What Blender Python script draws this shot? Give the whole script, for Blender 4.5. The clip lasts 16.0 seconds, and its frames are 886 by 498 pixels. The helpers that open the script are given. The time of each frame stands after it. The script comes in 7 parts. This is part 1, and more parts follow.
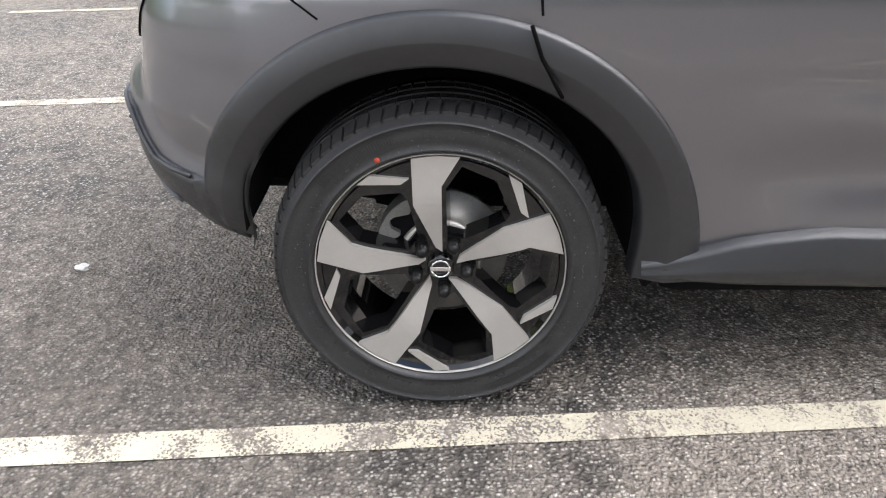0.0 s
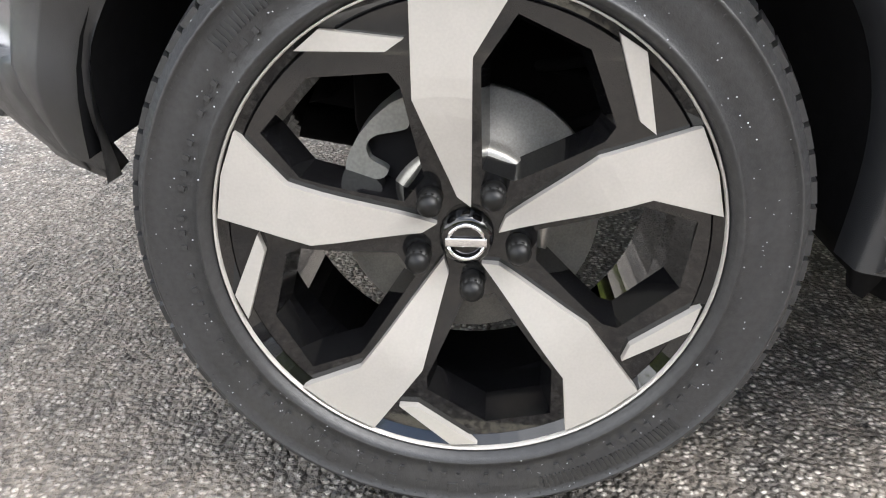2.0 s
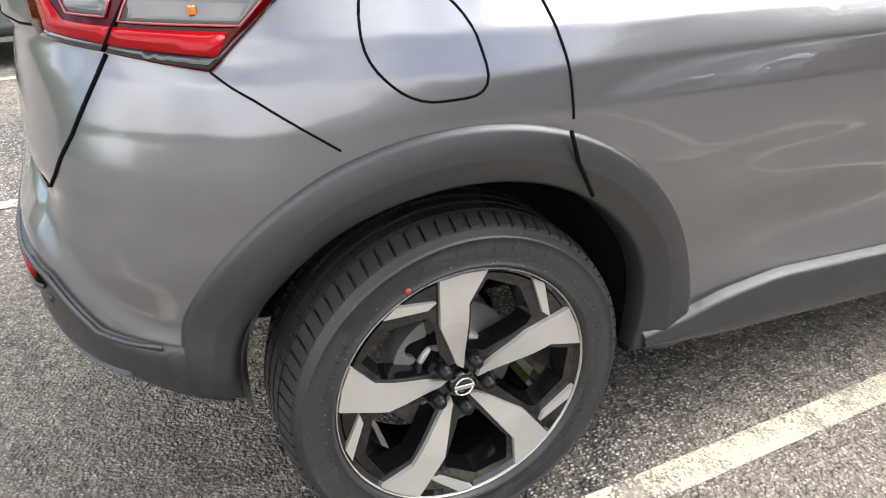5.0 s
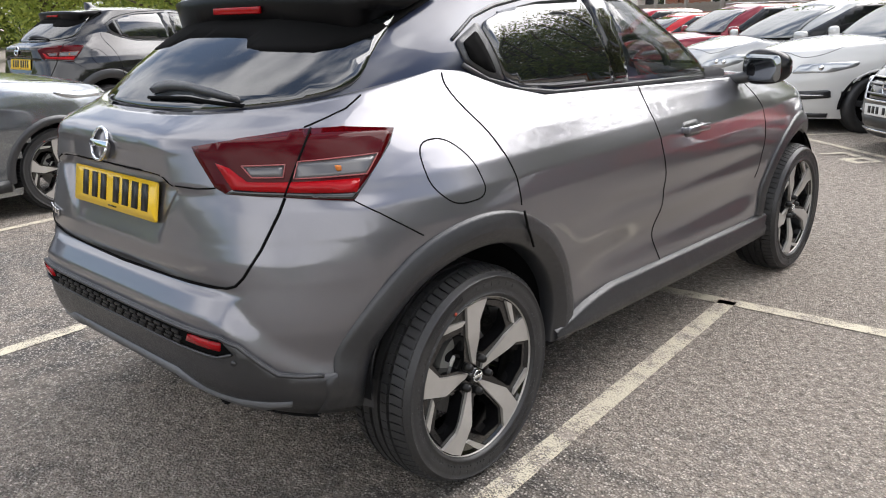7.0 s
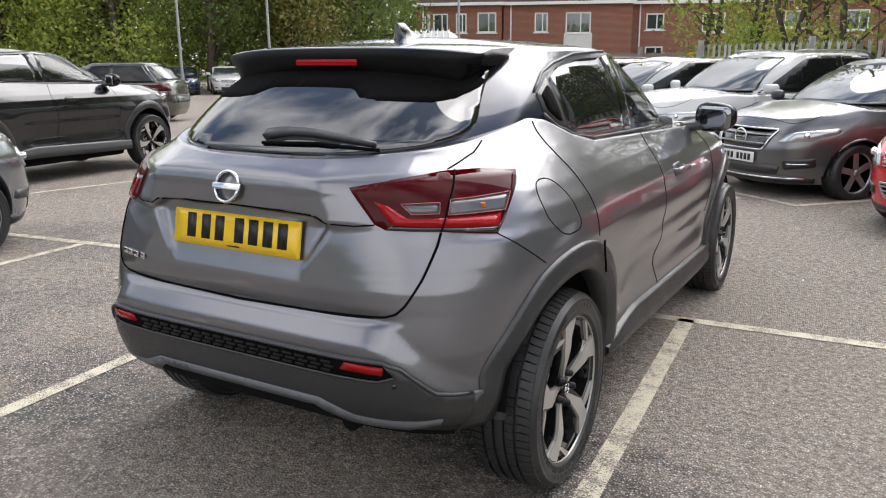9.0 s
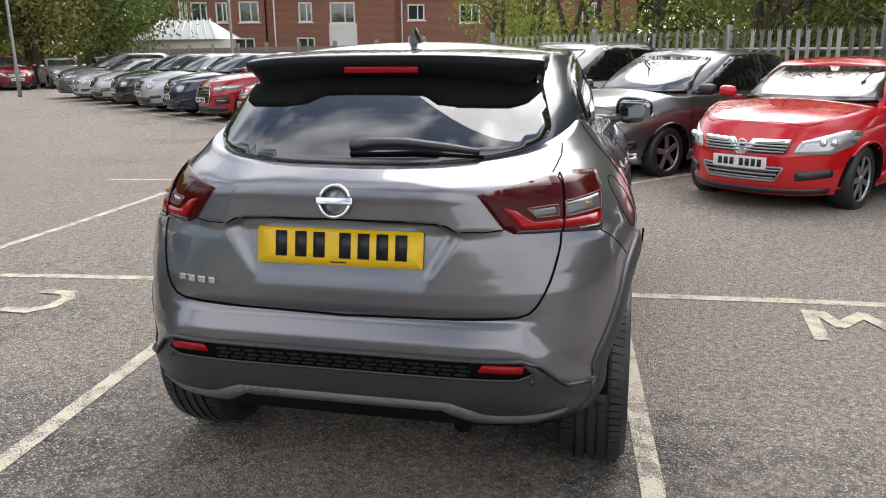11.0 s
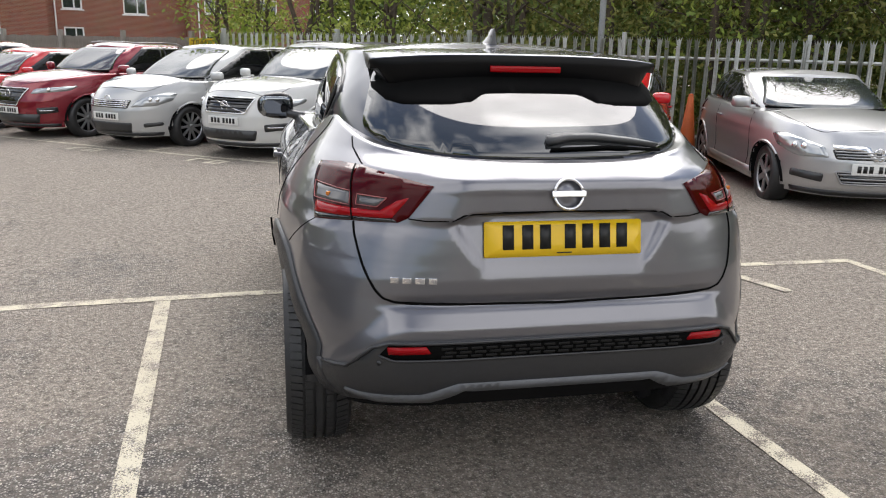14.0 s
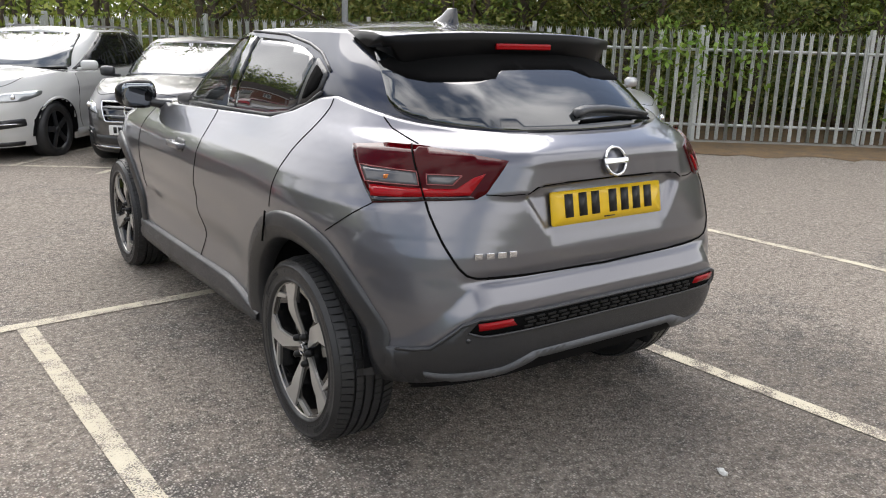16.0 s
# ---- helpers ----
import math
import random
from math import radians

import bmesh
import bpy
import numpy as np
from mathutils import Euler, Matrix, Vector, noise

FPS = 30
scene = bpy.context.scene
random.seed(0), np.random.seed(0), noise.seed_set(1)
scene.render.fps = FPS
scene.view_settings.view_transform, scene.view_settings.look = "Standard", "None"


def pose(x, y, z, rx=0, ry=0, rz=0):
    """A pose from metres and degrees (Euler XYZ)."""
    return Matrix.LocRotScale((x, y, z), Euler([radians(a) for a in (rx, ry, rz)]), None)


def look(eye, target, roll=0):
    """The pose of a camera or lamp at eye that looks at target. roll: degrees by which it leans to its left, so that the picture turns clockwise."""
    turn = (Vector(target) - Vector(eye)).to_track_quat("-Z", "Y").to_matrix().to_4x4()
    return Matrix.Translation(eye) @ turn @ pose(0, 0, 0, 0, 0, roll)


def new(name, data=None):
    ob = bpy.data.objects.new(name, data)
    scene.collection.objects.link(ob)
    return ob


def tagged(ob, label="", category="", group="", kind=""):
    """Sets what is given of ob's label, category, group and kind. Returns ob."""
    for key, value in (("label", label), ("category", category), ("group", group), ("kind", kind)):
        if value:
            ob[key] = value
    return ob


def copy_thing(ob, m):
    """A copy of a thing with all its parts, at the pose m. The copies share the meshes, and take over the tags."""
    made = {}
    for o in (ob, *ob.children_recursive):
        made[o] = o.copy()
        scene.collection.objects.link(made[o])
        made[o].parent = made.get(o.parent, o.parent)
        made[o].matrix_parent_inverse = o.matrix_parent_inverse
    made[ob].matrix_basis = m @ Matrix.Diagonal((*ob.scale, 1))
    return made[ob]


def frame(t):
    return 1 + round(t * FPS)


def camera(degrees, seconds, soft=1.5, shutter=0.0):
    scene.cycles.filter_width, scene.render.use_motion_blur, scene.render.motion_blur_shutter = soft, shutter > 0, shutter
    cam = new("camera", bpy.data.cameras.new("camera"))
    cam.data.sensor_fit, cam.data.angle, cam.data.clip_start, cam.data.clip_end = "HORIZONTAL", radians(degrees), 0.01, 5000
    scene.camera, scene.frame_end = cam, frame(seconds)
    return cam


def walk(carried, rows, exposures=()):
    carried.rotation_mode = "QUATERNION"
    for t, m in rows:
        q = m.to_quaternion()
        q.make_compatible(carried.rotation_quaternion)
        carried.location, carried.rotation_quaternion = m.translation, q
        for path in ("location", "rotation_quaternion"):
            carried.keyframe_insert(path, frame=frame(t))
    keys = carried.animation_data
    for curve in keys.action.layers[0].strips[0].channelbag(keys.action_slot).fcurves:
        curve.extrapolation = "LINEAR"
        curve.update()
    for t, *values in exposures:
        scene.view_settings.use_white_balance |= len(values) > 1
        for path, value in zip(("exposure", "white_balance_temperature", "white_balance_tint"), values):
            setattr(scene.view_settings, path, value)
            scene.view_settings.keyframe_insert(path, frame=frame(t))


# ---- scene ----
cam = camera(59.1, 16.0, 1.1)
PATH = [
    (0, (2.218, 0.020, 1.120), (0.455, 0.001, 0.173), -0.3),
    (0.5, (1.876, -0.011, 0.992), (0.149, -0.025, -0.015), 0.3),
    (1, (1.699, -0.022, 0.795), (-0.075, -0.067, -0.127), 1.0),
    (1.5, (1.578, 0.004, 0.686), (-0.214, -0.095, -0.197), 0.7),
    (2, (1.555, 0.019, 0.667), (-0.248, -0.088, -0.192), 0.3),
    (2.5, (1.562, 0.017, 0.674), (-0.242, -0.071, -0.186), 0.2),
    (3, (1.566, 0.023, 0.687), (-0.231, -0.033, -0.189), 0.1),
    (3.5, (1.562, -0.026, 0.777), (-0.212, -0.01, -0.146), 0.9),
    (4, (1.627, -0.173, 0.942), (-0.095, 0.104, -0.038), 2.3),
    (4.5, (1.742, -0.324, 1.095), (0.066, 0.187, 0.132), 1.8),
    (5, (1.933, -0.515, 1.222), (0.29, 0.199, 0.334), -0.1),
    (5.2, (2.008, -0.608, 1.243), (0.371, 0.176, 0.404), -1.1),
    (7.3, (2.269, -1.82, 1.42), (1.008, -0.369, 0.867), -1.4),
    (7.5, (2.254, -1.925, 1.424), (1.019, -0.447, 0.889), -1.2),
    (8, (2.148, -2.103, 1.422), (0.979, -0.562, 0.914), -0.9),
    (8.5, (1.965, -2.231, 1.442), (0.867, -0.632, 0.954), -0.4),
    (9, (1.732, -2.362, 1.447), (0.757, -0.683, 0.968), -0.4),
    (9.2, (1.643, -2.425, 1.454), (0.721, -0.716, 0.977), -0.5),
    (11.3, (0.664, -2.813, 1.516), (0.314, -0.912, 1.004), -0.5),
    (11.5, (0.573, -2.821, 1.508), (0.27, -0.912, 0.996), -0.4),
    (12, (0.31, -2.855, 1.528), (0.122, -0.931, 1.016), 0.0),
    (12.5, (0.009, -2.9, 1.513), (-0.059, -0.968, 1.0), 0.5),
    (13, (-0.282, -2.962, 1.524), (-0.218, -1.03, 1.013), 0.8),
    (13.5, (-0.578, -2.935, 1.508), (-0.357, -1.013, 1.001), 1.2),
    (14, (-0.872, -2.916, 1.51), (-0.468, -1.024, 1.002), 1.4),
    (14.5, (-1.202, -2.879, 1.508), (-0.613, -1.035, 1.003), 1.6),
    (15, (-1.436, -2.766, 1.44), (-0.663, -0.987, 0.953), 1.8),
    (15.5, (-1.708, -2.609, 1.401), (-0.75, -0.919, 0.928), 1.2),
    (16, (-1.953, -2.482, 1.453), (-0.85, -0.897, 0.932), 1.4),
]
walk(cam, [(t, look(eye, target, roll)) for t, eye, target, roll in PATH], [(0.0, 1.3, 6250, 12), (1.0, 1.95, 6250, 10), (1.5, 2.05, 6300, 10), (3.0, 2.1, 6350, 10), (3.8, 2.35, 6350, 10), (4.5, 2.1, 6400, 9), (5.0, 1.7, 6450, 9), (7.5, 0.90, 6400, 12), (12.5, 0.68, 6450, 11), (16.0, 0.80, 6500, 11)])

# ---------------- light ----------------
world = bpy.data.worlds.new("sky")
scene.world = world
world.use_nodes = True
wn, wl = world.node_tree.nodes, world.node_tree.links
for n in list(wn):
    wn.remove(n)
SUN_EL, SUN_AZ = radians(48), radians(18)
sky = wn.new("ShaderNodeTexSky")
sky.sky_type, sky.sun_disc = "NISHITA", False
sky.sun_elevation, sky.sun_rotation = SUN_EL, SUN_AZ
co = wn.new("ShaderNodeTexCoord")
cloud = wn.new("ShaderNodeTexNoise")
cloud.inputs["Scale"].default_value, cloud.inputs["Detail"].default_value = 1.6, 6.0
cloud.inputs["Roughness"].default_value = 0.55
cramp = wn.new("ShaderNodeValToRGB")
cramp.color_ramp.elements[0].position, cramp.color_ramp.elements[1].position = 0.39, 0.51
cramp.color_ramp.elements[0].color = (0.06, 0.06, 0.06, 1)
mixc = wn.new("ShaderNodeMixRGB")
shade = wn.new("ShaderNodeTexNoise")
shade.inputs["Scale"].default_value, shade.inputs["Detail"].default_value = 3.1, 5.0
tone = wn.new("ShaderNodeValToRGB")
tone.color_ramp.elements[0].position, tone.color_ramp.elements[1].position = 0.36, 0.66
tone.color_ramp.elements[0].color, tone.color_ramp.elements[1].color = (0.56, 0.57, 0.60, 1), (1, 1, 1, 1)
gain = wn.new("ShaderNodeVectorMath")
gain.operation = "SCALE"
aim = wn.new("ShaderNodeVectorMath")
aim.operation = "DOT_PRODUCT"
aim.inputs[1].default_value = (math.sin(SUN_AZ) * math.cos(SUN_EL), math.cos(SUN_AZ) * math.cos(SUN_EL), math.sin(SUN_EL))
front_half = wn.new("ShaderNodeMath")
front_half.operation = "MAXIMUM"
front_half.inputs[1].default_value = 0.0
lobe = wn.new("ShaderNodeMath")
lobe.operation = "POWER"
lobe.inputs[1].default_value = 6.0
haze = wn.new("ShaderNodeMath")
haze.operation = "MULTIPLY_ADD"
haze.inputs[1].default_value, haze.inputs[2].default_value = 22.0, 13.5
bgd = wn.new("ShaderNodeBackground")
bgd.inputs["Strength"].default_value = 0.085
outw = wn.new("ShaderNodeOutputWorld")
wl.new(co.outputs["Generated"], cloud.inputs["Vector"])
wl.new(co.outputs["Generated"], shade.inputs["Vector"])
wl.new(shade.outputs["Fac"], tone.inputs["Fac"])
wl.new(tone.outputs["Color"], gain.inputs[0])
wl.new(co.outputs["Generated"], aim.inputs[0])
wl.new(aim.outputs["Value"], front_half.inputs[0])
wl.new(front_half.outputs[0], lobe.inputs[0])
wl.new(lobe.outputs[0], haze.inputs[0])
wl.new(haze.outputs[0], gain.inputs["Scale"])
wl.new(gain.outputs[0], mixc.inputs[2])
wl.new(cloud.outputs["Fac"], cramp.inputs["Fac"])
wl.new(cramp.outputs["Color"], mixc.inputs[0])
wl.new(sky.outputs["Color"], mixc.inputs[1])
wl.new(mixc.outputs["Color"], bgd.inputs["Color"])
wl.new(bgd.outputs["Background"], outw.inputs["Surface"])
sun_data = bpy.data.lights.new("sun", "SUN")
sun_data.energy, sun_data.angle, sun_data.color = 1.6, radians(56), (1.0, 0.95, 0.89)
sun = new("sun", sun_data)
sun_dir = Vector((math.sin(SUN_AZ) * math.cos(SUN_EL), math.cos(SUN_AZ) * math.cos(SUN_EL), math.sin(SUN_EL)))
sun.matrix_world = look(sun_dir * 60, (0, 0, 0))

# ---------------- materials ----------------


def material(name, base=(0.5, 0.5, 0.5), rough=0.5, metal=0.0, coat=0.0, coat_rough=0.03, spec=0.5, transmission=0.0, ior=1.45,
             emit=None, emit_power=0.0, noise_scale=0.0, noise_amount=0.0, bump=0.0, bump_scale=200.0, alt=None, rough_var=0.0, sheen_random=0.0):
    """A node material: base colour varied by a coarse and a fine noise, with a fine bump."""
    m = bpy.data.materials.new(name)
    m.use_nodes = True
    nt = m.node_tree
    b = nt.nodes["Principled BSDF"]
    b.inputs["Base Color"].default_value = (*base, 1)
    b.inputs["Roughness"].default_value = rough
    b.inputs["Metallic"].default_value = metal
    b.inputs["IOR"].default_value = ior
    b.inputs["Coat Weight"].default_value = coat
    b.inputs["Coat Roughness"].default_value = coat_rough
    b.inputs["Specular IOR Level"].default_value = spec
    b.inputs["Transmission Weight"].default_value = transmission
    if emit:
        b.inputs["Emission Color"].default_value = (*emit, 1)
        b.inputs["Emission Strength"].default_value = emit_power
    tc = nt.nodes.new("ShaderNodeTexCoord")
    if noise_scale:
        n1 = nt.nodes.new("ShaderNodeTexNoise")
        n1.inputs["Scale"].default_value, n1.inputs["Detail"].default_value = noise_scale, 6.0
        n2 = nt.nodes.new("ShaderNodeTexNoise")
        n2.inputs["Scale"].default_value, n2.inputs["Detail"].default_value = noise_scale * 11, 3.0
        add = nt.nodes.new("ShaderNodeMath")
        add.operation = "ADD"
        half = nt.nodes.new("ShaderNodeMath")
        half.operation = "MULTIPLY"
        half.inputs[1].default_value = 0.5
        mix = nt.nodes.new("ShaderNodeMixRGB")
        second = alt or tuple(c * (1 - noise_amount) for c in base)
        mix.inputs[1].default_value, mix.inputs[2].default_value = (*base, 1), (*second, 1)
        ramp = nt.nodes.new("ShaderNodeValToRGB")
        ramp.color_ramp.elements[0].position, ramp.color_ramp.elements[1].position = 0.36, 0.64
        for n in (n1, n2):
            nt.links.new(tc.outputs["Object"], n.inputs["Vector"])
        nt.links.new(n1.outputs["Fac"], add.inputs[0])
        nt.links.new(n2.outputs["Fac"], add.inputs[1])
        nt.links.new(add.outputs[0], half.inputs[0])
        nt.links.new(half.outputs[0], ramp.inputs["Fac"])
        nt.links.new(ramp.outputs["Color"], mix.inputs[0])
        nt.links.new(mix.outputs[0], b.inputs["Base Color"])
        if rough_var:
            rr = nt.nodes.new("ShaderNodeMapRange")
            rr.inputs["To Min"].default_value, rr.inputs["To Max"].default_value = rough - rough_var, rough + rough_var
            nt.links.new(ramp.outputs["Color"], rr.inputs["Value"])
            nt.links.new(rr.outputs["Result"], b.inputs["Roughness"])
    if bump:
        nb = nt.nodes.new("ShaderNodeTexNoise")
        nb.inputs["Scale"].default_value, nb.inputs["Detail"].default_value = bump_scale, 3.0
        bp = nt.nodes.new("ShaderNodeBump")
        bp.inputs["Strength"].default_value, bp.inputs["Distance"].default_value = bump, 0.002
        nt.links.new(tc.outputs["Object"], nb.inputs["Vector"])
        nt.links.new(nb.outputs["Fac"], bp.inputs["Height"])
        nt.links.new(bp.outputs["Normal"], b.inputs["Normal"])
    return m


def paint(name, base, flake=0.35, metal=0.75, rough=0.19):
    """Car paint under clear coat, with fine flakes and a thin film of dust."""
    m = material(name, base, rough, metal, coat=1.0, coat_rough=0.02, noise_scale=0)
    nt = m.node_tree
    b = nt.nodes["Principled BSDF"]
    tc = nt.nodes.new("ShaderNodeTexCoord")
    fl = nt.nodes.new("ShaderNodeTexNoise")
    fl.inputs["Scale"].default_value, fl.inputs["Detail"].default_value = 900, 1.0
    big = nt.nodes.new("ShaderNodeTexNoise")
    big.inputs["Scale"].default_value, big.inputs["Detail"].default_value = 3.0, 6.0
    mix = nt.nodes.new("ShaderNodeMixRGB")
    mix.inputs[1].default_value = (*[c * (1 - flake * 0.5) for c in base], 1)
    mix.inputs[2].default_value = (*[min(1, c * (1 + flake * 0.5)) for c in base], 1)
    b.inputs["Coat IOR"].default_value = 1.5
    rng = nt.nodes.new("ShaderNodeMapRange")
    rng.inputs["From Min"].default_value, rng.inputs["From Max"].default_value = 0.4, 0.75
    rng.inputs["To Min"].default_value, rng.inputs["To Max"].default_value = 0.012, 0.07
    nt.links.new(tc.outputs["Object"], fl.inputs["Vector"])
    nt.links.new(tc.outputs["Object"], big.inputs["Vector"])
    nt.links.new(fl.outputs["Fac"], mix.inputs[0])
    nt.links.new(mix.outputs[0], b.inputs["Base Color"])
    nt.links.new(big.outputs["Fac"], rng.inputs["Value"])
    nt.links.new(rng.outputs["Result"], b.inputs["Coat Roughness"])
    return m


def asphalt_material(name, paint_line=False):
    """Coarse weathered asphalt: aggregate stones in dark binder, dry dusty patches and a darker patch; optionally worn
    line paint on it.
    """
    m = bpy.data.materials.new(name)
    m.use_nodes = True
    nt = m.node_tree
    b = nt.nodes["Principled BSDF"]
    N, L = nt.nodes.new, nt.links.new
    geo = N("ShaderNodeNewGeometry")
    vor = N("ShaderNodeTexVoronoi")
    vor.inputs["Scale"].default_value = 104
    vor.inputs["Randomness"].default_value = 1.0
    n_big = N("ShaderNodeTexNoise")
    n_big.inputs["Scale"].default_value, n_big.inputs["Detail"].default_value = 0.55, 8.0
    n_mid = N("ShaderNodeTexNoise")
    n_mid.inputs["Scale"].default_value, n_mid.inputs["Detail"].default_value = 9.0, 5.0
    n_fine = N("ShaderNodeTexNoise")
    n_fine.inputs["Scale"].default_value, n_fine.inputs["Detail"].default_value = 160, 3.0
    for n in (vor, n_big, n_mid, n_fine):
        L(geo.outputs["Position"], n.inputs["Vector"])
    sep = N("ShaderNodeSeparateColor")
    L(vor.outputs["Color"], sep.inputs["Color"])
    stone = N("ShaderNodeValToRGB")
    stone.color_ramp.elements[0].color, stone.color_ramp.elements[0].position = (0.042, 0.041, 0.040, 1), 0.12
    stone.color_ramp.elements[1].color, stone.color_ramp.elements[1].position = (0.62, 0.58, 0.525, 1), 0.98
    L(sep.outputs["Red"], stone.inputs["Fac"])
    edge = N("ShaderNodeMapRange")
    edge.inputs["From Min"].default_value, edge.inputs["From Max"].default_value = 0.32, 0.54
    L(vor.outputs["Distance"], edge.inputs["Value"])
    bind = N("ShaderNodeMixRGB")
    bind.inputs[2].default_value = (0.024, 0.023, 0.023, 1)
    L(edge.outputs["Result"], bind.inputs[0])
    L(stone.outputs["Color"], bind.inputs[1])
    # dust film that fills the joints where the surface is dry and worn
    dust = N("ShaderNodeValToRGB")
    dust.color_ramp.elements[0].position, dust.color_ramp.elements[1].position = 0.38, 0.60
    madd = N("ShaderNodeMath")
    madd.operation = "MULTIPLY_ADD"
    madd.inputs[1].default_value, madd.inputs[2].default_value = 0.35, 0.0
    L(n_mid.outputs["Fac"], madd.inputs[0])
    mm = N("ShaderNodeMath")
    mm.operation = "MULTIPLY_ADD"
    mm.inputs[1].default_value = 0.75
    L(n_big.outputs["Fac"], mm.inputs[0])
    L(madd.outputs[0], mm.inputs[2])
    L(mm.outputs[0], dust.inputs["Fac"])
    # the lane and the open side are dustier than the bays; a darker patch lies behind and beside the crossover
    pos = N("ShaderNodeSeparateXYZ")
    L(geo.outputs["Position"], pos.inputs[0])
    lane = N("ShaderNodeMapRange")
    lane.inputs["From Min"].default_value, lane.inputs["From Max"].default_value = 1.2, 2.6
    lane.inputs["To Min"].default_value, lane.inputs["To Max"].default_value = -0.02, 0.10
    L(pos.outputs["Y"], lane.inputs["Value"])
    # dust drifted on the open side, in front of the rear wheel
    side_x = N("ShaderNodeMapRange")
    side_x.inputs["From Min"].default_value, side_x.inputs["From Max"].default_value = 0.55, 1.0
    L(pos.outputs["X"], side_x.inputs["Value"])
    side_y = N("ShaderNodeMapRange")
    side_y.inputs["From Min"].default_value, side_y.inputs["From Max"].default_value = 0.0, 0.5
    side_y.inputs["To Max"].default_value = 0.14
    L(pos.outputs["Y"], side_y.inputs["Value"])
    drift = N("ShaderNodeMath")
    drift.operation = "MULTIPLY"
    L(side_x.outputs["Result"], drift.inputs[0])
    L(side_y.outputs["Result"], drift.inputs[1])
    both = N("ShaderNodeMath")
    L(lane.outputs["Result"], both.inputs[0])
    L(drift.outputs[0], both.inputs[1])
    more = N("ShaderNodeMath")
    L(mm.outputs[0], more.inputs[0])
    L(both.outputs[0], more.inputs[1])
    L(more.outputs[0], dust.inputs["Fac"])
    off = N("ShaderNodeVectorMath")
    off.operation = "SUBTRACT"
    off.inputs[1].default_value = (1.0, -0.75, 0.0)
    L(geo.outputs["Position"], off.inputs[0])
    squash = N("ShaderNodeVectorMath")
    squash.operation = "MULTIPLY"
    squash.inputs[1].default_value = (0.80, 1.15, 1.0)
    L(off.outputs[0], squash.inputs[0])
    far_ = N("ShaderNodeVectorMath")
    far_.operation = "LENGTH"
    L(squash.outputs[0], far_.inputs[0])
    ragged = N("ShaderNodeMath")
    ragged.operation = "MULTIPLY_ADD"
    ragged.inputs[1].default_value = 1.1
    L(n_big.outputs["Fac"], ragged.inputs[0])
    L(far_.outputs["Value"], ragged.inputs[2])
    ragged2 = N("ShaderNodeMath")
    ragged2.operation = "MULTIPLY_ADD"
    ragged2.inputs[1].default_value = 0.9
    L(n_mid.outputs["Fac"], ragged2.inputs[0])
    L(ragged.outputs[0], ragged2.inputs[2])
    dark_patch = N("ShaderNodeMapRange")
    dark_patch.inputs["From Min"].default_value, dark_patch.inputs["From Max"].default_value = 1.55, 2.1
    dark_patch.inputs["To Min"].default_value, dark_patch.inputs["To Max"].default_value = 0.66, 1.0
    L(ragged2.outputs[0], dark_patch.inputs["Value"])
    dfac = N("ShaderNodeMath")
    dfac.operation = "MULTIPLY"
    dfac.inputs[1].default_value = 0.58
    L(dust.outputs["Color"], dfac.inputs[0])
    dmix = N("ShaderNodeMixRGB")
    dmix.inputs[2].default_value = (0.41, 0.352, 0.292, 1)
    L(dfac.outputs[0], dmix.inputs[0])
    L(bind.outputs[0], dmix.inputs[1])
    # coarser clusters of stones and bare binder
    clus = N("ShaderNodeTexNoise")
    clus.inputs["Scale"].default_value, clus.inputs["Detail"].default_value, clus.inputs["Roughness"].default_value = 34, 7.0, 0.78
    L(geo.outputs["Position"], clus.inputs["Vector"])
    cr = N("ShaderNodeMapRange")
    cr.inputs["From Min"].default_value, cr.inputs["From Max"].default_value = 0.34, 0.66
    cr.inputs["To Min"].default_value, cr.inputs["To Max"].default_value = 0.42, 1.85
    L(clus.outputs["Fac"], cr.inputs["Value"])
    cm = N("ShaderNodeVectorMath")
    cm.operation = "SCALE"
    L(dmix.outputs[0], cm.inputs[0])
    patched = N("ShaderNodeMath")
    patched.operation = "MULTIPLY"
    L(cr.outputs["Result"], patched.inputs[0])
    L(dark_patch.outputs["Result"], patched.inputs[1])
    L(patched.outputs[0], cm.inputs["Scale"])
    colour = cm.outputs[0]
    if paint_line:
        wear = N("ShaderNodeMath")
        wear.operation = "ADD"
        L(n_mid.outputs["Fac"], wear.inputs[0])
        L(n_fine.outputs["Fac"], wear.inputs[1])
        wr = N("ShaderNodeValToRGB")
        wr.color_ramp.elements[0].position, wr.color_ramp.elements[1].position = 0.92, 1.06
        half = N("ShaderNodeMath")
        half.operation = "MULTIPLY"
        half.inputs[1].default_value = 0.92
        L(wear.outputs[0], half.inputs[0])
        L(half.outputs[0], wr.inputs["Fac"])
        pm = N("ShaderNodeMixRGB")
        tone = N("ShaderNodeMixRGB")
        tone.inputs[1].default_value, tone.inputs[2].default_value = (0.64, 0.59, 0.465, 1), (0.52, 0.465, 0.345, 1)
        L(n_mid.outputs["Fac"], tone.inputs[0])
        L(wr.outputs["Color"], pm.inputs[0])
        L(tone.outputs[0], pm.inputs[1])
        L(colour, pm.inputs[2])
        colour = pm.outputs[0]
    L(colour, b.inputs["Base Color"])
    rr = N("ShaderNodeMapRange")
    rr.inputs["To Min"].default_value, rr.inputs["To Max"].default_value = 0.55, 0.95
    L(dust.outputs["Color"], rr.inputs["Value"])
    L(rr.outputs["Result"], b.inputs["Roughness"])
    h = N("ShaderNodeMath")
    h.operation = "MULTIPLY_ADD"
    h.inputs[1].default_value = -1.0
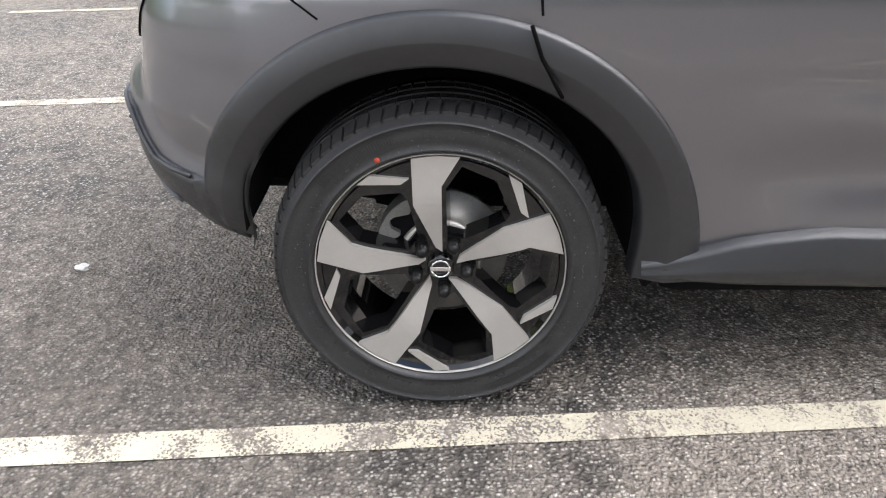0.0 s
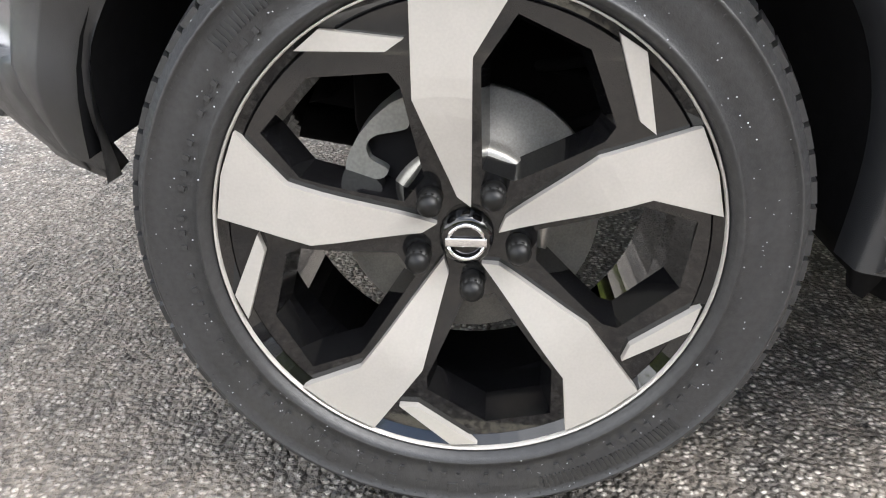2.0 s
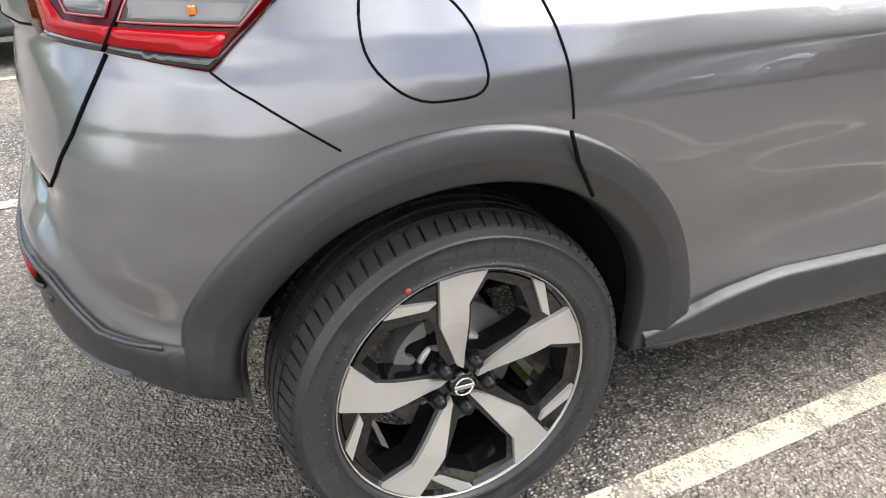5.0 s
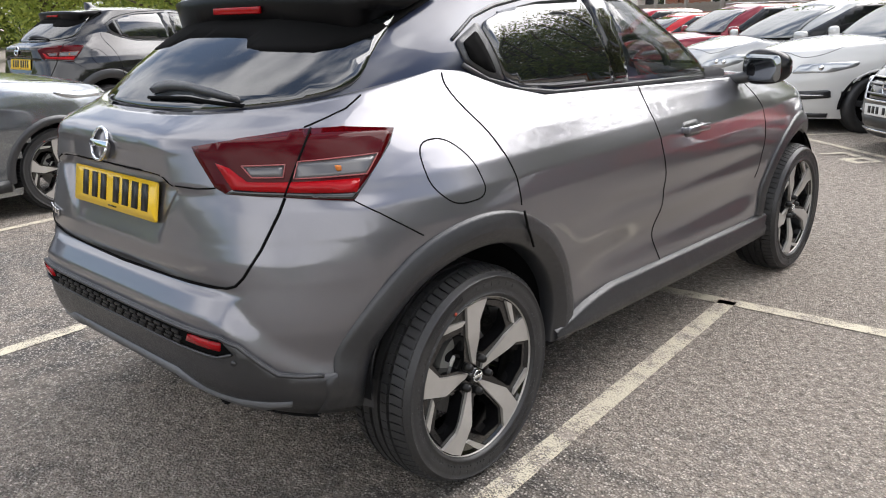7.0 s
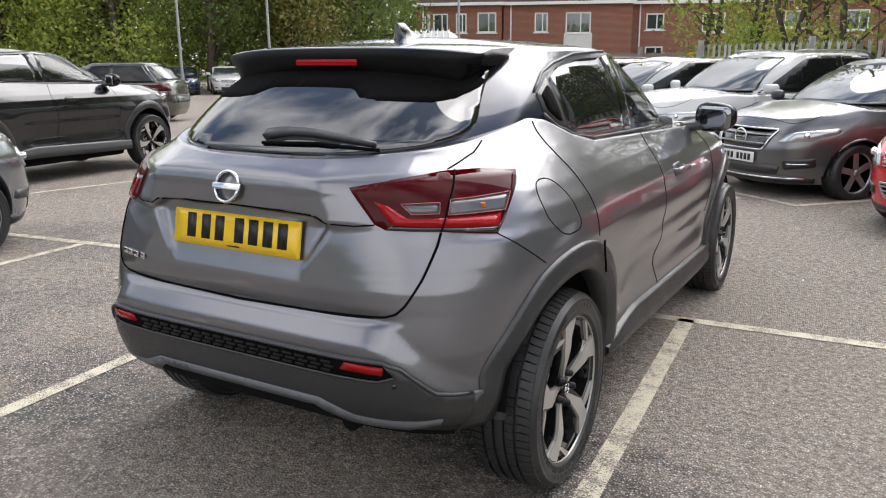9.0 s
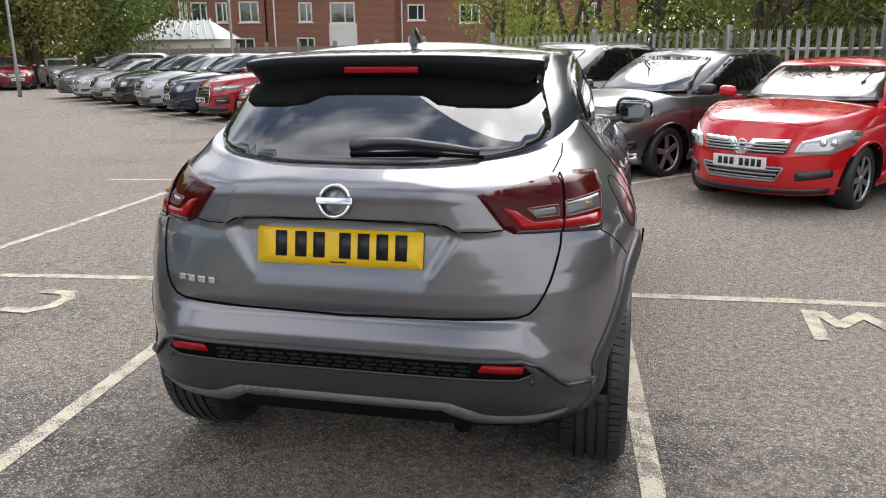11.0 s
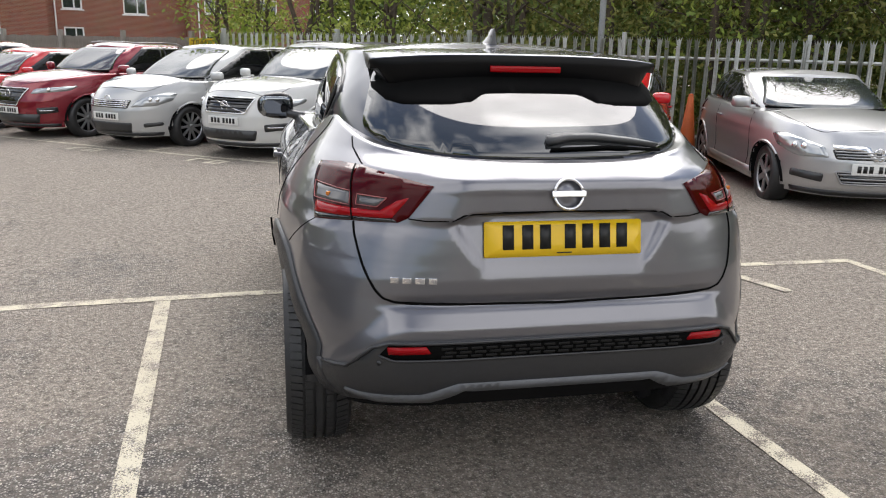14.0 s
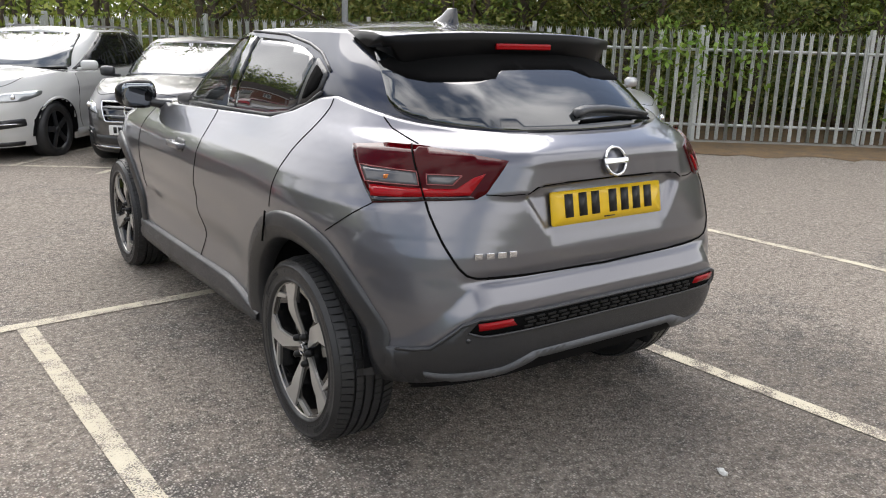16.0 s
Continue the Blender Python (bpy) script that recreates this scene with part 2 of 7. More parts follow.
    L(vor.outputs["Distance"], h.inputs[0])
    L(n_fine.outputs["Fac"], h.inputs[2])
    bp = N("ShaderNodeBump")
    bp.inputs["Strength"].default_value, bp.inputs["Distance"].default_value = (0.35 if paint_line else 1.0), 0.013
    L(h.outputs[0], bp.inputs["Height"])
    L(bp.outputs["Normal"], b.inputs["Normal"])
    return m


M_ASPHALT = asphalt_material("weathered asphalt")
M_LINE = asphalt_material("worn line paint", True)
M_GUN = paint("gunmetal paint", (0.188, 0.187, 0.205), metal=0.8, rough=0.32)
M_GUN.node_tree.nodes["Principled BSDF"].inputs["Coat IOR"].default_value = 1.58
M_ROOF = paint("blue-black roof paint", (0.008, 0.013, 0.034), metal=0.2, rough=0.3)
M_PLASTIC = material("grained dark plastic", (0.019, 0.020, 0.023), 0.37, spec=0.95, noise_scale=6, noise_amount=0.25, bump=0.25, bump_scale=900, rough_var=0.06)
M_SKID = material("satin grey plastic", (0.13, 0.135, 0.145), 0.4, noise_scale=6, noise_amount=0.2, bump=0.1, bump_scale=700)
M_GLOSSBLACK = material("gloss black", (0.004, 0.004, 0.0045), 0.06, coat=1.0)
M_WHEELBLACK = material("gloss black wheel lacquer", (0.005, 0.005, 0.0055), 0.08, spec=0.5, coat=0.6)
M_NUT = material("black nut cover", (0.006, 0.006, 0.006), 0.38, spec=0.35)
M_DARK = material("underbody black", (0.007, 0.007, 0.008), 0.9, spec=0.15, noise_scale=5, noise_amount=0.4)
M_GAP = material("panel gap shadow rubber", (0.003, 0.003, 0.003), 0.9, spec=0.1)
M_RUBBER = material("tyre rubber", (0.032, 0.032, 0.033), 0.44, spec=0.55, noise_scale=14, noise_amount=0.35, bump=0.2, bump_scale=500, rough_var=0.08)
M_POLISHED = material("diamond cut alloy", (0.46, 0.44, 0.41), 0.33, 0.35, noise_scale=30, noise_amount=0.08, coat=0.4, coat_rough=0.1)
M_ALLOY = material("silver alloy", (0.42, 0.42, 0.43), 0.35, 0.8, noise_scale=20, noise_amount=0.15)
M_CHROME = material("chrome", (0.82, 0.82, 0.83), 0.07, 1.0)
M_STEEL = material("brushed disc steel", (0.46, 0.44, 0.40), 0.36, 0.6, noise_scale=40, noise_amount=0.3)
M_CALIPER = material("zinc caliper", (0.24, 0.24, 0.225), 0.5, 0.4, noise_scale=25, noise_amount=0.3)
M_RED = material("red lens", (0.055, 0.0005, 0.0015), 0.03, spec=0.22, noise_scale=0)
M_REDBRIGHT = material("red reflector", (0.30, 0.003, 0.006), 0.08, spec=0.30)
M_LENS = material("smoked clear lens", (0.11, 0.108, 0.11), 0.08, 0.2, coat=0.6)
M_LAMP = material("headlamp chrome behind lens", (0.45, 0.47, 0.48), 0.12, 0.6, coat=1.0)
M_AMBER = material("amber lens", (0.55, 0.16, 0.02), 0.1, coat=1.0)
M_YELLOW = material("yellow plate sheet", (0.78, 0.50, 0.012), 0.35, coat=0.3)
M_WHITEPLATE = material("white plate sheet", (0.74, 0.74, 0.72), 0.35, coat=0.3)
M_INK = material("plate characters", (0.012, 0.012, 0.012), 0.4)
M_FABRIC = material("dark seat fabric", (0.025, 0.025, 0.028), 0.9, noise_scale=30, noise_amount=0.3)
M_SEATLIGHT = material("grey trim", (0.16, 0.16, 0.17), 0.7, noise_scale=20, noise_amount=0.2)


def glass_material(name, tint, clear, ior=1.7):
    """Tinted window glass: part mirror-like surface, part see-through."""
    m = bpy.data.materials.new(name)
    m.use_nodes = True
    nt = m.node_tree
    b = nt.nodes["Principled BSDF"]
    b.inputs["Base Color"].default_value = (*tint, 1)
    b.inputs["Roughness"].default_value = 0.02
    b.inputs["Specular IOR Level"].default_value = 1.0
    b.inputs["IOR"].default_value = ior
    tr = nt.nodes.new("ShaderNodeBsdfTransparent")
    tr.inputs["Color"].default_value = (*[0.75 + 0.2 * c for c in tint], 1)
    mx = nt.nodes.new("ShaderNodeMixShader")
    mx.inputs[0].default_value = 1 - clear
    nt.links.new(tr.outputs[0], mx.inputs[1])
    nt.links.new(b.outputs[0], mx.inputs[2])
    nt.links.new(mx.outputs[0], nt.nodes["Material Output"].inputs["Surface"])
    return m


M_PRIVACY = glass_material("privacy glass", (0.006, 0.008, 0.009), 0.03)
M_SIDEGLASS = material("dark side glass", (0.008, 0.009, 0.010), 0.03, spec=0.5)
M_GLASS = glass_material("green-tinted glass", (0.012, 0.018, 0.017), 0.55)
M_GLASSBG = glass_material("windscreen glass", (0.02, 0.026, 0.028), 0.30)

# ---------------- mesh tools ----------------
from mathutils.bvhtree import BVHTree
from mathutils.geometry import delaunay_2d_cdt


def lerp(a, b, t):
    return a + (b - a) * t


def table(pairs, v):
    """Smooth look-up in a short table of (v, value)."""
    if v <= pairs[0][0]:
        return pairs[0][1]
    for (a, p), (b, q) in zip(pairs, pairs[1:]):
        if v <= b:
            return lerp(p, q, (v - a) / (b - a))
    return pairs[-1][1]


def smooth(a, b, v):
    t = max(0.0, min(1.0, (v - a) / (b - a)))
    return t * t * (3 - 2 * t)


def ramp(a, b, v):
    return max(0.0, min(1.0, (v - a) / (b - a)))


def ridge(c, w, v):
    """A sharp crease: one at c, falling straight to nothing at a distance of w."""
    return max(0.0, 1 - abs(v - c) / w)


def bump1(c, w, v):
    return math.exp(-((v - c) / w) ** 2)


def mesh_of(name, bm, mat, smooth_shade=True):
    me = bpy.data.meshes.new(name)
    bm.to_mesh(me)
    bm.free()
    for mt in (mat if isinstance(mat, (list, tuple)) else [mat]):
        me.materials.append(mt)
    if smooth_shade:
        me.polygons.foreach_set("use_smooth", [True] * len(me.polygons))
    return me


def part(name, bm, mat, parent=None, label="", smooth_shade=True):
    ob = new(name, mesh_of(name, bm, mat, smooth_shade))
    if parent:
        ob.parent = parent
    if label:
        ob["label"] = label
    return ob


def thing(name, label, category, at=None, group="", kind=""):
    ob = new(name)
    ob.empty_display_size = 0.2
    if at is not None:
        ob.matrix_world = at
    return tagged(ob, label, category, group, kind)


def b_box(bm, cx, cy, cz, sx, sy, sz, m=None, bevel=0.0):
    made = bmesh.ops.create_cube(bm, size=1.0, matrix=(m or Matrix.Identity(4)) @ Matrix.Translation((cx, cy, cz)) @ Matrix.Diagonal((sx, sy, sz, 1)))
    if bevel:
        edges = list({e for v in made["verts"] for e in v.link_edges})
        bmesh.ops.bevel(bm, geom=edges, offset=bevel, segments=2, affect="EDGES", profile=0.6)
    return bm


def box(sx, sy, sz, bevel=0.0, m=None):
    bm = bmesh.new()
    return b_box(bm, 0, 0, 0, sx, sy, sz, m, bevel)


def b_cyl(bm, r1, r2, h, m=None, n=24):
    bmesh.ops.create_cone(bm, cap_ends=True, segments=n, radius1=r1, radius2=r2, depth=h, matrix=m or Matrix.Identity(4))
    return bm


def b_lathe(bm, profile, n=48, axis="X"):
    """Turn a profile of (radius, along) round the x axis."""
    rings = []
    for i in range(n):
        a = 2 * math.pi * i / n
        rings.append([bm.verts.new((h, r * math.cos(a), r * math.sin(a))) for r, h in profile])
    for i in range(n):
        p, q = rings[i], rings[(i + 1) % n]
        for j in range(len(profile) - 1):
            bm.faces.new((p[j], p[j + 1], q[j + 1], q[j]))
    return bm


def b_tube(bm, pts, r, n=6, closed=False):
    """A round tube along points; r is a number or a list."""
    pts = [Vector(p) for p in pts]
    rings = []
    side = None
    for i, p in enumerate(pts):
        d = (pts[min(i + 1, len(pts) - 1)] - pts[max(i - 1, 0)]).normalized()
        ref = side if side is not None and abs(side.dot(d)) < 0.9 else (Vector((0, 0, 1)) if abs(d.z) < 0.9 else Vector((1, 0, 0)))
        s = d.cross(ref).normalized()
        u = s.cross(d).normalized()
        side = u
        rr = r[i] if isinstance(r, (list, tuple)) else r
        rings.append([bm.verts.new(p + rr * (s * math.cos(2 * math.pi * k / n) + u * math.sin(2 * math.pi * k / n))) for k in range(n)])
    for a, b in zip(rings, rings[1:]):
        for k in range(n):
            bm.faces.new((a[k], a[(k + 1) % n], b[(k + 1) % n], b[k]))
    if not closed:
        bm.faces.new(rings[0][::-1])
        bm.faces.new(rings[-1])
    return bm


def b_grid(bm, rows, flip=False):
    vs = [[bm.verts.new(p) for p in row] for row in rows]
    for a, b in zip(vs, vs[1:]):
        for j in range(len(a) - 1):
            quad = (a[j], a[j + 1], b[j + 1], b[j])
            bm.faces.new(quad[::-1] if flip else quad)
    return vs


def dense(poly, step):
    out = []
    for (ax, ay), (bx, by) in zip(poly, poly[1:] + poly[:1]):
        k = max(1, int(math.hypot(bx - ax, by - ay) / step + 0.5))
        out += [(lerp(ax, bx, i / k), lerp(ay, by, i / k)) for i in range(k)]
    return out


def rounded(poly, r, n=4):
    """Round the corners of a polygon."""
    out = []
    k = len(poly)
    for i in range(k):
        p, a, b = Vector(poly[i]), Vector(poly[i - 1]), Vector(poly[(i + 1) % k])
        da, db = (a - p), (b - p)
        ra, rb = min(r, da.length * 0.45), min(r, db.length * 0.45)
        s, e = p + da.normalized() * ra, p + db.normalized() * rb
        for j in range(n + 1):
            t = j / n
            q = s * (1 - t) ** 2 + p * 2 * t * (1 - t) + e * t * t
            out.append((q.x, q.y))
    return out


def inside(poly, x, y):
    c = False
    for (ax, ay), (bx, by) in zip(poly, poly[1:] + poly[:1]):
        if (ay > y) != (by > y) and x < (bx - ax) * (y - ay) / (by - ay) + ax:
            c = not c
    return c


def fill2d(poly, step, holes=()):
    """Triangulate a polygon (with holes) with inner points at about the step. Returns points, triangles, and the border."""
    ring = dense(poly, step)
    pts = [Vector(p) for p in ring]
    edges = [(i, (i + 1) % len(ring)) for i in range(len(ring))]
    hole_rings = []
    for h in holes:
        hr = dense(h, step)
        k = len(pts)
        pts += [Vector(p) for p in hr]
        edges += [(k + i, k + (i + 1) % len(hr)) for i in range(len(hr))]
        hole_rings.append(hr)
    xs, ys = [p[0] for p in ring], [p[1] for p in ring]
    border = np.array([tuple(p) for p in pts])
    y = min(ys) + step * 0.6
    row = 0
    while y < max(ys):
        x = min(xs) + step * (0.6 if row % 2 else 0.1)
        while x < max(xs):
            if inside(ring, x, y) and not any(inside(h, x, y) for h in hole_rings):
                if np.min(np.hypot(border[:, 0] - x, border[:, 1] - y)) > step * 0.45:
                    pts.append(Vector((x, y)))
            x += step
        y += step * 0.87
        row += 1
    vs, es, fs, _, _, _ = delaunay_2d_cdt(pts, edges, [], 1 if not holes else 4, 1e-6)
    keep = []
    for f in fs:
        cx, cy = sum(vs[i][0] for i in f) / len(f), sum(vs[i][1] for i in f) / len(f)
        if inside(ring, cx, cy) and not any(inside(h, cx, cy) for h in hole_rings):
            keep.append(f)
    return [tuple(v) for v in vs], keep


def plate2d(bm, poly, to3d, depth, step=0.05, holes=(), bevel_in=0.0):
    """A flat or curved slab: the filled polygon carried to space by to3d(x, y, d), d = 0 for its face and depth for its back."""
    vs, fs = fill2d(poly, step, holes)
    front = [bm.verts.new(to3d(x, y, 0.0)) for x, y in vs]
    count = {}
    for f in fs:
        bm.faces.new([front[i] for i in f])
        for a, b in zip(f, f[1:] + f[:1]):
            count[(a, b)] = count.get((a, b), 0) + 1
    rim = [(a, b) for a, b in count if (b, a) not in count]
    back = {}
    for a, b in rim:
        for i in (a, b):
            if i not in back:
                back[i] = bm.verts.new(to3d(vs[i][0], vs[i][1], depth))
    for a, b in rim:
        bm.faces.new((front[b], front[a], back[a], back[b]))
    return bm


class Shell:
    """A surface that other pieces are laid on: casts points onto it along x or y."""

    def __init__(self, bm):
        bm.normal_update()
        self.tree = BVHTree.FromBMesh(bm)

    def side(self, y, z, sign, off=0.0):
        hit, n, _, _ = self.tree.ray_cast(Vector((sign * 3, y, z)), Vector((-sign, 0, 0)))
        if hit is None:
            hit, n, _, _ = self.tree.find_nearest(Vector((sign * 0.85, y, z)))
        if n.x * sign < 0:
            n = -n
        return hit + n * off

    def end(self, x, z, back, off=0.0):
        s = -1 if back else 1
        hit, n, _, _ = self.tree.ray_cast(Vector((x, s * 9, z)), Vector((0, -s, 0)))
        if hit is None:
            hit, n, _, _ = self.tree.find_nearest(Vector((x, s * 0.7, z)))
        if n.y * s < 0:
            n = -n
        return hit + n * off

    def top(self, x, y, off=0.0):
        hit, n, _, _ = self.tree.ray_cast(Vector((x, y, 5)), Vector((0, 0, -1)))
        if hit is None:
            hit, n = Vector((x, y, 1)), Vector((0, 0, 1))
        return hit + (n if n.z > 0 else -n) * off


def on_side(shell, poly, sign, off, depth=0.012, step=0.04, holes=()):
    bm = bmesh.new()
    plate2d(bm, poly, lambda y, z, d: shell.side(y, z, sign, off - d), depth, step, holes)
    bmesh.ops.recalc_face_normals(bm, faces=bm.faces[:])
    return bm


def on_end(shell, poly, back, off, depth=0.012, step=0.04, holes=()):
    bm = bmesh.new()
    plate2d(bm, poly, lambda x, z, d: shell.end(x, z, back, off - d), depth, step, holes)
    bmesh.ops.recalc_face_normals(bm, faces=bm.faces[:])
    return bm


def on_top(shell, poly, off, depth=0.01, step=0.05):
    bm = bmesh.new()
    plate2d(bm, poly, lambda x, y, d: shell.top(x, y, off - d), depth, step)
    bmesh.ops.recalc_face_normals(bm, faces=bm.faces[:])
    return bm


def polyline(pts, step):
    out = []
    for a, b in zip(pts, pts[1:]):
        k = max(1, int(math.hypot(b[0] - a[0], b[1] - a[1]) / step))
        out += [(lerp(a[0], b[0], i / k), lerp(a[1], b[1], i / k)) for i in range(k)]
    return out + [pts[-1]]


def curve2d(pts, n=8):
    """Catmull-Rom through 2D points."""
    p = [Vector(pts[0])] + [Vector(q) for q in pts] + [Vector(pts[-1])]
    out = []
    for i in range(1, len(p) - 2):
        for j in range(n):
            t = j / n
            a, b, c, d = p[i - 1], p[i], p[i + 1], p[i + 2]
            q = 0.5 * (2 * b + (c - a) * t + (2 * a - 5 * b + 4 * c - d) * t * t + (3 * b - a - 3 * c + d) * t ** 3)
            out.append((q.x, q.y))
    return out + [tuple(p[-2])]


def half_outline(w, yr, yf, ym, ar, br, af, bf, nr=34, nf=22):
    """Right half of a plan outline: from the rear centre round the rear corner, along the side and round the front corner."""
    out = []
    for i in range(nr):
        th = (i / nr) ** 0.9 * math.pi / 2
        out.append((w * math.sin(th) ** (2 / ar), ym - (ym - yr) * math.cos(th) ** (2 / br)))
    for i in range(nf + 1):
        th = (i / nf) * math.pi / 2
        out.append((w * abs(math.cos(th)) ** (2 / af), ym + (yf - ym) * math.sin(th) ** (2 / bf)))
    return out


def mirror_rows(rows):
    """Closes each half row (x >= 0) over the centre line."""
    return [[(-x, y, z) for x, y, z in reversed(row[1:])] + list(row) for row in rows]

# ---------------- ground and markings ----------------


def ground_z(x, y):
    """The car park is level round the car and falls away gently further off."""
    r = math.hypot(x, y - 0.5)
    for (a, p), (b, q) in zip(FALL, FALL[1:]):
        if r <= b:
            return p + (q - p) * (r - a) / (b - a)
    return FALL[-1][1]


FALL = [(0.0, 0.0), (2.6, 0.0), (9.0, -0.13), (20.0, -0.26), (60.0, -0.50)]


def bay(u, v):
    """A place in the bay grid, which is turned a little against the car: u across from the right-hand line, v towards the cross line."""
    o, a = Vector((0.955, 0.0)), radians(3.9)
    q = o + Vector((math.cos(a), math.sin(a))) * u + Vector((-math.sin(a), math.cos(a))) * v
    return q.x, q.y


bm = bmesh.new()
rings = [(r * math.cos(2 * math.pi * k / 48), 0.5 + r * math.sin(2 * math.pi * k / 48)) for r in (0.05, 1.5, 2.6, 4.0, 6.0, 9.0, 14.0, 20.0, 35.0, 60.0, 200.0, 900.0) for k in range(49)]
b_grid(bm, [[(x, y, ground_z(x, y)) for x, y in rings[49 * k:49 * k + 49]] for k in range(12)])
bmesh.ops.remove_doubles(bm, verts=bm.verts[:], dist=0.002)
bmesh.ops.contextual_create(bm, geom=[v for v in bm.verts if math.hypot(v.co.x, v.co.y - 0.5) < 0.1])
bmesh.ops.recalc_face_normals(bm, faces=bm.faces[:])
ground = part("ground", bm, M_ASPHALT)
tagged(ground, "weathered grey asphalt car park with dark patches", "ground", kind="structure")


def marking(name, pts, width, label):
    """A painted stripe along points, following the ground."""
    bm = bmesh.new()
    left, right = [], []
    path = polyline(pts, 0.5)
    for i, p in enumerate(path):
        a, b = Vector(path[max(0, i - 1)]), Vector(path[min(len(path) - 1, i + 1)])
        d = (b - a).normalized()
        nrm = Vector((-d.y, d.x)) * width / 2
        for lst, s in ((left, 1), (right, -1)):
            q = Vector(p) + nrm * s
            lst.append((q.x, q.y, ground_z(q.x, q.y) + 0.004))
    b_grid(bm, [left, right], flip=True)
    ob = part(name, bm, M_LINE)
    return tagged(ob, label, "road marking", kind="structure", group="bay lines")


LBL = "worn cream-white bay line painted on asphalt"
marking("bay_line", [bay(0, -2.9), bay(0, 1.93)], 0.085, LBL)
marking("bay_line", [bay(-2.4, -2.9), bay(-2.4, 1.87)], 0.085, LBL)
marking("bay_line", [bay(-9.6, 1.92), bay(2.58, 1.92)], 0.085, LBL)
marking("bay_line", [bay(2.54, -2.9), bay(2.54, 1.87)], 0.085, LBL)
marking("bay_line", [bay(-4.8, -2.9), bay(-4.8, 1.87)], 0.085, LBL)
marking("bay_line", [bay(-7.2, -2.9), bay(-7.2, 1.87)], 0.085, LBL)
# the bays beyond, on the far side of the cross line
marking("bay_line", [(-5.4, 5.75), (-4.17, 5.9), (-4.02, 3.5), (-4.0, 2.2)], 0.085, LBL)
marking("bay_line", [(-7.1, 3.1), (-6.75, 4.6)], 0.085, LBL)

# the angled row along the fence
ROW_O, ROW_A = Vector((0.91, 6.26)), Vector((0.775, -0.632))
ROW_N = Vector((0.632, 0.775))


def row(u, v):
    """A place in the angled row: u along its front line, v back towards the fence."""
    q = ROW_O + ROW_A * u + ROW_N * v
    return q.x, q.y


marking("bay_line", [row(-19, 0.0), row(0.04, 0.0)], 0.085, LBL)
for k in range(-7, 1):
    marking("bay_line", [row(2.4 * k, 0.05), row(2.4 * k, 4.6)], 0.085, LBL)


def letter(strokes, at, turn, label):
    """A painted letter or figure made of worn strokes."""
    bm = bmesh.new()
    for k, (ax, ay, bx, by) in enumerate(strokes):
        a, b = Vector((ax, ay)), Vector((bx, by))
        d = (b - a).normalized() * 0.03
        nn = Vector((-d.y, d.x)).normalized() * 0.04
        vs = [bm.verts.new((*q, 0.0004 * k)) for q in (a - d - nn, b + d - nn, b + d + nn, a - d + nn)]
        bm.faces.new(vs)
    ob = part("painted_letter", bm, M_LINE)
    ob.matrix_world = pose(at[0], at[1], ground_z(*at) + 0.005, 0, 0, turn)
    return tagged(ob, label, "road marking", kind="structure", group="bay letters")


letter([(-0.21, 0.22, -0.234, -0.21), (-0.15, 0.2, -0.09, 0.01), (-0.09, 0.01, 0.07, 0.21), (0.07, 0.21, 0.222, -0.18)], (2.12, 1.58), 0, "worn white letter M painted on asphalt")
letter([(-0.13, 0.16, 0.02, 0.155), (0.02, 0.155, 0.1, 0.06), (0.1, 0.06, 0.1, -0.1), (0.1, -0.1, 0.02, -0.2), (0.02, -0.2, -0.13, -0.2)], (-2.6, 1.16), 0, "worn white curved letter painted on asphalt")
for k, u in enumerate((-0.9, -3.3, -5.7, -8.1, -10.5)):
    letter([(-0.2, -0.1, -0.2, 0.12), (-0.2, 0.12, 0.0, 0.12), (0.12, -0.1, 0.12, 0.12), (0.12, 0.12, 0.3, 0.12), (0.3, 0.12, 0.3, -0.1), (0.3, -0.1, 0.12, -0.1)], row(u, -0.35), -39, "worn white figures painted on asphalt")


# ---------------- wheels ----------------
SPOKE = [(0.004, 0.033), (0.003, 0.185), (0.038, 0.2445), (-0.008, 0.2475), (-0.054, 0.2415), (-0.052, 0.146), (-0.010, 0.044)]
FOOT = [(0.130, 0.208), (0.1555, 0.192), (0.172, 0.118), (0.156, 0.130)]
WINDOW = [(0.0105, 0.175), (0.042, 0.222), (0.108, 0.192), (0.137, 0.122), (0.128, 0.108), (0.046, 0.060), (0.014, 0.071)]


def turn2d(p, a):
    c, s = math.cos(a), math.sin(a)
    return (p[0] * c - p[1] * s, p[0] * s + p[1] * c)


def dish(r):
    """How far the wheel's face lies back from its rim, by radius."""
    return -0.022 * (1 - smooth(0.03, 0.17, r))


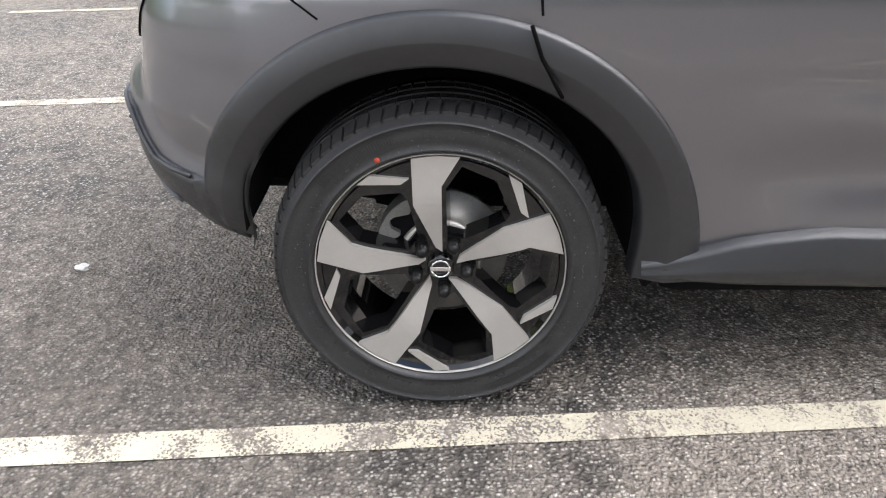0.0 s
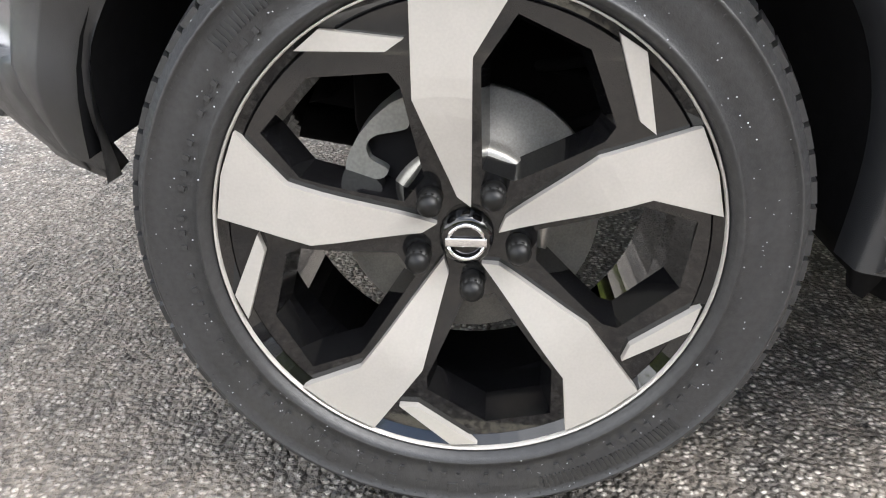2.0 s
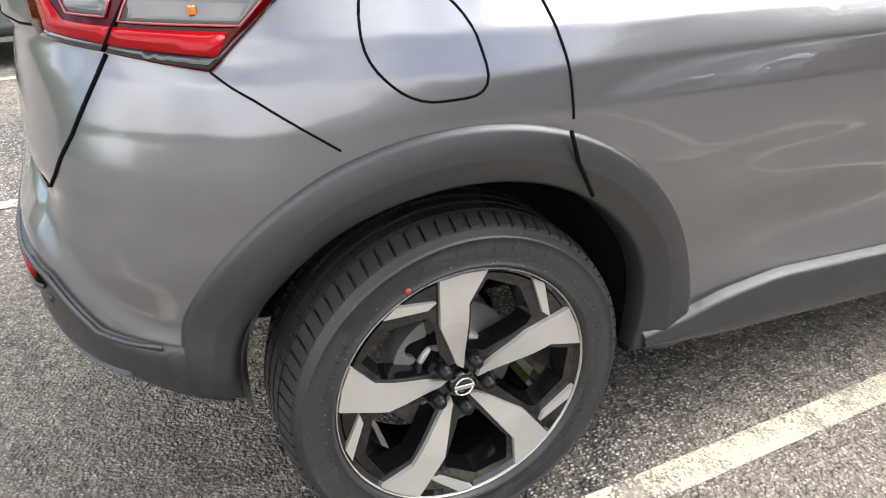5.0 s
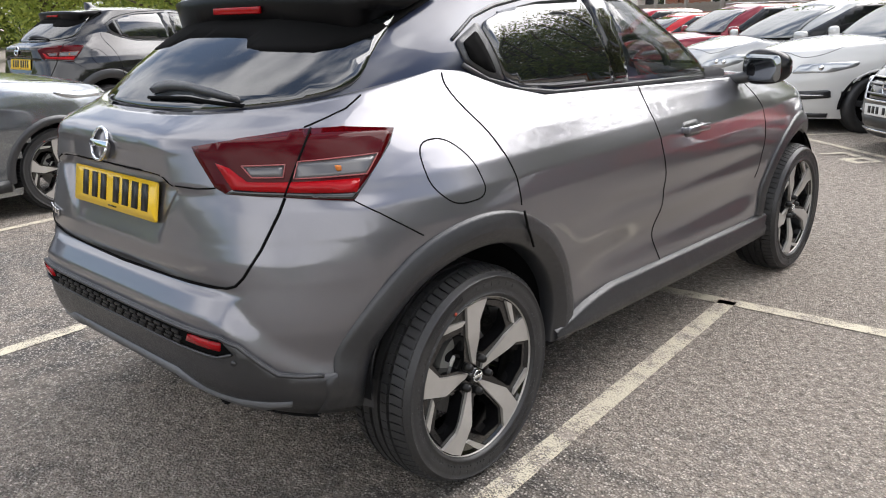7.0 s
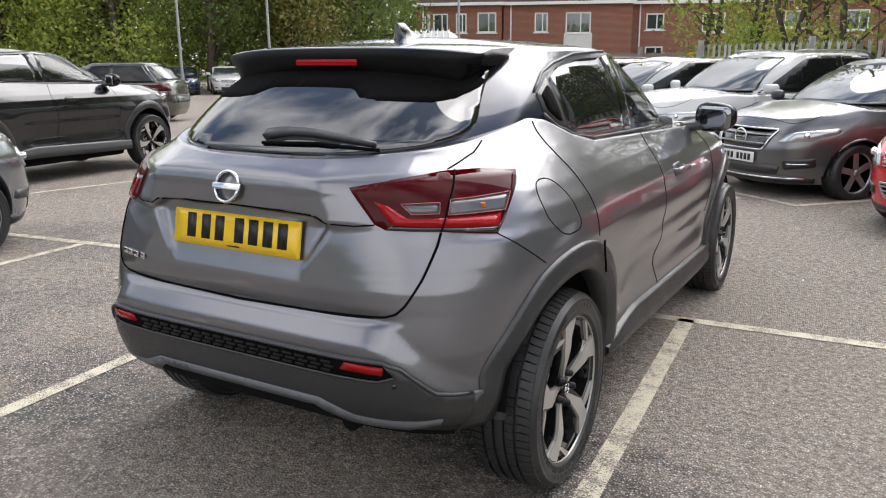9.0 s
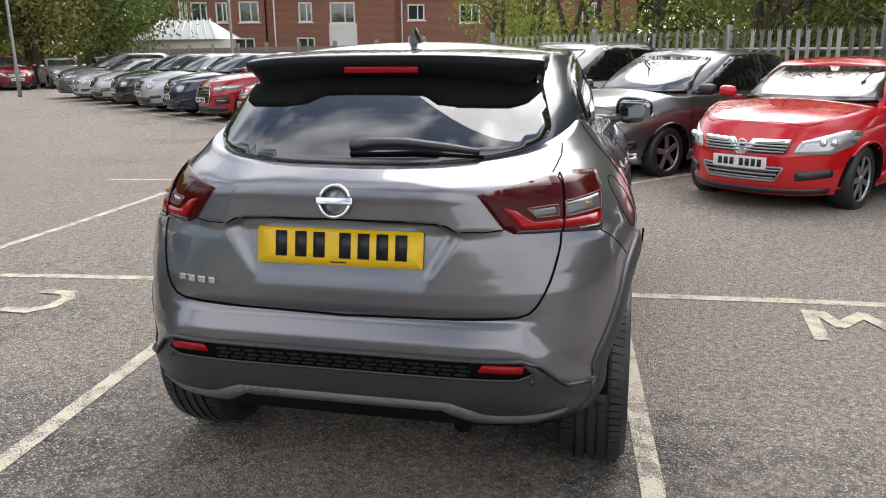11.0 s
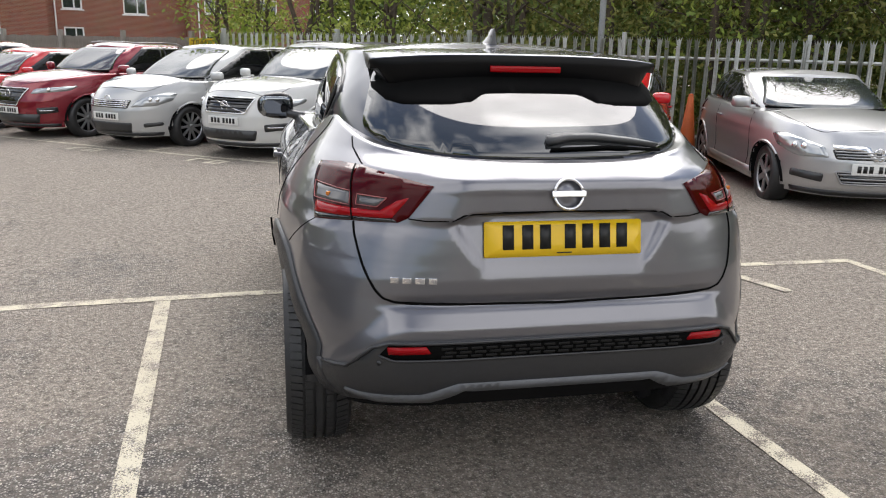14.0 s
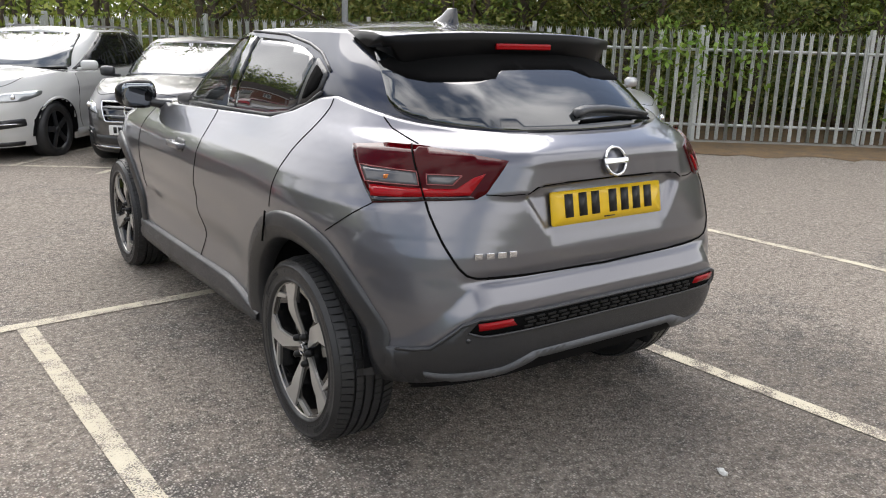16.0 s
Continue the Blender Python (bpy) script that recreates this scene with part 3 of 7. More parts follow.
def build_wheel(parent, fine=True):
    """Five-spoke diamond-cut wheel; x points out of the car. Wheel plane at x = 0, origin at the hub."""
    bm = bmesh.new()
    # face seen from outside: 2D x runs along -y so that the pattern reads as it should
    to = lambda base, k: (lambda x, y, d: (base + dish(math.hypot(x, y)) - d, x, y))
    holes = [[turn2d(p, -k * 2 * math.pi / 5) for p in WINDOW] for k in range(5)]
    circle = [(0.238 * math.cos(2 * math.pi * i / 90), 0.238 * math.sin(2 * math.pi * i / 90)) for i in range(90)]
    vs, fs = fill2d(circle, 0.014, holes)
    front = [bm.verts.new((-0.010 + dish(math.hypot(*v)), v[0], v[1])) for v in vs]
    count = set()
    for f in fs:
        bm.faces.new([front[i] for i in f])
        count.update(zip(f, f[1:] + f[:1]))
    rim_edges = [(a, b) for a, b in count if (b, a) not in count]
    back = {}
    for a, b in rim_edges:
        for i in (a, b):
            if i not in back:
                r = math.hypot(*vs[i])
                if r > 0.232:
                    back[i] = bm.verts.new((-0.02, vs[i][0] * 1.02, vs[i][1] * 1.02))
                else:
                    # walls of the openings slope inwards
                    for h in holes:
                        if min(math.hypot(vs[i][0] - p[0], vs[i][1] - p[1]) for p in dense(h, 0.01)) < 0.011:
                            cx, cy = sum(p[0] for p in h) / len(h), sum(p[1] for p in h) / len(h)
                            break
                    back[i] = bm.verts.new((-0.052 + dish(r), lerp(vs[i][0], cx, 0.13), lerp(vs[i][1], cy, 0.13)))
    for a, b in rim_edges:
        bm.faces.new((front[b], front[a], back[a], back[b]))
    b_lathe(bm, [(0.2500, -0.005), (0.240, -0.012), (0.232, -0.03), (0.226, -0.06), (0.215, -0.10), (0.212, -0.19), (0.232, -0.20)], 72)
    bmesh.ops.recalc_face_normals(bm, faces=bm.faces[:])
    wheel = part("wheel", bm, M_WHEELBLACK, parent, "gloss black alloy wheel with diamond-cut spokes", smooth_shade=False)
    for k in range(5):
        a = -k * 2 * math.pi / 5
        bm = bmesh.new()
        plate2d(bm, [turn2d(p, a) for p in SPOKE], to(0.0, k), 0.011, 0.02)
        bmesh.ops.recalc_face_normals(bm, faces=bm.faces[:])
        part("spoke", bm, M_POLISHED, wheel, "polished metal spoke face", smooth_shade=False)
        bm = bmesh.new()
        plate2d(bm, [turn2d(p, a) for p in FOOT], to(-0.001, k), 0.011, 0.02)
        bmesh.ops.recalc_face_normals(bm, faces=bm.faces[:])
        part("spoke_foot", bm, M_POLISHED, wheel, "polished metal strip", smooth_shade=False)
        bm = bmesh.new()
        ang = math.pi / 2 + a - math.pi / 5
        b_cyl(bm, 0.0135, 0.0125, 0.03, Matrix.Translation((-0.022, 0.054 * math.cos(ang + 0.13), 0.054 * math.sin(ang + 0.13))) @ pose(0, 0, 0, 0, 90, 0), 12)
        bmesh.ops.create_uvsphere(bm, u_segments=14, v_segments=8, radius=0.0125, matrix=Matrix.Translation((-0.010, 0.054 * math.cos(ang + 0.13), 0.054 * math.sin(ang + 0.13))))
        part("lug_nut", bm, M_NUT, wheel, "black lug nut")
    bm = bmesh.new()
    b_lathe(bm, [(0.2522, -0.006), (0.2525, 0.000), (0.2516, 0.0013), (0.2502, 0.0005), (0.2498, -0.006)], 96)
    bmesh.ops.recalc_face_normals(bm, faces=bm.faces[:])
    part("rim_edge", bm, M_POLISHED, wheel, "thin polished rim edge")
    bm = bmesh.new()
    b_lathe(bm, [(0.0, -0.013), (0.022, -0.0135), (0.0265, -0.016), (0.028, -0.03)], 32)
    bmesh.ops.recalc_face_normals(bm, faces=bm.faces[:])
    cap = part("centre_cap", bm, M_WHEELBLACK, wheel)
    bm = bmesh.new()
    for s in (1, -1):
        arc = [(-0.0105, 0.0185 * math.cos(t), s * 0.0185 * math.sin(t)) for t in [0.28 + 0.1 * i * 2.58 for i in range(11)]]
        b_tube(bm, arc, 0.0022, 6)
    b_box(bm, -0.0105, 0, 0, 0.004, 0.042, 0.009, bevel=0.001)
    part("badge", bm, M_CHROME, cap, "round chrome emblem with a cross bar")
    # brake and hub
    bm = bmesh.new()
    b_lathe(bm, [(0.0, -0.055), (0.080, -0.055), (0.088, -0.06), (0.090, -0.085), (0.140, -0.086), (0.141, -0.10), (0.0, -0.105)], 48)
    bmesh.ops.recalc_face_normals(bm, faces=bm.faces[:])
    part("brake_disc", bm, M_STEEL, wheel, "worn bare steel brake disc")
    bm = bmesh.new()
    claw = [(-0.060, 0.137), (-0.077, 0.130), (-0.096, 0.114), (-0.111, 0.096), (-0.122, 0.075), (-0.126, 0.060), (-0.118, 0.051), (-0.100, 0.049), (-0.086, 0.051), (-0.080, 0.060),
            (-0.090, 0.066), (-0.100, 0.071), (-0.104, 0.082), (-0.101, 0.091), (-0.092, 0.097), (-0.075, 0.100), (-0.060, 0.104)]
    plate2d(bm, rounded(claw, 0.004, 2), lambda x, y, d: (-0.050 - d, x, y), 0.05, 0.03)
    bmesh.ops.recalc_face_normals(bm, faces=bm.faces[:])
    caliper = part("brake_caliper", bm, M_CALIPER, wheel, "grey cast brake caliper", smooth_shade=False)
    bm = bmesh.new()
    plate2d(bm, [(-0.104, 0.088), (-0.058, 0.108), (-0.036, 0.078), (-0.066, 0.040), (-0.096, 0.056)], lambda x, y, d: (-0.064 - d, x, y), 0.03, 0.03)
    bmesh.ops.recalc_face_normals(bm, faces=bm.faces[:])
    part("brake_pad", bm, M_DARK, caliper, "", False)
    # tyre
    bm = bmesh.new()
    b_lathe(bm, [(0.247, -0.020), (0.2525, -0.004), (0.257, 0.006), (0.262, 0.0115), (0.2645, 0.0115), (0.266, 0.0075), (0.280, 0.012), (0.300, 0.0135), (0.3125, 0.0115), (0.3135, 0.0145), (0.3165, 0.0145), (0.318, 0.0075), (0.327, -0.002),
                 (0.330, -0.010), (0.331, -0.02), (0.331, -0.19), (0.327, -0.203), (0.30, -0.22), (0.265, -0.215), (0.247, -0.195)], 96)
    bmesh.ops.recalc_face_normals(bm, faces=bm.faces[:])
    tyre = part("tyre", bm, M_RUBBER, wheel, "black low-profile tyre with new tread")
    bm = bmesh.new()
    n = 76
    for i in range(n):
        a0 = 2 * math.pi * i / n
        bands = [(-0.003, -0.044, 0.80, 0.05), (-0.164, -0.205, 0.80, -0.05), (-0.055, -0.080, 0.92, 0.02), (-0.091, -0.115, 1.0, 0.0), (-0.127, -0.152, 0.92, -0.02)]
        for x0, x1, fill, skew in bands:
            da = 2 * math.pi / n * fill
            verts = []
            for r in (0.328, 0.343):
                for x in (x0, x1):
                    rr = r - (0.010 if x > -0.01 or x < -0.2 else 0.0)
                    for e in (0, da):
                        a = a0 + e + skew * (x - x0) * 8
                        verts.append(bm.verts.new((x, rr * math.cos(a), rr * math.sin(a))))
            for q in ((4, 5, 7, 6), (0, 1, 5, 4), (2, 3, 7, 6), (0, 2, 6, 4), (1, 3, 7, 5)):
                bm.faces.new([verts[j] for j in q])
    bmesh.ops.recalc_face_normals(bm, faces=bm.faces[:])
    tagged(part("tread", bm, M_RUBBER, tyre, smooth_shade=False), kind="stuff")
    # raised sidewall ribs and lettering bars
    bm = bmesh.new()
    for ca, span in ((1.35, 0.5), (4.5, 0.5)):
        for k in range(6):
            a = ca + span * (k / 5 - 0.5) * 1.2
            b_box(bm, 0, 0, 0, 0.0016, 0.011, 0.012, pose(0, 0, 0, math.degrees(a) - 90) @ Matrix.Translation((0.0135, 0, 0.296)), 0.0004)
    for ca in (2.15, 5.3):
        for k in range(30):
            a = ca + 0.55 * (k / 29 - 0.5)
            b_box(bm, 0, 0, 0, 0.0024, 0.0018, 0.016, pose(0, 0, 0, math.degrees(a) - 90) @ Matrix.Translation((0.0135, 0, 0.296)))
    for k in range(150):
        a = 2 * math.pi * k / 150
        b_box(bm, 0, 0, 0, 0.0016, 0.0012, 0.006, pose(0, 0, 0, math.degrees(a)) @ Matrix.Translation((0.0112, 0, 0.309)))
    for k in range(64):
        if k % 9 in (3, 7):
            continue
        a = 2.3 + 3.6 * k / 63
        b_box(bm, 0, 0, 0, 0.0024, 0.005, 0.006, pose(0, 0, 0, math.degrees(a) - 90) @ Matrix.Translation((0.0128, 0, 0.279)))
    tagged(part("sidewall_relief", bm, M_RUBBER, tyre, smooth_shade=False), kind="stuff")
    return wheel

# ---------------- the grey crossover ----------------
CROSSOVER = thing("crossover_car", "gunmetal grey compact crossover with a blue-black roof, parked between bay lines", "car")
P_W = [(0.22, 0.80), (0.32, 0.835), (0.42, 0.845), (0.52, 0.85), (0.62, 0.862), (0.75, 0.873), (0.86, 0.872), (0.93, 0.864), (0.99, 0.845), (1.05, 0.812), (1.10, 0.778), (1.15, 0.742), (1.20, 0.705), (1.26, 0.665)]
P_YR = [(0.22, -0.46), (0.30, -0.54), (0.37, -0.610), (0.44, -0.650), (0.50, -0.664), (0.66, -0.672), (0.74, -0.670), (0.80, -0.676), (0.90, -0.670),
        (1.00, -0.664), (1.08, -0.662), (1.105, -0.650), (1.125, -0.622), (1.14, -0.585), (1.16, -0.535), (1.26, -0.42)]
P_A = [(0.3, 5.0), (0.5, 6.0), (0.62, 6.0), (0.74, 5.0), (0.85, 4.0), (0.965, 3.25), (1.1, 2.9), (1.26, 2.6)]
P_YF = [(0.22, 3.30), (0.4, 3.47), (0.6, 3.49), (0.8, 3.44), (0.95, 3.30), (1.05, 3.0), (1.26, 2.7)]


def crossover_top(y):
    """Height at which the lower body ends: tailgate glass, haunch, belt line, bonnet."""
    return table([(-0.66, 1.150), (-0.45, 1.155), (-0.25, 1.185), (-0.10, 1.215), (0.06, 1.245), (0.16, 1.235), (0.34, 1.175), (0.55, 1.135), (1.0, 1.115), (1.95, 1.075), (2.3, 1.05), (2.9, 0.98), (3.3, 0.86), (3.5, 0.74)], y)


def crossover_point(x, y, z):
    """Press the creases into the plain shape: door hollow, haunches, plate recess, badge panel, bumper shelf."""
    if x > 0.55:
        k = smooth(0.45, 0.8, y) * (1 - smooth(1.95, 2.2, y))
        x -= 0.026 * k * bump1(0.545, 0.09, z) + 0.012 * k * bump1(0.72, 0.05, z)
        x += 0.016 * bump1(0.0, 0.33, y) * bump1(0.86, 0.14, z) + 0.018 * bump1(2.636, 0.4, y) * bump1(0.82, 0.16, z)
        x -= 0.030 * smooth(0.2, 0.9, y) * smooth(0.92, 1.1, z)
        # upright crease below the outer corner of the lamp
        x += 0.012 * ridge(table([(0.50, -0.42), (0.72, -0.35), (0.953, -0.385)], z), 0.13, y) * ramp(0.56, 0.66, z) * (1 - ramp(0.93, 0.96, z))
    if y < -0.15:
        # hollow for the number plate, under an overhanging lip
        lip = table([(0.0, 1.014), (0.30, 1.009), (0.355, 0.985), (0.50, 0.990)], x)
        half = table([(0.845, 0.258), (0.985, 0.340)], z)
        rec = (1 - ramp(half, half + 0.032, x)) * smooth(0.79, 0.875, z) * (1 - ramp(lip - 0.007, lip, z))
        y += (0.014 + 0.017 * ramp(0.86, 0.99, z)) * rec
        # badge panel with a turned facet at each end and a sharp upper edge
        k = ramp(0.970, 0.992, z) * (1 - ramp(1.112, 1.132, z))
        y -= 0.017 * k * ridge(table([(0.985, 0.362), (1.12, 0.325)], z), 0.13, x)
        y -= 0.012 * ridge(1.116, 0.05, z) * (1 - ramp(0.30, 0.42, x))
        # the tailgate tucks in above its lower gap
        y += 0.016 * (1 - ramp(0.50, 0.60, x)) * (1 - ramp(0.722, 0.754, z)) * ramp(0.708, 0.716, z)
        # bumper shelf, which runs down round the corner to the cladding
        high = table([(0.50, 0.714), (0.56, 0.700), (0.66, 0.612), (0.74, 0.530)], x)
        low = high - table([(0.50, 0.060), (0.66, 0.066), (0.74, 0.05)], x)
        k = (1 - ramp(low, high, z)) * ramp(0.36, 0.44, z) * (1 - smooth(-0.50, -0.34, y))
        c = smooth(0.52, 0.78, x)
        y -= 0.034 * k * (1 - c)
        x += 0.020 * k * c
    return x, y, z


def crossover_bottom(y):
    return table([(-0.72, 0.43), (-0.60, 0.385), (-0.45, 0.345), (-0.36, 0.33), (0.3, 0.30), (2.3, 0.29), (3.0, 0.26), (3.5, 0.30)], y)


def crossover_rows():
    zs = list(np.arange(0.22, 0.595, 0.02)) + list(np.arange(0.60, 0.757, 0.008)) + list(np.linspace(0.76, 1.245, 58))
    rows = []
    for z in zs:
        first = plan_at(z)
        r = []
        for i, (x, y) in enumerate(first):
            # pack the rows between the bottom and the top line at this place
            zz = z
            if z < 0.60:
                zz = lerp(crossover_bottom(y), 0.60, (z - 0.22) / 0.38)
            elif z > 0.76:
                zz = 0.76 + (z - 0.76) * (crossover_top(y) - 0.76) / (1.245 - 0.76)
            x, y = plan_at(zz)[i]
            r.append(crossover_point(x, y, zz))
        rows.append(r)
    last = rows[-1]
    for t in (0.02, 0.06, 0.15, 0.35, 0.65, 1.0):
        rows.append([(x * (1 - t), y + 0.02 * t * (1 if y < 1 else 0), z + (0.05 * smooth(1.9, 2.3, y) - 0.03) * t) for x, y, z in last])
    return rows


PLANS = {}
# columns of the body's mesh, by the way round its plan from the middle of the tail
COLUMNS = np.concatenate([np.arange(0.0, 0.80, 0.0125), np.arange(0.80, 1.95, 0.018), np.linspace(1.95, 4.85, 50)]) / 4.85


def plan_at(z):
    k = round(float(z), 3)
    if k not in PLANS:
        p = np.array(half_outline(table(P_W, k), table(P_YR, k), table(P_YF, k), 0.45, table(P_A, k), 3.4, 2.6, 6.0, 260, 120))
        d = np.concatenate([[0], np.cumsum(np.hypot(*np.diff(p, axis=0).T))])
        d /= d[-1]
        PLANS[k] = list(zip(np.interp(COLUMNS, d, p[:, 0]).tolist(), np.interp(COLUMNS, d, p[:, 1]).tolist()))
    return PLANS[k]


bm = bmesh.new()
b_grid(bm, mirror_rows(crossover_rows()))
bmesh.ops.remove_doubles(bm, verts=bm.verts[:], dist=0.0004)
bmesh.ops.recalc_face_normals(bm, faces=bm.faces[:])
BODY = Shell(bm)
# wheel openings
gone = []
for f in bm.faces:
    c = f.calc_center_median()
    for wy in (0.0, 2.636):
        if abs(c.x) > 0.45 and math.hypot(c.y - wy, c.z - 0.338) < 0.475 and c.z < 0.9:
            gone.append(f)
            break
bmesh.ops.delete(bm, geom=gone, context="FACES")
for f in bm.faces:
    c = f.calc_center_median()
    if c.z < 0.47 and c.y < -0.3:
        f.material_index = 1
part("body", bm, [M_GUN, M_DARK], CROSSOVER, "gunmetal metallic painted body")

# greenhouse
G_ROWS = [(0.0, 0.0), (0.12, 0.02), (0.28, 0.06), (0.45, 0.13), (0.62, 0.24), (0.78, 0.40), (0.90, 0.58), (0.97, 0.76), (1.0, 1.0)]


def house_rows(w0, w1, yr0, yr1, yf0, yf1, zb, z1, ym, a, crown, turn=1.0):
    rows = []
    for s in [i / 22 for i in range(23)]:
        e = s ** 1.12
        w, yr, yf = lerp(w0, w1, e), lerp(yr0, yr1, s), lerp(yf0, yf1, s ** 1.05)
        bow = 0.02 * math.sin(math.pi * s)
        ol = half_outline(w + bow, yr - bow * 1.2, yf + bow, ym, a, 2.9, 3.2, 3.0, 34, 22)
        rows.append([(x, y, lerp(zb(y), z1 - 0.05 * smooth(ym, yf1, y) - 0.03 * (1 - smooth(yr1, yr1 + 0.35, y)), 1 - (1 - s) ** turn)) for x, y in ol])
    last = rows[-1]
    for t in (0.03, 0.07, 0.13, 0.22, 0.35, 0.55, 0.78, 1.0):
        rows.append([(x * (1 - t), lerp(y, y + (ym - y) * 0.10, t), z + crown * (1 - (1 - t) ** 2.2)) for x, y, z in last])
    return rows


def crossover_belt(y):
    return crossover_top(y) - 0.012


bm = bmesh.new()
b_grid(bm, mirror_rows(house_rows(0.690, 0.580, -0.545, -0.03, 2.50, 1.62, crossover_belt, 1.476, 0.75, 3.4, 0.044)))
bmesh.ops.remove_doubles(bm, verts=bm.verts[:], dist=0.0004)
bmesh.ops.recalc_face_normals(bm, faces=bm.faces[:])
HOUSE = Shell(bm)
SIDE_REAR = [(0.350, 1.194), (0.42, 1.170), (0.62, 1.148), (1.0, 1.132), (0.93, 1.437), (0.62, 1.428), (0.42, 1.404), (0.298, 1.366)]
SIDE_FRONT = [(1.11, 1.130), (1.60, 1.110), (2.0, 1.085), (1.70, 1.375), (1.52, 1.43), (1.40, 1.442), (1.06, 1.445)]
QUARTER = [(0.165, 1.318), (0.285, 1.372), (0.345, 1.190), (0.272, 1.208), (0.178, 1.258)]
QUARTER_IN = [(0.190, 1.312), (0.262, 1.344), (0.308, 1.215), (0.270, 1.224), (0.200, 1.262)]
REAR_GLASS = [(-0.59, 1.212), (-0.50, 1.178), (-0.30, 1.160), (0, 1.153), (0.30, 1.160), (0.50, 1.178), (0.59, 1.212), (0.515, 1.42), (-0.515, 1.42)]
SCREEN = [(-0.62, 1.12), (0.62, 1.12), (0.50, 1.40), (-0.50, 1.40)]


def shrink(poly, k):
    cx, cy = sum(p[0] for p in poly) / len(poly), sum(p[1] for p in poly) / len(poly)
    return [(lerp(p[0], cx, k), lerp(p[1], cy, k)) for p in poly]


class Sheet:
    """One smooth curved sheet through a stretch of a shell, for glass without ripples."""

    def __init__(self, shell, poly, axis, sign):
        self.axis, self.sign = axis, sign
        xs, zs = [p[0] for p in poly], [p[1] for p in poly]
        self.c, self.s = ((min(xs) + max(xs)) / 2, (min(zs) + max(zs)) / 2), ((max(xs) - min(xs)) / 2, (max(zs) - min(zs)) / 2)
        pts, val = [], []
        for a in np.linspace(min(xs), max(xs), 40):
            for z in np.linspace(min(zs), max(zs), 16):
                if inside(poly, a, z):
                    pts.append((a, z))
                    val.append(shell.end(a, z, sign < 0).y if axis == "y" else shell.side(a, z, sign).x)
        self.k = np.linalg.lstsq(np.array([self.terms(a, z) for a, z in pts]), np.array(val), rcond=None)[0]

    def terms(self, a, z):
        u, v = (a - self.c[0]) / self.s[0], (z - self.c[1]) / self.s[1]
        return [1, v, v * v, u * u, u * u * v, u ** 4, u ** 4 * v, u, u * v, u ** 3]

    def at(self, a, z, off=0.0):
        f = float(np.dot(self.k, self.terms(a, z)))
        fa = (float(np.dot(self.k, self.terms(a + 0.002, z))) - f) / 0.002
        fz = (float(np.dot(self.k, self.terms(a, z + 0.002))) - f) / 0.002
        n = (Vector((-fa, 1, -fz)) if self.axis == "y" else Vector((1, -fa, -fz))).normalized() * self.sign
        return (Vector((a, f, z)) if self.axis == "y" else Vector((f, a, z))) + n * off


def on_sheet(shell, poly, axis, sign, off, depth, step):
    sheet = Sheet(shell, poly, axis, sign)
    bm = bmesh.new()
    plate2d(bm, poly, lambda a, z, d: sheet.at(a, z, off - d), depth, step)
    bmesh.ops.recalc_face_normals(bm, faces=bm.faces[:])
    return bm


gone = []
for f in bm.faces:
    c = f.calc_center_median()
    nn = f.normal
    hit = False
    if abs(c.x) > 0.4 and any(inside(shrink(p, 0.05), c.y, c.z) for p in (SIDE_REAR, SIDE_FRONT)) and abs(nn.x) > 0.5:
        hit = True
    if c.y < 0.2 and inside(shrink(REAR_GLASS, 0.05), c.x, c.z) and nn.y < -0.3:
        hit = True
    if c.y > 1.4 and inside(shrink(SCREEN, 0.1), c.x, c.z) and nn.y > 0.3:
        hit = True
    if hit:
        gone.append(f)
bmesh.ops.delete(bm, geom=gone, context="FACES")
part("roof", bm, M_ROOF, CROSSOVER, "glossy blue-black roof and pillars")
for sgn in (1, -1):
    part("side_window", on_sheet(HOUSE, rounded(SIDE_REAR, 0.03), "x", sgn, 0.006, 0.012, 0.035), M_PRIVACY, CROSSOVER, "dark privacy glass")
    part("side_window", on_sheet(HOUSE, rounded(SIDE_FRONT, 0.03), "x", sgn, 0.006, 0.012, 0.035), M_GLASS, CROSSOVER, "clear tinted glass")
    part("quarter_trim", on_side(HOUSE, rounded(QUARTER, 0.015), sgn, 0.006, 0.008, 0.03), M_PLASTIC, CROSSOVER)
part("rear_window", on_sheet(HOUSE, rounded(REAR_GLASS, 0.05), "y", -1, 0.009, 0.016, 0.03), M_PRIVACY, CROSSOVER, "dark privacy rear glass reflecting the sky")
part("windscreen", on_end(HOUSE, rounded(SCREEN, 0.05), False, 0.005, 0.006, 0.05), M_GLASS, CROSSOVER)

# wheels
for x, y, rz, ph in ((0.858, 0.0, 0, 0), (0.858, 2.636, 0, 20), (-0.858, 0.0, 180, 12), (-0.858, 2.636, 180, 40)):
    if x > 0 and y == 0:
        wheel_one = build_wheel(CROSSOVER)
        wheel_one.matrix_world = pose(x, y, 0.338)
    else:
        w2 = copy_thing(wheel_one, pose(x, y, 0.338, 0, 0, rz) @ pose(0, 0, 0, ph))
        w2.parent = CROSSOVER

tyre_rr = [o for o in wheel_one.children if o.name.startswith("tyre")][0]
bm = bmesh.new()
b_cyl(bm, 0.0058, 0.005, 0.002, Matrix.Translation((0.0118, -0.116, 0.243)) @ pose(0, 0, 0, 0, 90), 16)
M_DOT = material("red paint dot", (0.36, 0.05, 0.025), 0.7)
part("paint_dot", bm, M_DOT, tyre_rr, "faded red paint dot")

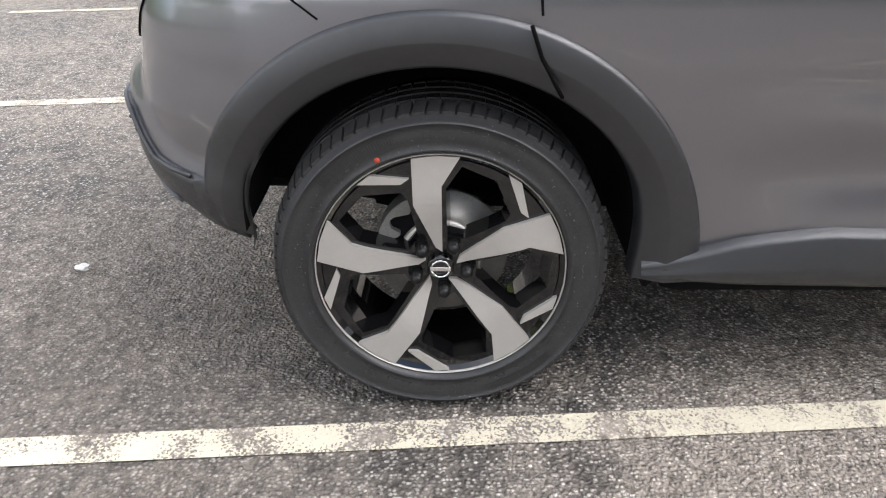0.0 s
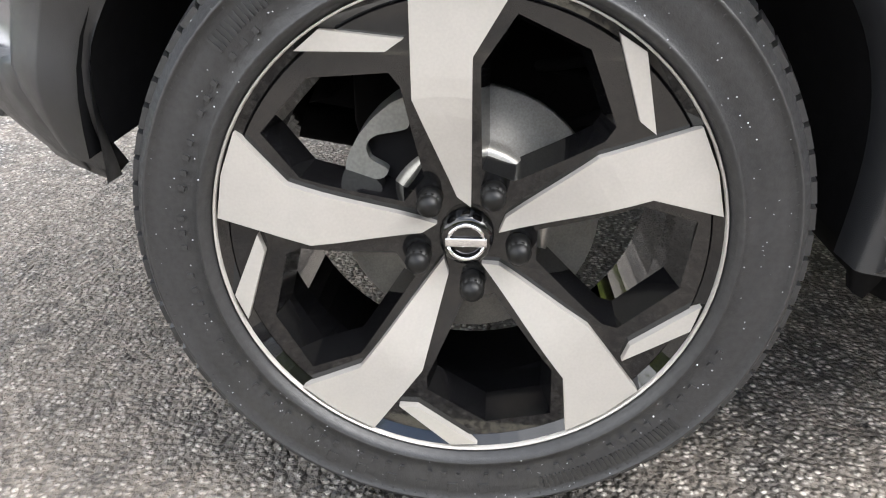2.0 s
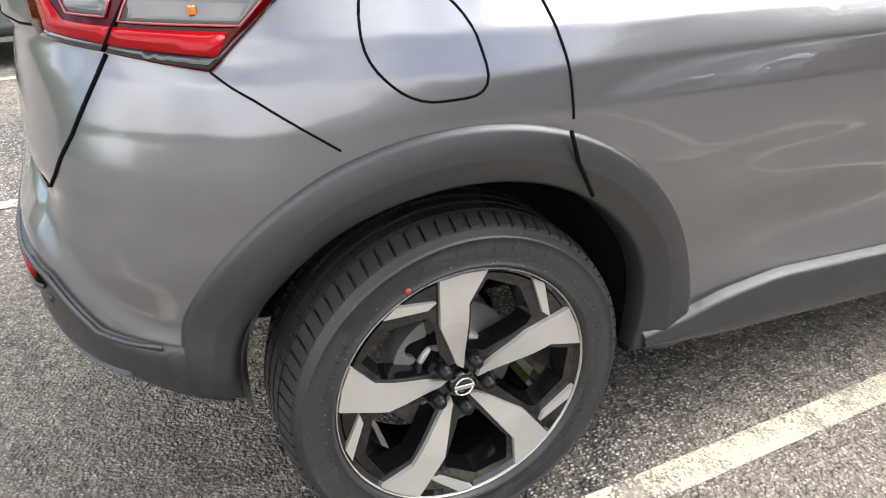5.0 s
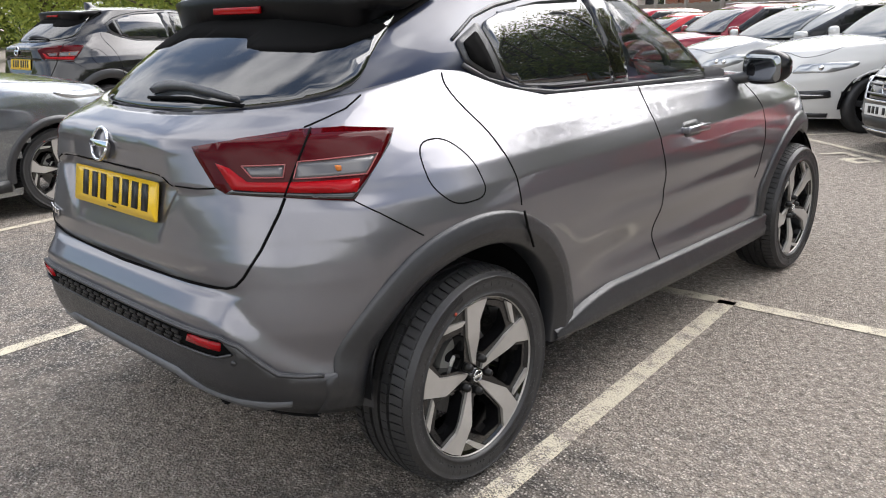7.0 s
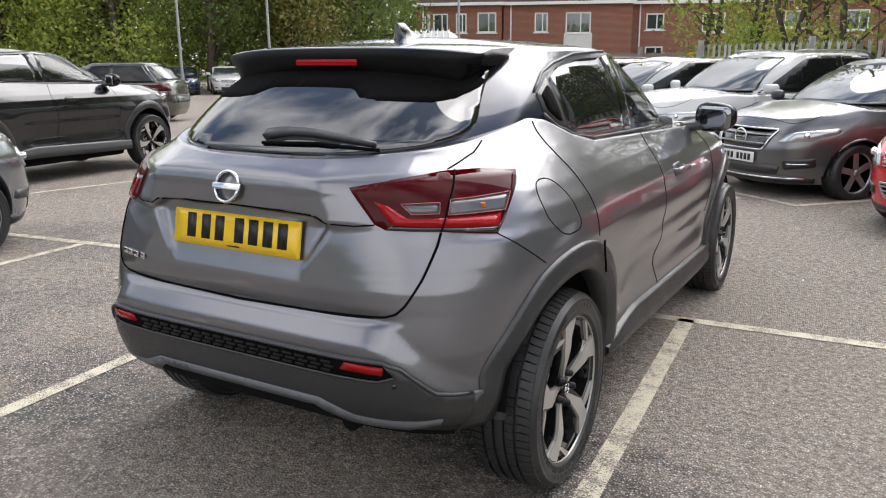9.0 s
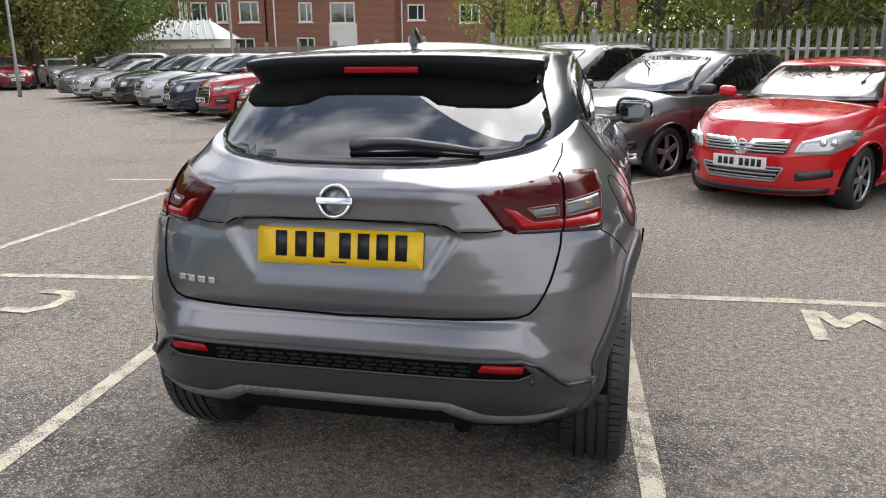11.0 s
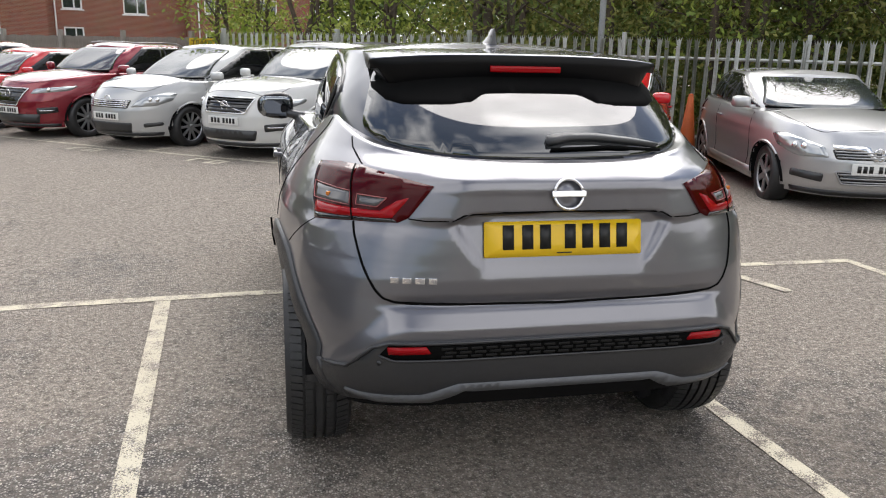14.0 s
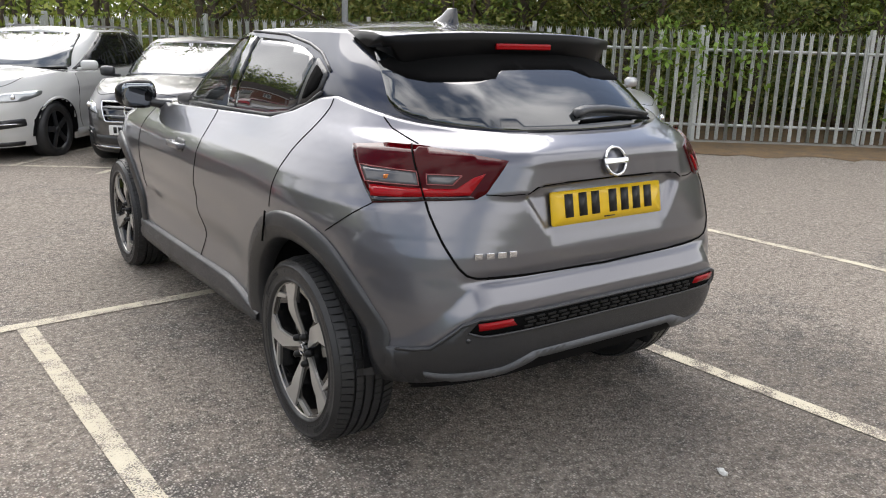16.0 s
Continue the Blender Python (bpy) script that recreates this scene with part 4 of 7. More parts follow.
# fine beads of rain on the tyre wall
M_BEAD = material("water bead", (0.5, 0.52, 0.54), 0.02, 0.3, coat=1.0)
bm = bmesh.new()
random.seed(21)
for k in range(260):
    a = random.uniform(0, 2 * math.pi)
    r = random.uniform(0.262, 0.326)
    bmesh.ops.create_icosphere(bm, subdivisions=1, radius=random.uniform(0.0004, 0.0010), matrix=Matrix.Translation((0.0125 if r < 0.318 else 0.004, r * math.cos(a), r * math.sin(a))))
tagged(part("rain_water", bm, M_BEAD, tyre_rr), kind="stuff")


def arch(wy, sgn, name):
    """Dark wheel-arch cladding: proud of the body, with a rolled inner lip."""
    bm = bmesh.new()
    rows = []
    for i in range(61):
        a = radians(-3 + 178 * i / 60)
        cs, sn = math.cos(a), math.sin(a)
        back = smooth(radians(152), radians(175), a)
        ro = lerp(0.517, 0.482, back)
        sh = 0.030 * back + 0.034 * (1 - smooth(radians(-6), radians(32), a))
        row_ = []
        for r, off in ((ro, 0.001), (ro - 0.003, 0.011), (ro - 0.010, 0.014), (0.468 - sh * 0.6, 0.024), (0.464 - sh * 0.6, 0.0235), (0.424 - sh, 0.008), (0.418 - sh, 0.003)):
            yy, zz = wy + r * cs, 0.338 + r * sn
            p = BODY.side(yy, max(zz, 0.36), sgn, 0.0)
            zz += back * 0.20 * (r - 0.416)
            row_.append((p.x + sgn * off, yy, zz))
        row_.append((sgn * 0.80, wy + (0.414 - sh) * cs, 0.338 + (0.414 - sh) * sn))
        rows.append(row_)
    b_grid(bm, rows)
    bmesh.ops.recalc_face_normals(bm, faces=bm.faces[:])
    part(name, bm, M_PLASTIC, CROSSOVER, "unpainted dark plastic arch trim")
    bm = bmesh.new()
    rows = []
    for i in range(41):
        a = radians(-2 + 173 * i / 40)
        sh = 0.030 * smooth(radians(152), radians(178), a) + 0.034 * (1 - smooth(radians(-6), radians(32), a))
        rows.append([(sgn * x, wy + (r - sh) * math.cos(a), 0.338 + (r - sh) * math.sin(a)) for x, r in ((0.805, 0.424), (0.52, 0.424), (0.515, 0.30))])
    b_grid(bm, rows)
    part("wheel_arch_liner", bm, M_DARK, CROSSOVER)


for sgn in (1, -1):
    for wy in (0.0, 2.636):
        arch(wy, sgn, "wheel_arch_trim")


def around(shell, phi, z, off=0.0):
    """The shell's surface at a bearing from the middle of the boot, and its outward normal offset."""
    d = Vector((math.sin(phi), -math.cos(phi), 0))
    c = Vector((0, 0.15, z))
    hit, n, _, _ = shell.tree.ray_cast(c + d * 3, -d)
    if hit is None:
        hit, n, _, _ = shell.tree.find_nearest(c + d * 0.8)
    if n.dot(d) < 0:
        n = -n
    return hit + n * off


def polar(p):
    """A rough place (x, y, z) as bearing (in scaled units) and height."""
    return (0.8 * math.atan2(p[0], 0.15 - p[1]), p[2])


def on_round(shell, places, off, depth=0.012, step=0.03, holes=()):
    bm = bmesh.new()
    plate2d(bm, [polar(p) for p in places] if len(places[0]) == 3 else places, lambda a, z, d: around(shell, a / 0.8, z, off - d), depth, step,
            [[polar(p) for p in h] for h in holes])
    bmesh.ops.recalc_face_normals(bm, faces=bm.faces[:])
    return bm


def flip(places):
    return [(-p[0], *p[1:]) for p in places]


def seam(shell, kind, pts, sgn=1, r=0.0028, off=-0.0005, name="panel_gap"):
    """A dark panel gap laid along the shell."""
    bm = bmesh.new()
    if kind == "side":
        path = [shell.side(y, z, sgn, off) for y, z in polyline(pts, 0.02)]
    elif kind == "round":
        path = [around(shell, a / 0.8, z, off) for a, z in polyline([polar((sgn * p[0], p[1], p[2])) for p in pts], 0.015)]
    else:
        path = [shell.end(x * sgn, z, True, off) for x, z in polyline(pts, 0.02)]
    b_tube(bm, path, r, 5)
    return part(name, bm, M_GAP, CROSSOVER)


# lamps at the back
M_MIRRORCAP = material("satin black mirror shell", (0.006, 0.006, 0.007), 0.22, spec=0.4)
M_MIRROR = material("tinted mirror glass", (0.30, 0.32, 0.34), 0.03, 1.0)
M_PINK = material("pale red lens rim", (0.34, 0.09, 0.09), 0.3)
LAMP = [(0.400, -0.590, 1.088), (0.470, -0.575, 0.990), (0.500, -0.565, 0.974), (0.632, -0.490, 0.966), (0.770, -0.380, 0.948), (0.738, -0.196, 1.108), (0.690, -0.33, 1.122), (0.600, -0.42, 1.122), (0.500, -0.52, 1.106)]
LAMP_BAR_TOP = [(0.430, -0.585, 1.078), (0.600, -0.43, 1.108), (0.735, -0.21, 1.096), (0.745, -0.24, 1.062), (0.632, -0.44, 1.058), (0.470, -0.57, 1.056)]
LAMP_BAR_LOW = [(0.470, -0.57, 1.050), (0.505, -0.555, 1.038), (0.555, -0.54, 1.004), (0.632, -0.49, 1.001), (0.757, -0.345, 0.998), (0.765, -0.365, 0.966), (0.632, -0.49, 0.978), (0.520, -0.56, 0.986)]
LAMP_CLEAR_IN = [(0.535, -0.54, 1.043), (0.617, -0.47, 1.043), (0.620, -0.48, 1.013), (0.562, -0.53, 1.014)]
LAMP_CLEAR_OUT = [(0.640, -0.45, 1.048), (0.742, -0.27, 1.052), (0.752, -0.32, 1.006), (0.645, -0.47, 1.008)]
for sgn in (1, -1):
    m = (lambda q: q) if sgn > 0 else flip
    lamp = part("tail_light", on_round(BODY, m(LAMP), 0.006, 0.03, 0.022), M_RED, CROSSOVER, "wedge-shaped red and smoked tail light")
    part("lamp_edge", on_round(BODY, m([(0.500, -0.565, 0.975), (0.632, -0.490, 0.967), (0.770, -0.380, 0.949), (0.738, -0.196, 1.107), (0.748, -0.23, 1.07), (0.763, -0.365, 0.968), (0.632, -0.49, 0.980), (0.520, -0.56, 0.986)]), 0.0075, 0.012, 0.02), M_GLOSSBLACK, lamp, "black lamp edge")
    part("red_bar", on_round(BODY, m(LAMP_BAR_LOW), 0.009, 0.012, 0.02), M_REDBRIGHT, lamp, "bright red lens")
    part("clear_lens", on_round(BODY, m(LAMP_CLEAR_IN), 0.0085, 0.01, 0.02), M_LENS, lamp, "smoked clear lens")
    part("clear_lens", on_round(BODY, m(LAMP_CLEAR_OUT), 0.0085, 0.01, 0.02), M_LENS, lamp, "smoked clear lens")
    for ring_ in (LAMP_CLEAR_IN, LAMP_CLEAR_OUT):
        bm = bmesh.new()
        edge_ = [polar(p) for p in m(ring_)]
        b_tube(bm, [around(BODY, a / 0.8, z, 0.0095) for a, z in polyline(edge_ + edge_[:1], 0.015)], 0.0018, 5)
        part("lens_rim", bm, M_PINK, lamp, "pale pink lens rim")
    bm = bmesh.new()
    gap_ = [polar(p) for p in m([(0.632, -0.49, 0.966), (0.634, -0.45, 1.04), (0.636, -0.40, 1.122)])]
    b_tube(bm, [around(BODY, a / 0.8, z, 0.0085) for a, z in polyline(gap_, 0.015)], 0.003, 5)
    part("lamp_gap", bm, M_GAP, lamp)
    p = around(BODY, math.atan2(sgn * 0.69, 0.15 + 0.37), 1.03, 0.001)
    bm = bmesh.new()
    b_box(bm, *p, 0.035, 0.012, 0.014, bevel=0.003)
    part("bulb", bm, M_AMBER, lamp, "amber bulb glint")
    seam(BODY, "round", [(0.632, -0.49, 0.964), (0.627, -0.505, 0.93), (0.612, -0.56, 0.84), (0.588, -0.61, 0.768), (0.570, -0.628, 0.744), (0.540, -0.64, 0.732), (0.50, -0.65, 0.728)], sgn, 0.0045)
    seam(BODY, "round", [(0.590, -0.19, 1.195), (0.600, -0.25, 1.165), (0.610, -0.40, 1.128)], sgn, 0.003)
    seam(BODY, "round", [(0.770, -0.380, 0.948), (0.800, -0.32, 0.91), (0.838, -0.206, 0.832)], sgn, 0.0025)
    seam(BODY, "round", [(0.362, -0.632, 0.988), (0.42, -0.60, 0.984), (0.470, -0.575, 0.988)], sgn, 0.0025)
    seam(BODY, "side", curve2d([(0.07, 1.235), (0.06, 1.20), (0.078, 1.14), (0.125, 1.06), (0.162, 0.95), (0.175, 0.845)]), sgn, 0.003)
    seam(BODY, "side", curve2d([(1.10, 1.11), (1.06, 0.95), (1.12, 0.73), (1.10, 0.54), (1.16, 0.40)]), sgn, 0.003)
    seam(BODY, "side", curve2d([(2.02, 1.06), (2.08, 0.90), (2.10, 0.75), (2.07, 0.60)]), sgn, 0.003)
    ring = rounded([(-0.150, 1.066), (-0.055, 1.074), (0.012, 1.01), (0.032, 0.900), (-0.095, 0.893), (-0.165, 0.960)], 0.045, 5)
    if sgn > 0:
        seam(BODY, "side", ring + ring[:1], sgn, 0.0025, name="fuel_flap_gap")
seam(BODY, "end", [(-0.50, 0.728), (-0.3, 0.720), (0, 0.716), (0.3, 0.720), (0.50, 0.728)], 1, 0.005, 0.0)
seam(BODY, "end", [(-0.362, 0.988), (-0.325, 1.006), (-0.2, 1.013), (0, 1.015), (0.2, 1.013), (0.325, 1.006), (0.362, 0.988)], 1, 0.003)

# bumper cladding, slot, reflectors and skid plate
TOPLINE = [(0.78, -0.435, 0.497), (0.74, -0.50, 0.503), (0.682, -0.598, 0.522), (0.600, -0.655, 0.600), (0.55, -0.67, 0.620)]
LOWLINE = [(0.78, -0.435, 0.358), (0.68, -0.52, 0.370), (0.60, -0.60, 0.390), (0.43, -0.66, 0.398), (0.325, -0.68, 0.448)]
clad = TOPLINE + flip(TOPLINE)[::-1] + flip(LOWLINE) + LOWLINE[::-1]
bumper = part("bumper_trim", on_round(BODY, clad, 0.008, 0.03, 0.03), M_PLASTIC, CROSSOVER, "grained black plastic lower bumper")
slot = [(0.575, -0.65, 0.572), (0.545, -0.66, 0.609), (-0.545, -0.66, 0.609), (-0.575, -0.65, 0.572), (-0.53, -0.66, 0.560), (0.53, -0.66, 0.560)]
slot_ob = part("bumper_slot", on_round(BODY, slot, 0.0105, 0.012, 0.03), M_GAP, bumper, "black slot")
bm = bmesh.new()
path = [around(BODY, a / 0.8, z, 0.010) for a, z in polyline([polar(p) for p in TOPLINE[1:]] + [polar(p) for p in flip(TOPLINE[1:])[::-1]], 0.02)]
b_tube(bm, [p + Vector((0, 0, -0.004)) for p in path], 0.0055, 6)
part("slot_lip", bm, M_PLASTIC, bumper)
bm = bmesh.new()
path = [around(BODY, a / 0.8, z, 0.012) for a, z in polyline([polar(p) for p in ((0.575, -0.65, 0.574), (0.53, -0.66, 0.559), (-0.53, -0.66, 0.559), (-0.575, -0.65, 0.574))], 0.02)]
b_tube(bm, path, 0.0045, 6)
part("slot_lip", bm, M_PLASTIC, bumper)
random.seed(3)
for k in range(17):
    xx = -0.38 + 0.76 * k / 16
    for row_k, zz in enumerate((0.572, 0.585, 0.598)):
        p = around(BODY, math.atan2(xx + 0.012 * (row_k % 2), 0.15 + 0.70), zz, 0.012)
        bm = box(0.036, 0.006, 0.0085, 0.0015)
        ob = part("slot_mesh_link", bm, M_NUT, slot_ob)
        ob.location = p
for sgn in (1, -1):
    m = (lambda q: q) if sgn > 0 else flip
    part("reflector", on_round(BODY, m([(0.415, -0.67, 0.585), (0.545, -0.66, 0.581), (0.548, -0.66, 0.604), (0.430, -0.67, 0.607)]), 0.016, 0.012, 0.03), M_REDBRIGHT, bumper, "red rear reflector")
    bm = bmesh.new()
    b_tube(bm, [around(BODY, math.atan2(sgn * 0.575, 0.15 + 0.65), 0.547, q) for q in (0.004, 0.011)], 0.008, 12)
    part("parking_sensor", bm, M_PLASTIC, bumper)
    # corner plastic down to the arch
    part("bumper_corner", on_side(BODY, [(-0.432, 0.366), (-0.432, 0.498), (-0.46, 0.503), (-0.50, 0.49), (-0.49, 0.372)], sgn, 0.010, 0.02, 0.03), M_PLASTIC, bumper)
UP = [(0.335, -0.68, 0.474), (0.445, -0.66, 0.434), (0.62, -0.58, 0.428), (0.66, -0.54, 0.432)]
LO = [(0.315, -0.68, 0.449), (0.425, -0.66, 0.398), (0.60, -0.60, 0.392), (0.655, -0.54, 0.415)]
part("skid_trim", on_round(BODY, UP + LO[::-1] + flip(LO) + flip(UP)[::-1], 0.014, 0.03, 0.025), M_SKID, bumper, "satin grey skid trim")
bm = bmesh.new()
bm.free()
for piece, (y, z, w, l, h) in {"floor_pan": (1.35, 0.33, 1.46, 1.75, 0.26), "centre_tunnel": (1.52, 0.40, 0.96, 3.4, 0.22), "boot_floor": (-0.36, 0.44, 1.0, 0.34, 0.14),
                               "silencer": (-0.24, 0.34, 0.5, 0.26, 0.16), "fuel_tank": (0.30, 0.36, 0.7, 0.4, 0.18)}.items():
    part(piece, box(w, l, h, 0.05, Matrix.Translation((0, y, z))), M_DARK, CROSSOVER)
bm = bmesh.new()
b_tube(bm, [(0.36, -0.15, 0.30), (0.36, -0.40, 0.34), (0.36, -0.58, 0.345)], 0.03, 12)
part("exhaust", bm, M_DARK, CROSSOVER)
bm = bmesh.new()
b_tube(bm, [(-0.62, 0.06, 0.33), (0, 0.10, 0.27), (0.62, 0.06, 0.33)], 0.04, 10)
part("rear_axle", bm, M_DARK, CROSSOVER)
for sgn in (1, -1):
    bm = bmesh.new()
    b_tube(bm, [(sgn * 0.58 + 0.05 * math.cos(t * 0.5), 0.13 + 0.05 * math.sin(t * 0.5), 0.33 + 0.0058 * t) for t in range(52)], 0.0075, 7)
    part("coil_spring", bm, M_DARK, CROSSOVER)
    bm = bmesh.new()
    plate2d(bm, [(0.420, 0.32), (0.475, 0.31), (0.460, 0.262), (0.446, 0.240), (0.434, 0.246)], lambda y, z, d: (sgn * (0.755 - d), y, z), 0.02, 0.05)
    bmesh.ops.recalc_face_normals(bm, faces=bm.faces[:])
    part("mud_deflector", bm, M_DARK, CROSSOVER)
    # sills
    bm = bmesh.new()
    rows = []
    for i in range(41):
        y = lerp(0.40, 2.25, i / 40)
        zt = table([(0.40, 0.358), (0.47, 0.370), (0.60, 0.408), (0.75, 0.426), (1.2, 0.415), (2.25, 0.385)], y)
        zb = table([(0.40, 0.318), (0.6, 0.305), (2.25, 0.265)], y)
        xs = BODY.side(y, zt, sgn).x
        rows.append([(xs - sgn * 0.004, y, zt + 0.004), (xs + sgn * 0.018, y, zt - 0.002), (xs + sgn * 0.026, y, zt - 0.012), (xs + sgn * 0.022, y, lerp(zt, zb, 0.45)), (xs + sgn * 0.030, y, lerp(zt, zb, 0.55)),
                     (xs + sgn * 0.024, y, zb + 0.01), (xs + sgn * 0.01, y, zb), (sgn * 0.60, y, zb + 0.01)])
    b_grid(bm, rows, flip=sgn < 0)
    bmesh.ops.recalc_face_normals(bm, faces=bm.faces[:])
    part("sill_trim", bm, M_PLASTIC, CROSSOVER, "dark plastic side sill")
    seam(BODY, "side", [(0.155, 0.835), (0.175, 0.78), (0.215, 0.712)], sgn, 0.004, 0.026)
    # door handle
    p = BODY.side(1.33, 0.93, sgn, 0.0)
    bm = bmesh.new()
    b_box(bm, p.x + sgn * 0.026, 1.33, 0.932, 0.022, 0.19, 0.030, bevel=0.009)
    b_box(bm, p.x + sgn * 0.010, 1.25, 0.932, 0.030, 0.03, 0.022, bevel=0.004)
    b_box(bm, p.x + sgn * 0.010, 1.41, 0.932, 0.030, 0.03, 0.022, bevel=0.004)
    part("door_handle", bm, M_GUN, CROSSOVER)
    p = BODY.side(1.33, 0.93, sgn, 0.0)
    part("handle_recess", on_side(BODY, rounded([(1.25, 0.90), (1.40, 0.90), (1.40, 0.96), (1.25, 0.96)], 0.03), sgn, 0.002, 0.004, 0.03), M_PLASTIC, CROSSOVER)
    # mirror
    bm = bmesh.new()
    bmesh.ops.create_uvsphere(bm, u_segments=20, v_segments=12, radius=0.5)
    for v in bm.verts:
        q = v.co
        q.x, q.z = (abs(q.x * 2) ** 0.75) * math.copysign(0.5, q.x), (abs(q.z * 2) ** 0.72) * math.copysign(0.5, q.z)
        q.z *= 1.0 - 0.25 * sgn * q.x
        if q.y < 0:
            q.y *= 0.55
        v.co = Vector((sgn * 0.885 + q.x * 0.215, 1.99 + q.y * 0.20, 1.125 + q.z * 0.155))
    mir = part("door_mirror", bm, M_MIRRORCAP, CROSSOVER, "black door mirror")
    bm = bmesh.new()
    plate2d(bm, rounded([(sgn * 0.885 + dx, 1.125 + dz) for dx, dz in ((-0.088, -0.06), (0.088, -0.06), (0.09, 0.055), (-0.088, 0.06))], 0.035), lambda x, z, d: (x, 1.930 + d - 0.22 * (abs(x) - 0.885) - 0.06 * (z - 1.125), z), 0.01, 0.04)
    bmesh.ops.recalc_face_normals(bm, faces=bm.faces[:])
    part("mirror_glass", bm, M_MIRROR, mir)
    bm = bmesh.new()
    b_tube(bm, [(sgn * 0.72, 1.93, 1.06), (sgn * 0.78, 1.96, 1.075), (sgn * 0.84, 1.98, 1.09)], [0.03, 0.026, 0.028], 8)
    part("mirror_stalk", bm, M_PLASTIC, mir)
    part("quarter_vent", on_side(HOUSE, rounded(QUARTER_IN, 0.012), sgn, 0.010, 0.006, 0.03), M_GAP, CROSSOVER)
    # bright window surround
    bm = bmesh.new()
    frame_line = [(0.165, 1.250), (0.265, 1.200), (0.345, 1.180), (0.42, 1.157), (0.62, 1.131), (1.05, 1.118), (1.6, 1.10), (2.02, 1.075)]
    b_tube(bm, [HOUSE.side(y, z, sgn, 0.004) for y, z in polyline(frame_line, 0.04)], 0.008, 6)
    part("window_trim", bm, M_PLASTIC, CROSSOVER)
    part("pillar_trim", on_side(HOUSE, [(1.0, 1.13), (1.11, 1.128), (1.062, 1.446), (0.93, 1.438)], sgn, 0.006, 0.008, 0.04), M_GLOSSBLACK, CROSSOVER)
    bm = bmesh.new()
    b_tube(bm, [HOUSE.side(y, z, sgn, 0.002) for y, z in polyline([(0.158, 1.325), (0.28, 1.388), (0.40, 1.420), (0.62, 1.452), (0.95, 1.462), (1.40, 1.462), (1.60, 1.43)], 0.04)], 0.006, 6)
    part("window_trim", bm, M_PLASTIC, CROSSOVER)

# spoiler
M_UNDER = material("black spoiler underside", (0.004, 0.004, 0.0045), 0.35, spec=0.2)
bm = bmesh.new()
rows = []
for i in range(45):
    x = -0.545 + 1.09 * i / 44
    e = abs(x) / 0.545
    back = 0.10 * e ** 4
    drop = 0.022 * e ** 3
    lip = 0.036 * smooth(0.19, 0.25, abs(x)) * (1 - smooth(0.46, 0.535, abs(x))) + 0.014
    thin = smooth(0.80, 1.0, e)
    prof = [(0.20, 1.497), (0.10, 1.495), (0.0, 1.490), (-0.08 + back * 0.6, 1.486), (-0.140 + back, 1.481), (-0.166 + back, 1.478), (-0.172 + back, 1.474), (-0.165 + back, 1.440),
            (-0.150 + back, lerp(1.388 - lip, 1.452, thin)), (-0.130 + back, lerp(1.376 - lip, 1.446, thin)), (-0.02 + back * 0.5, lerp(1.37, 1.44, thin)), (0.05, lerp(1.39, 1.44, thin))]
    rows.append([(x, y, z - drop) for y, z in prof])
vs = b_grid(bm, rows)
bm.faces.new(vs[0])
bm.faces.new(vs[-1][::-1])
bmesh.ops.recalc_face_normals(bm, faces=bm.faces[:])
for f in bm.faces:
    if f.normal.z < 0.6:
        f.material_index = 1
spoiler = part("roof_spoiler", bm, [M_ROOF, M_UNDER], CROSSOVER, "gloss black roof spoiler")
bm = bmesh.new()
b_box(bm, 0, -0.170, 1.428, 0.262, 0.012, 0.022, bevel=0.004)
part("brake_light", bm, M_REDBRIGHT, spoiler, "slim red high-level brake light")
# black sheet on the glass, imitating the spoiler's reflection in it
wing = [(0.535, 1.345), (0.50, 1.314), (0.45, 1.302), (0.26, 1.304), (0.225, 1.312), (0.185, 1.334), (0.165, 1.340), (0.08, 1.342)]
reflected = wing + [(-x, z) for x, z in wing[::-1]] + [(-0.53, 1.44), (0.53, 1.44)]
part("spoiler_skirt", on_sheet(HOUSE, reflected, "y", -1, 0.010, 0.012, 0.03), M_GAP, spoiler, "black spoiler reflection laid over the glass")
# shark-fin aerial
bm = bmesh.new()
rows = []
for t, w, y0, y1 in ((0.0, 0.036, 0.25, 0.50), (0.3, 0.024, 0.258, 0.44), (0.6, 0.014, 0.262, 0.38), (0.9, 0.009, 0.266, 0.345), (1.0, 0.003, 0.268, 0.335)):
    z = 1.502 + 0.072 * t
    rows.append([(math.sin(a) * w, lerp(y0, y1, 0.5 + 0.5 * math.cos(a)), z) for a in [2 * math.pi * k / 16 for k in range(17)]])
b_grid(bm, rows)
bmesh.ops.recalc_face_normals(bm, faces=bm.faces[:])
part("aerial_fin", bm, M_GLOSSBLACK, CROSSOVER)
# wiper
bm = bmesh.new()
arm = [(-0.012, 1.196), (0.06, 1.206), (0.16, 1.206), (0.28, 1.194), (0.385, 1.178)]
up, dn = [], []
for k, (x, z) in enumerate(polyline(arm, 0.03)):
    w = table([(-0.02, 0.008), (0.03, 0.010), (0.09, 0.007), (0.30, 0.005), (0.39, 0.003)], x)
    up.append((x, z + w))
    dn.append((x, z - w))
plate2d(bm, up + dn[::-1], lambda x, z, d: HOUSE.end(x, z, True, 0.028 - d), 0.018, 0.03)
bmesh.ops.recalc_face_normals(bm, faces=bm.faces[:])
wiper = part("wiper", bm, M_PLASTIC, CROSSOVER, "black rear wiper")
bm = bmesh.new()
b_tube(bm, [HOUSE.end(x, z, True, 0.012) for x, z in polyline([(-0.005, 1.176), (0.2, 1.182), (0.40, 1.168)], 0.03)], 0.006, 6)
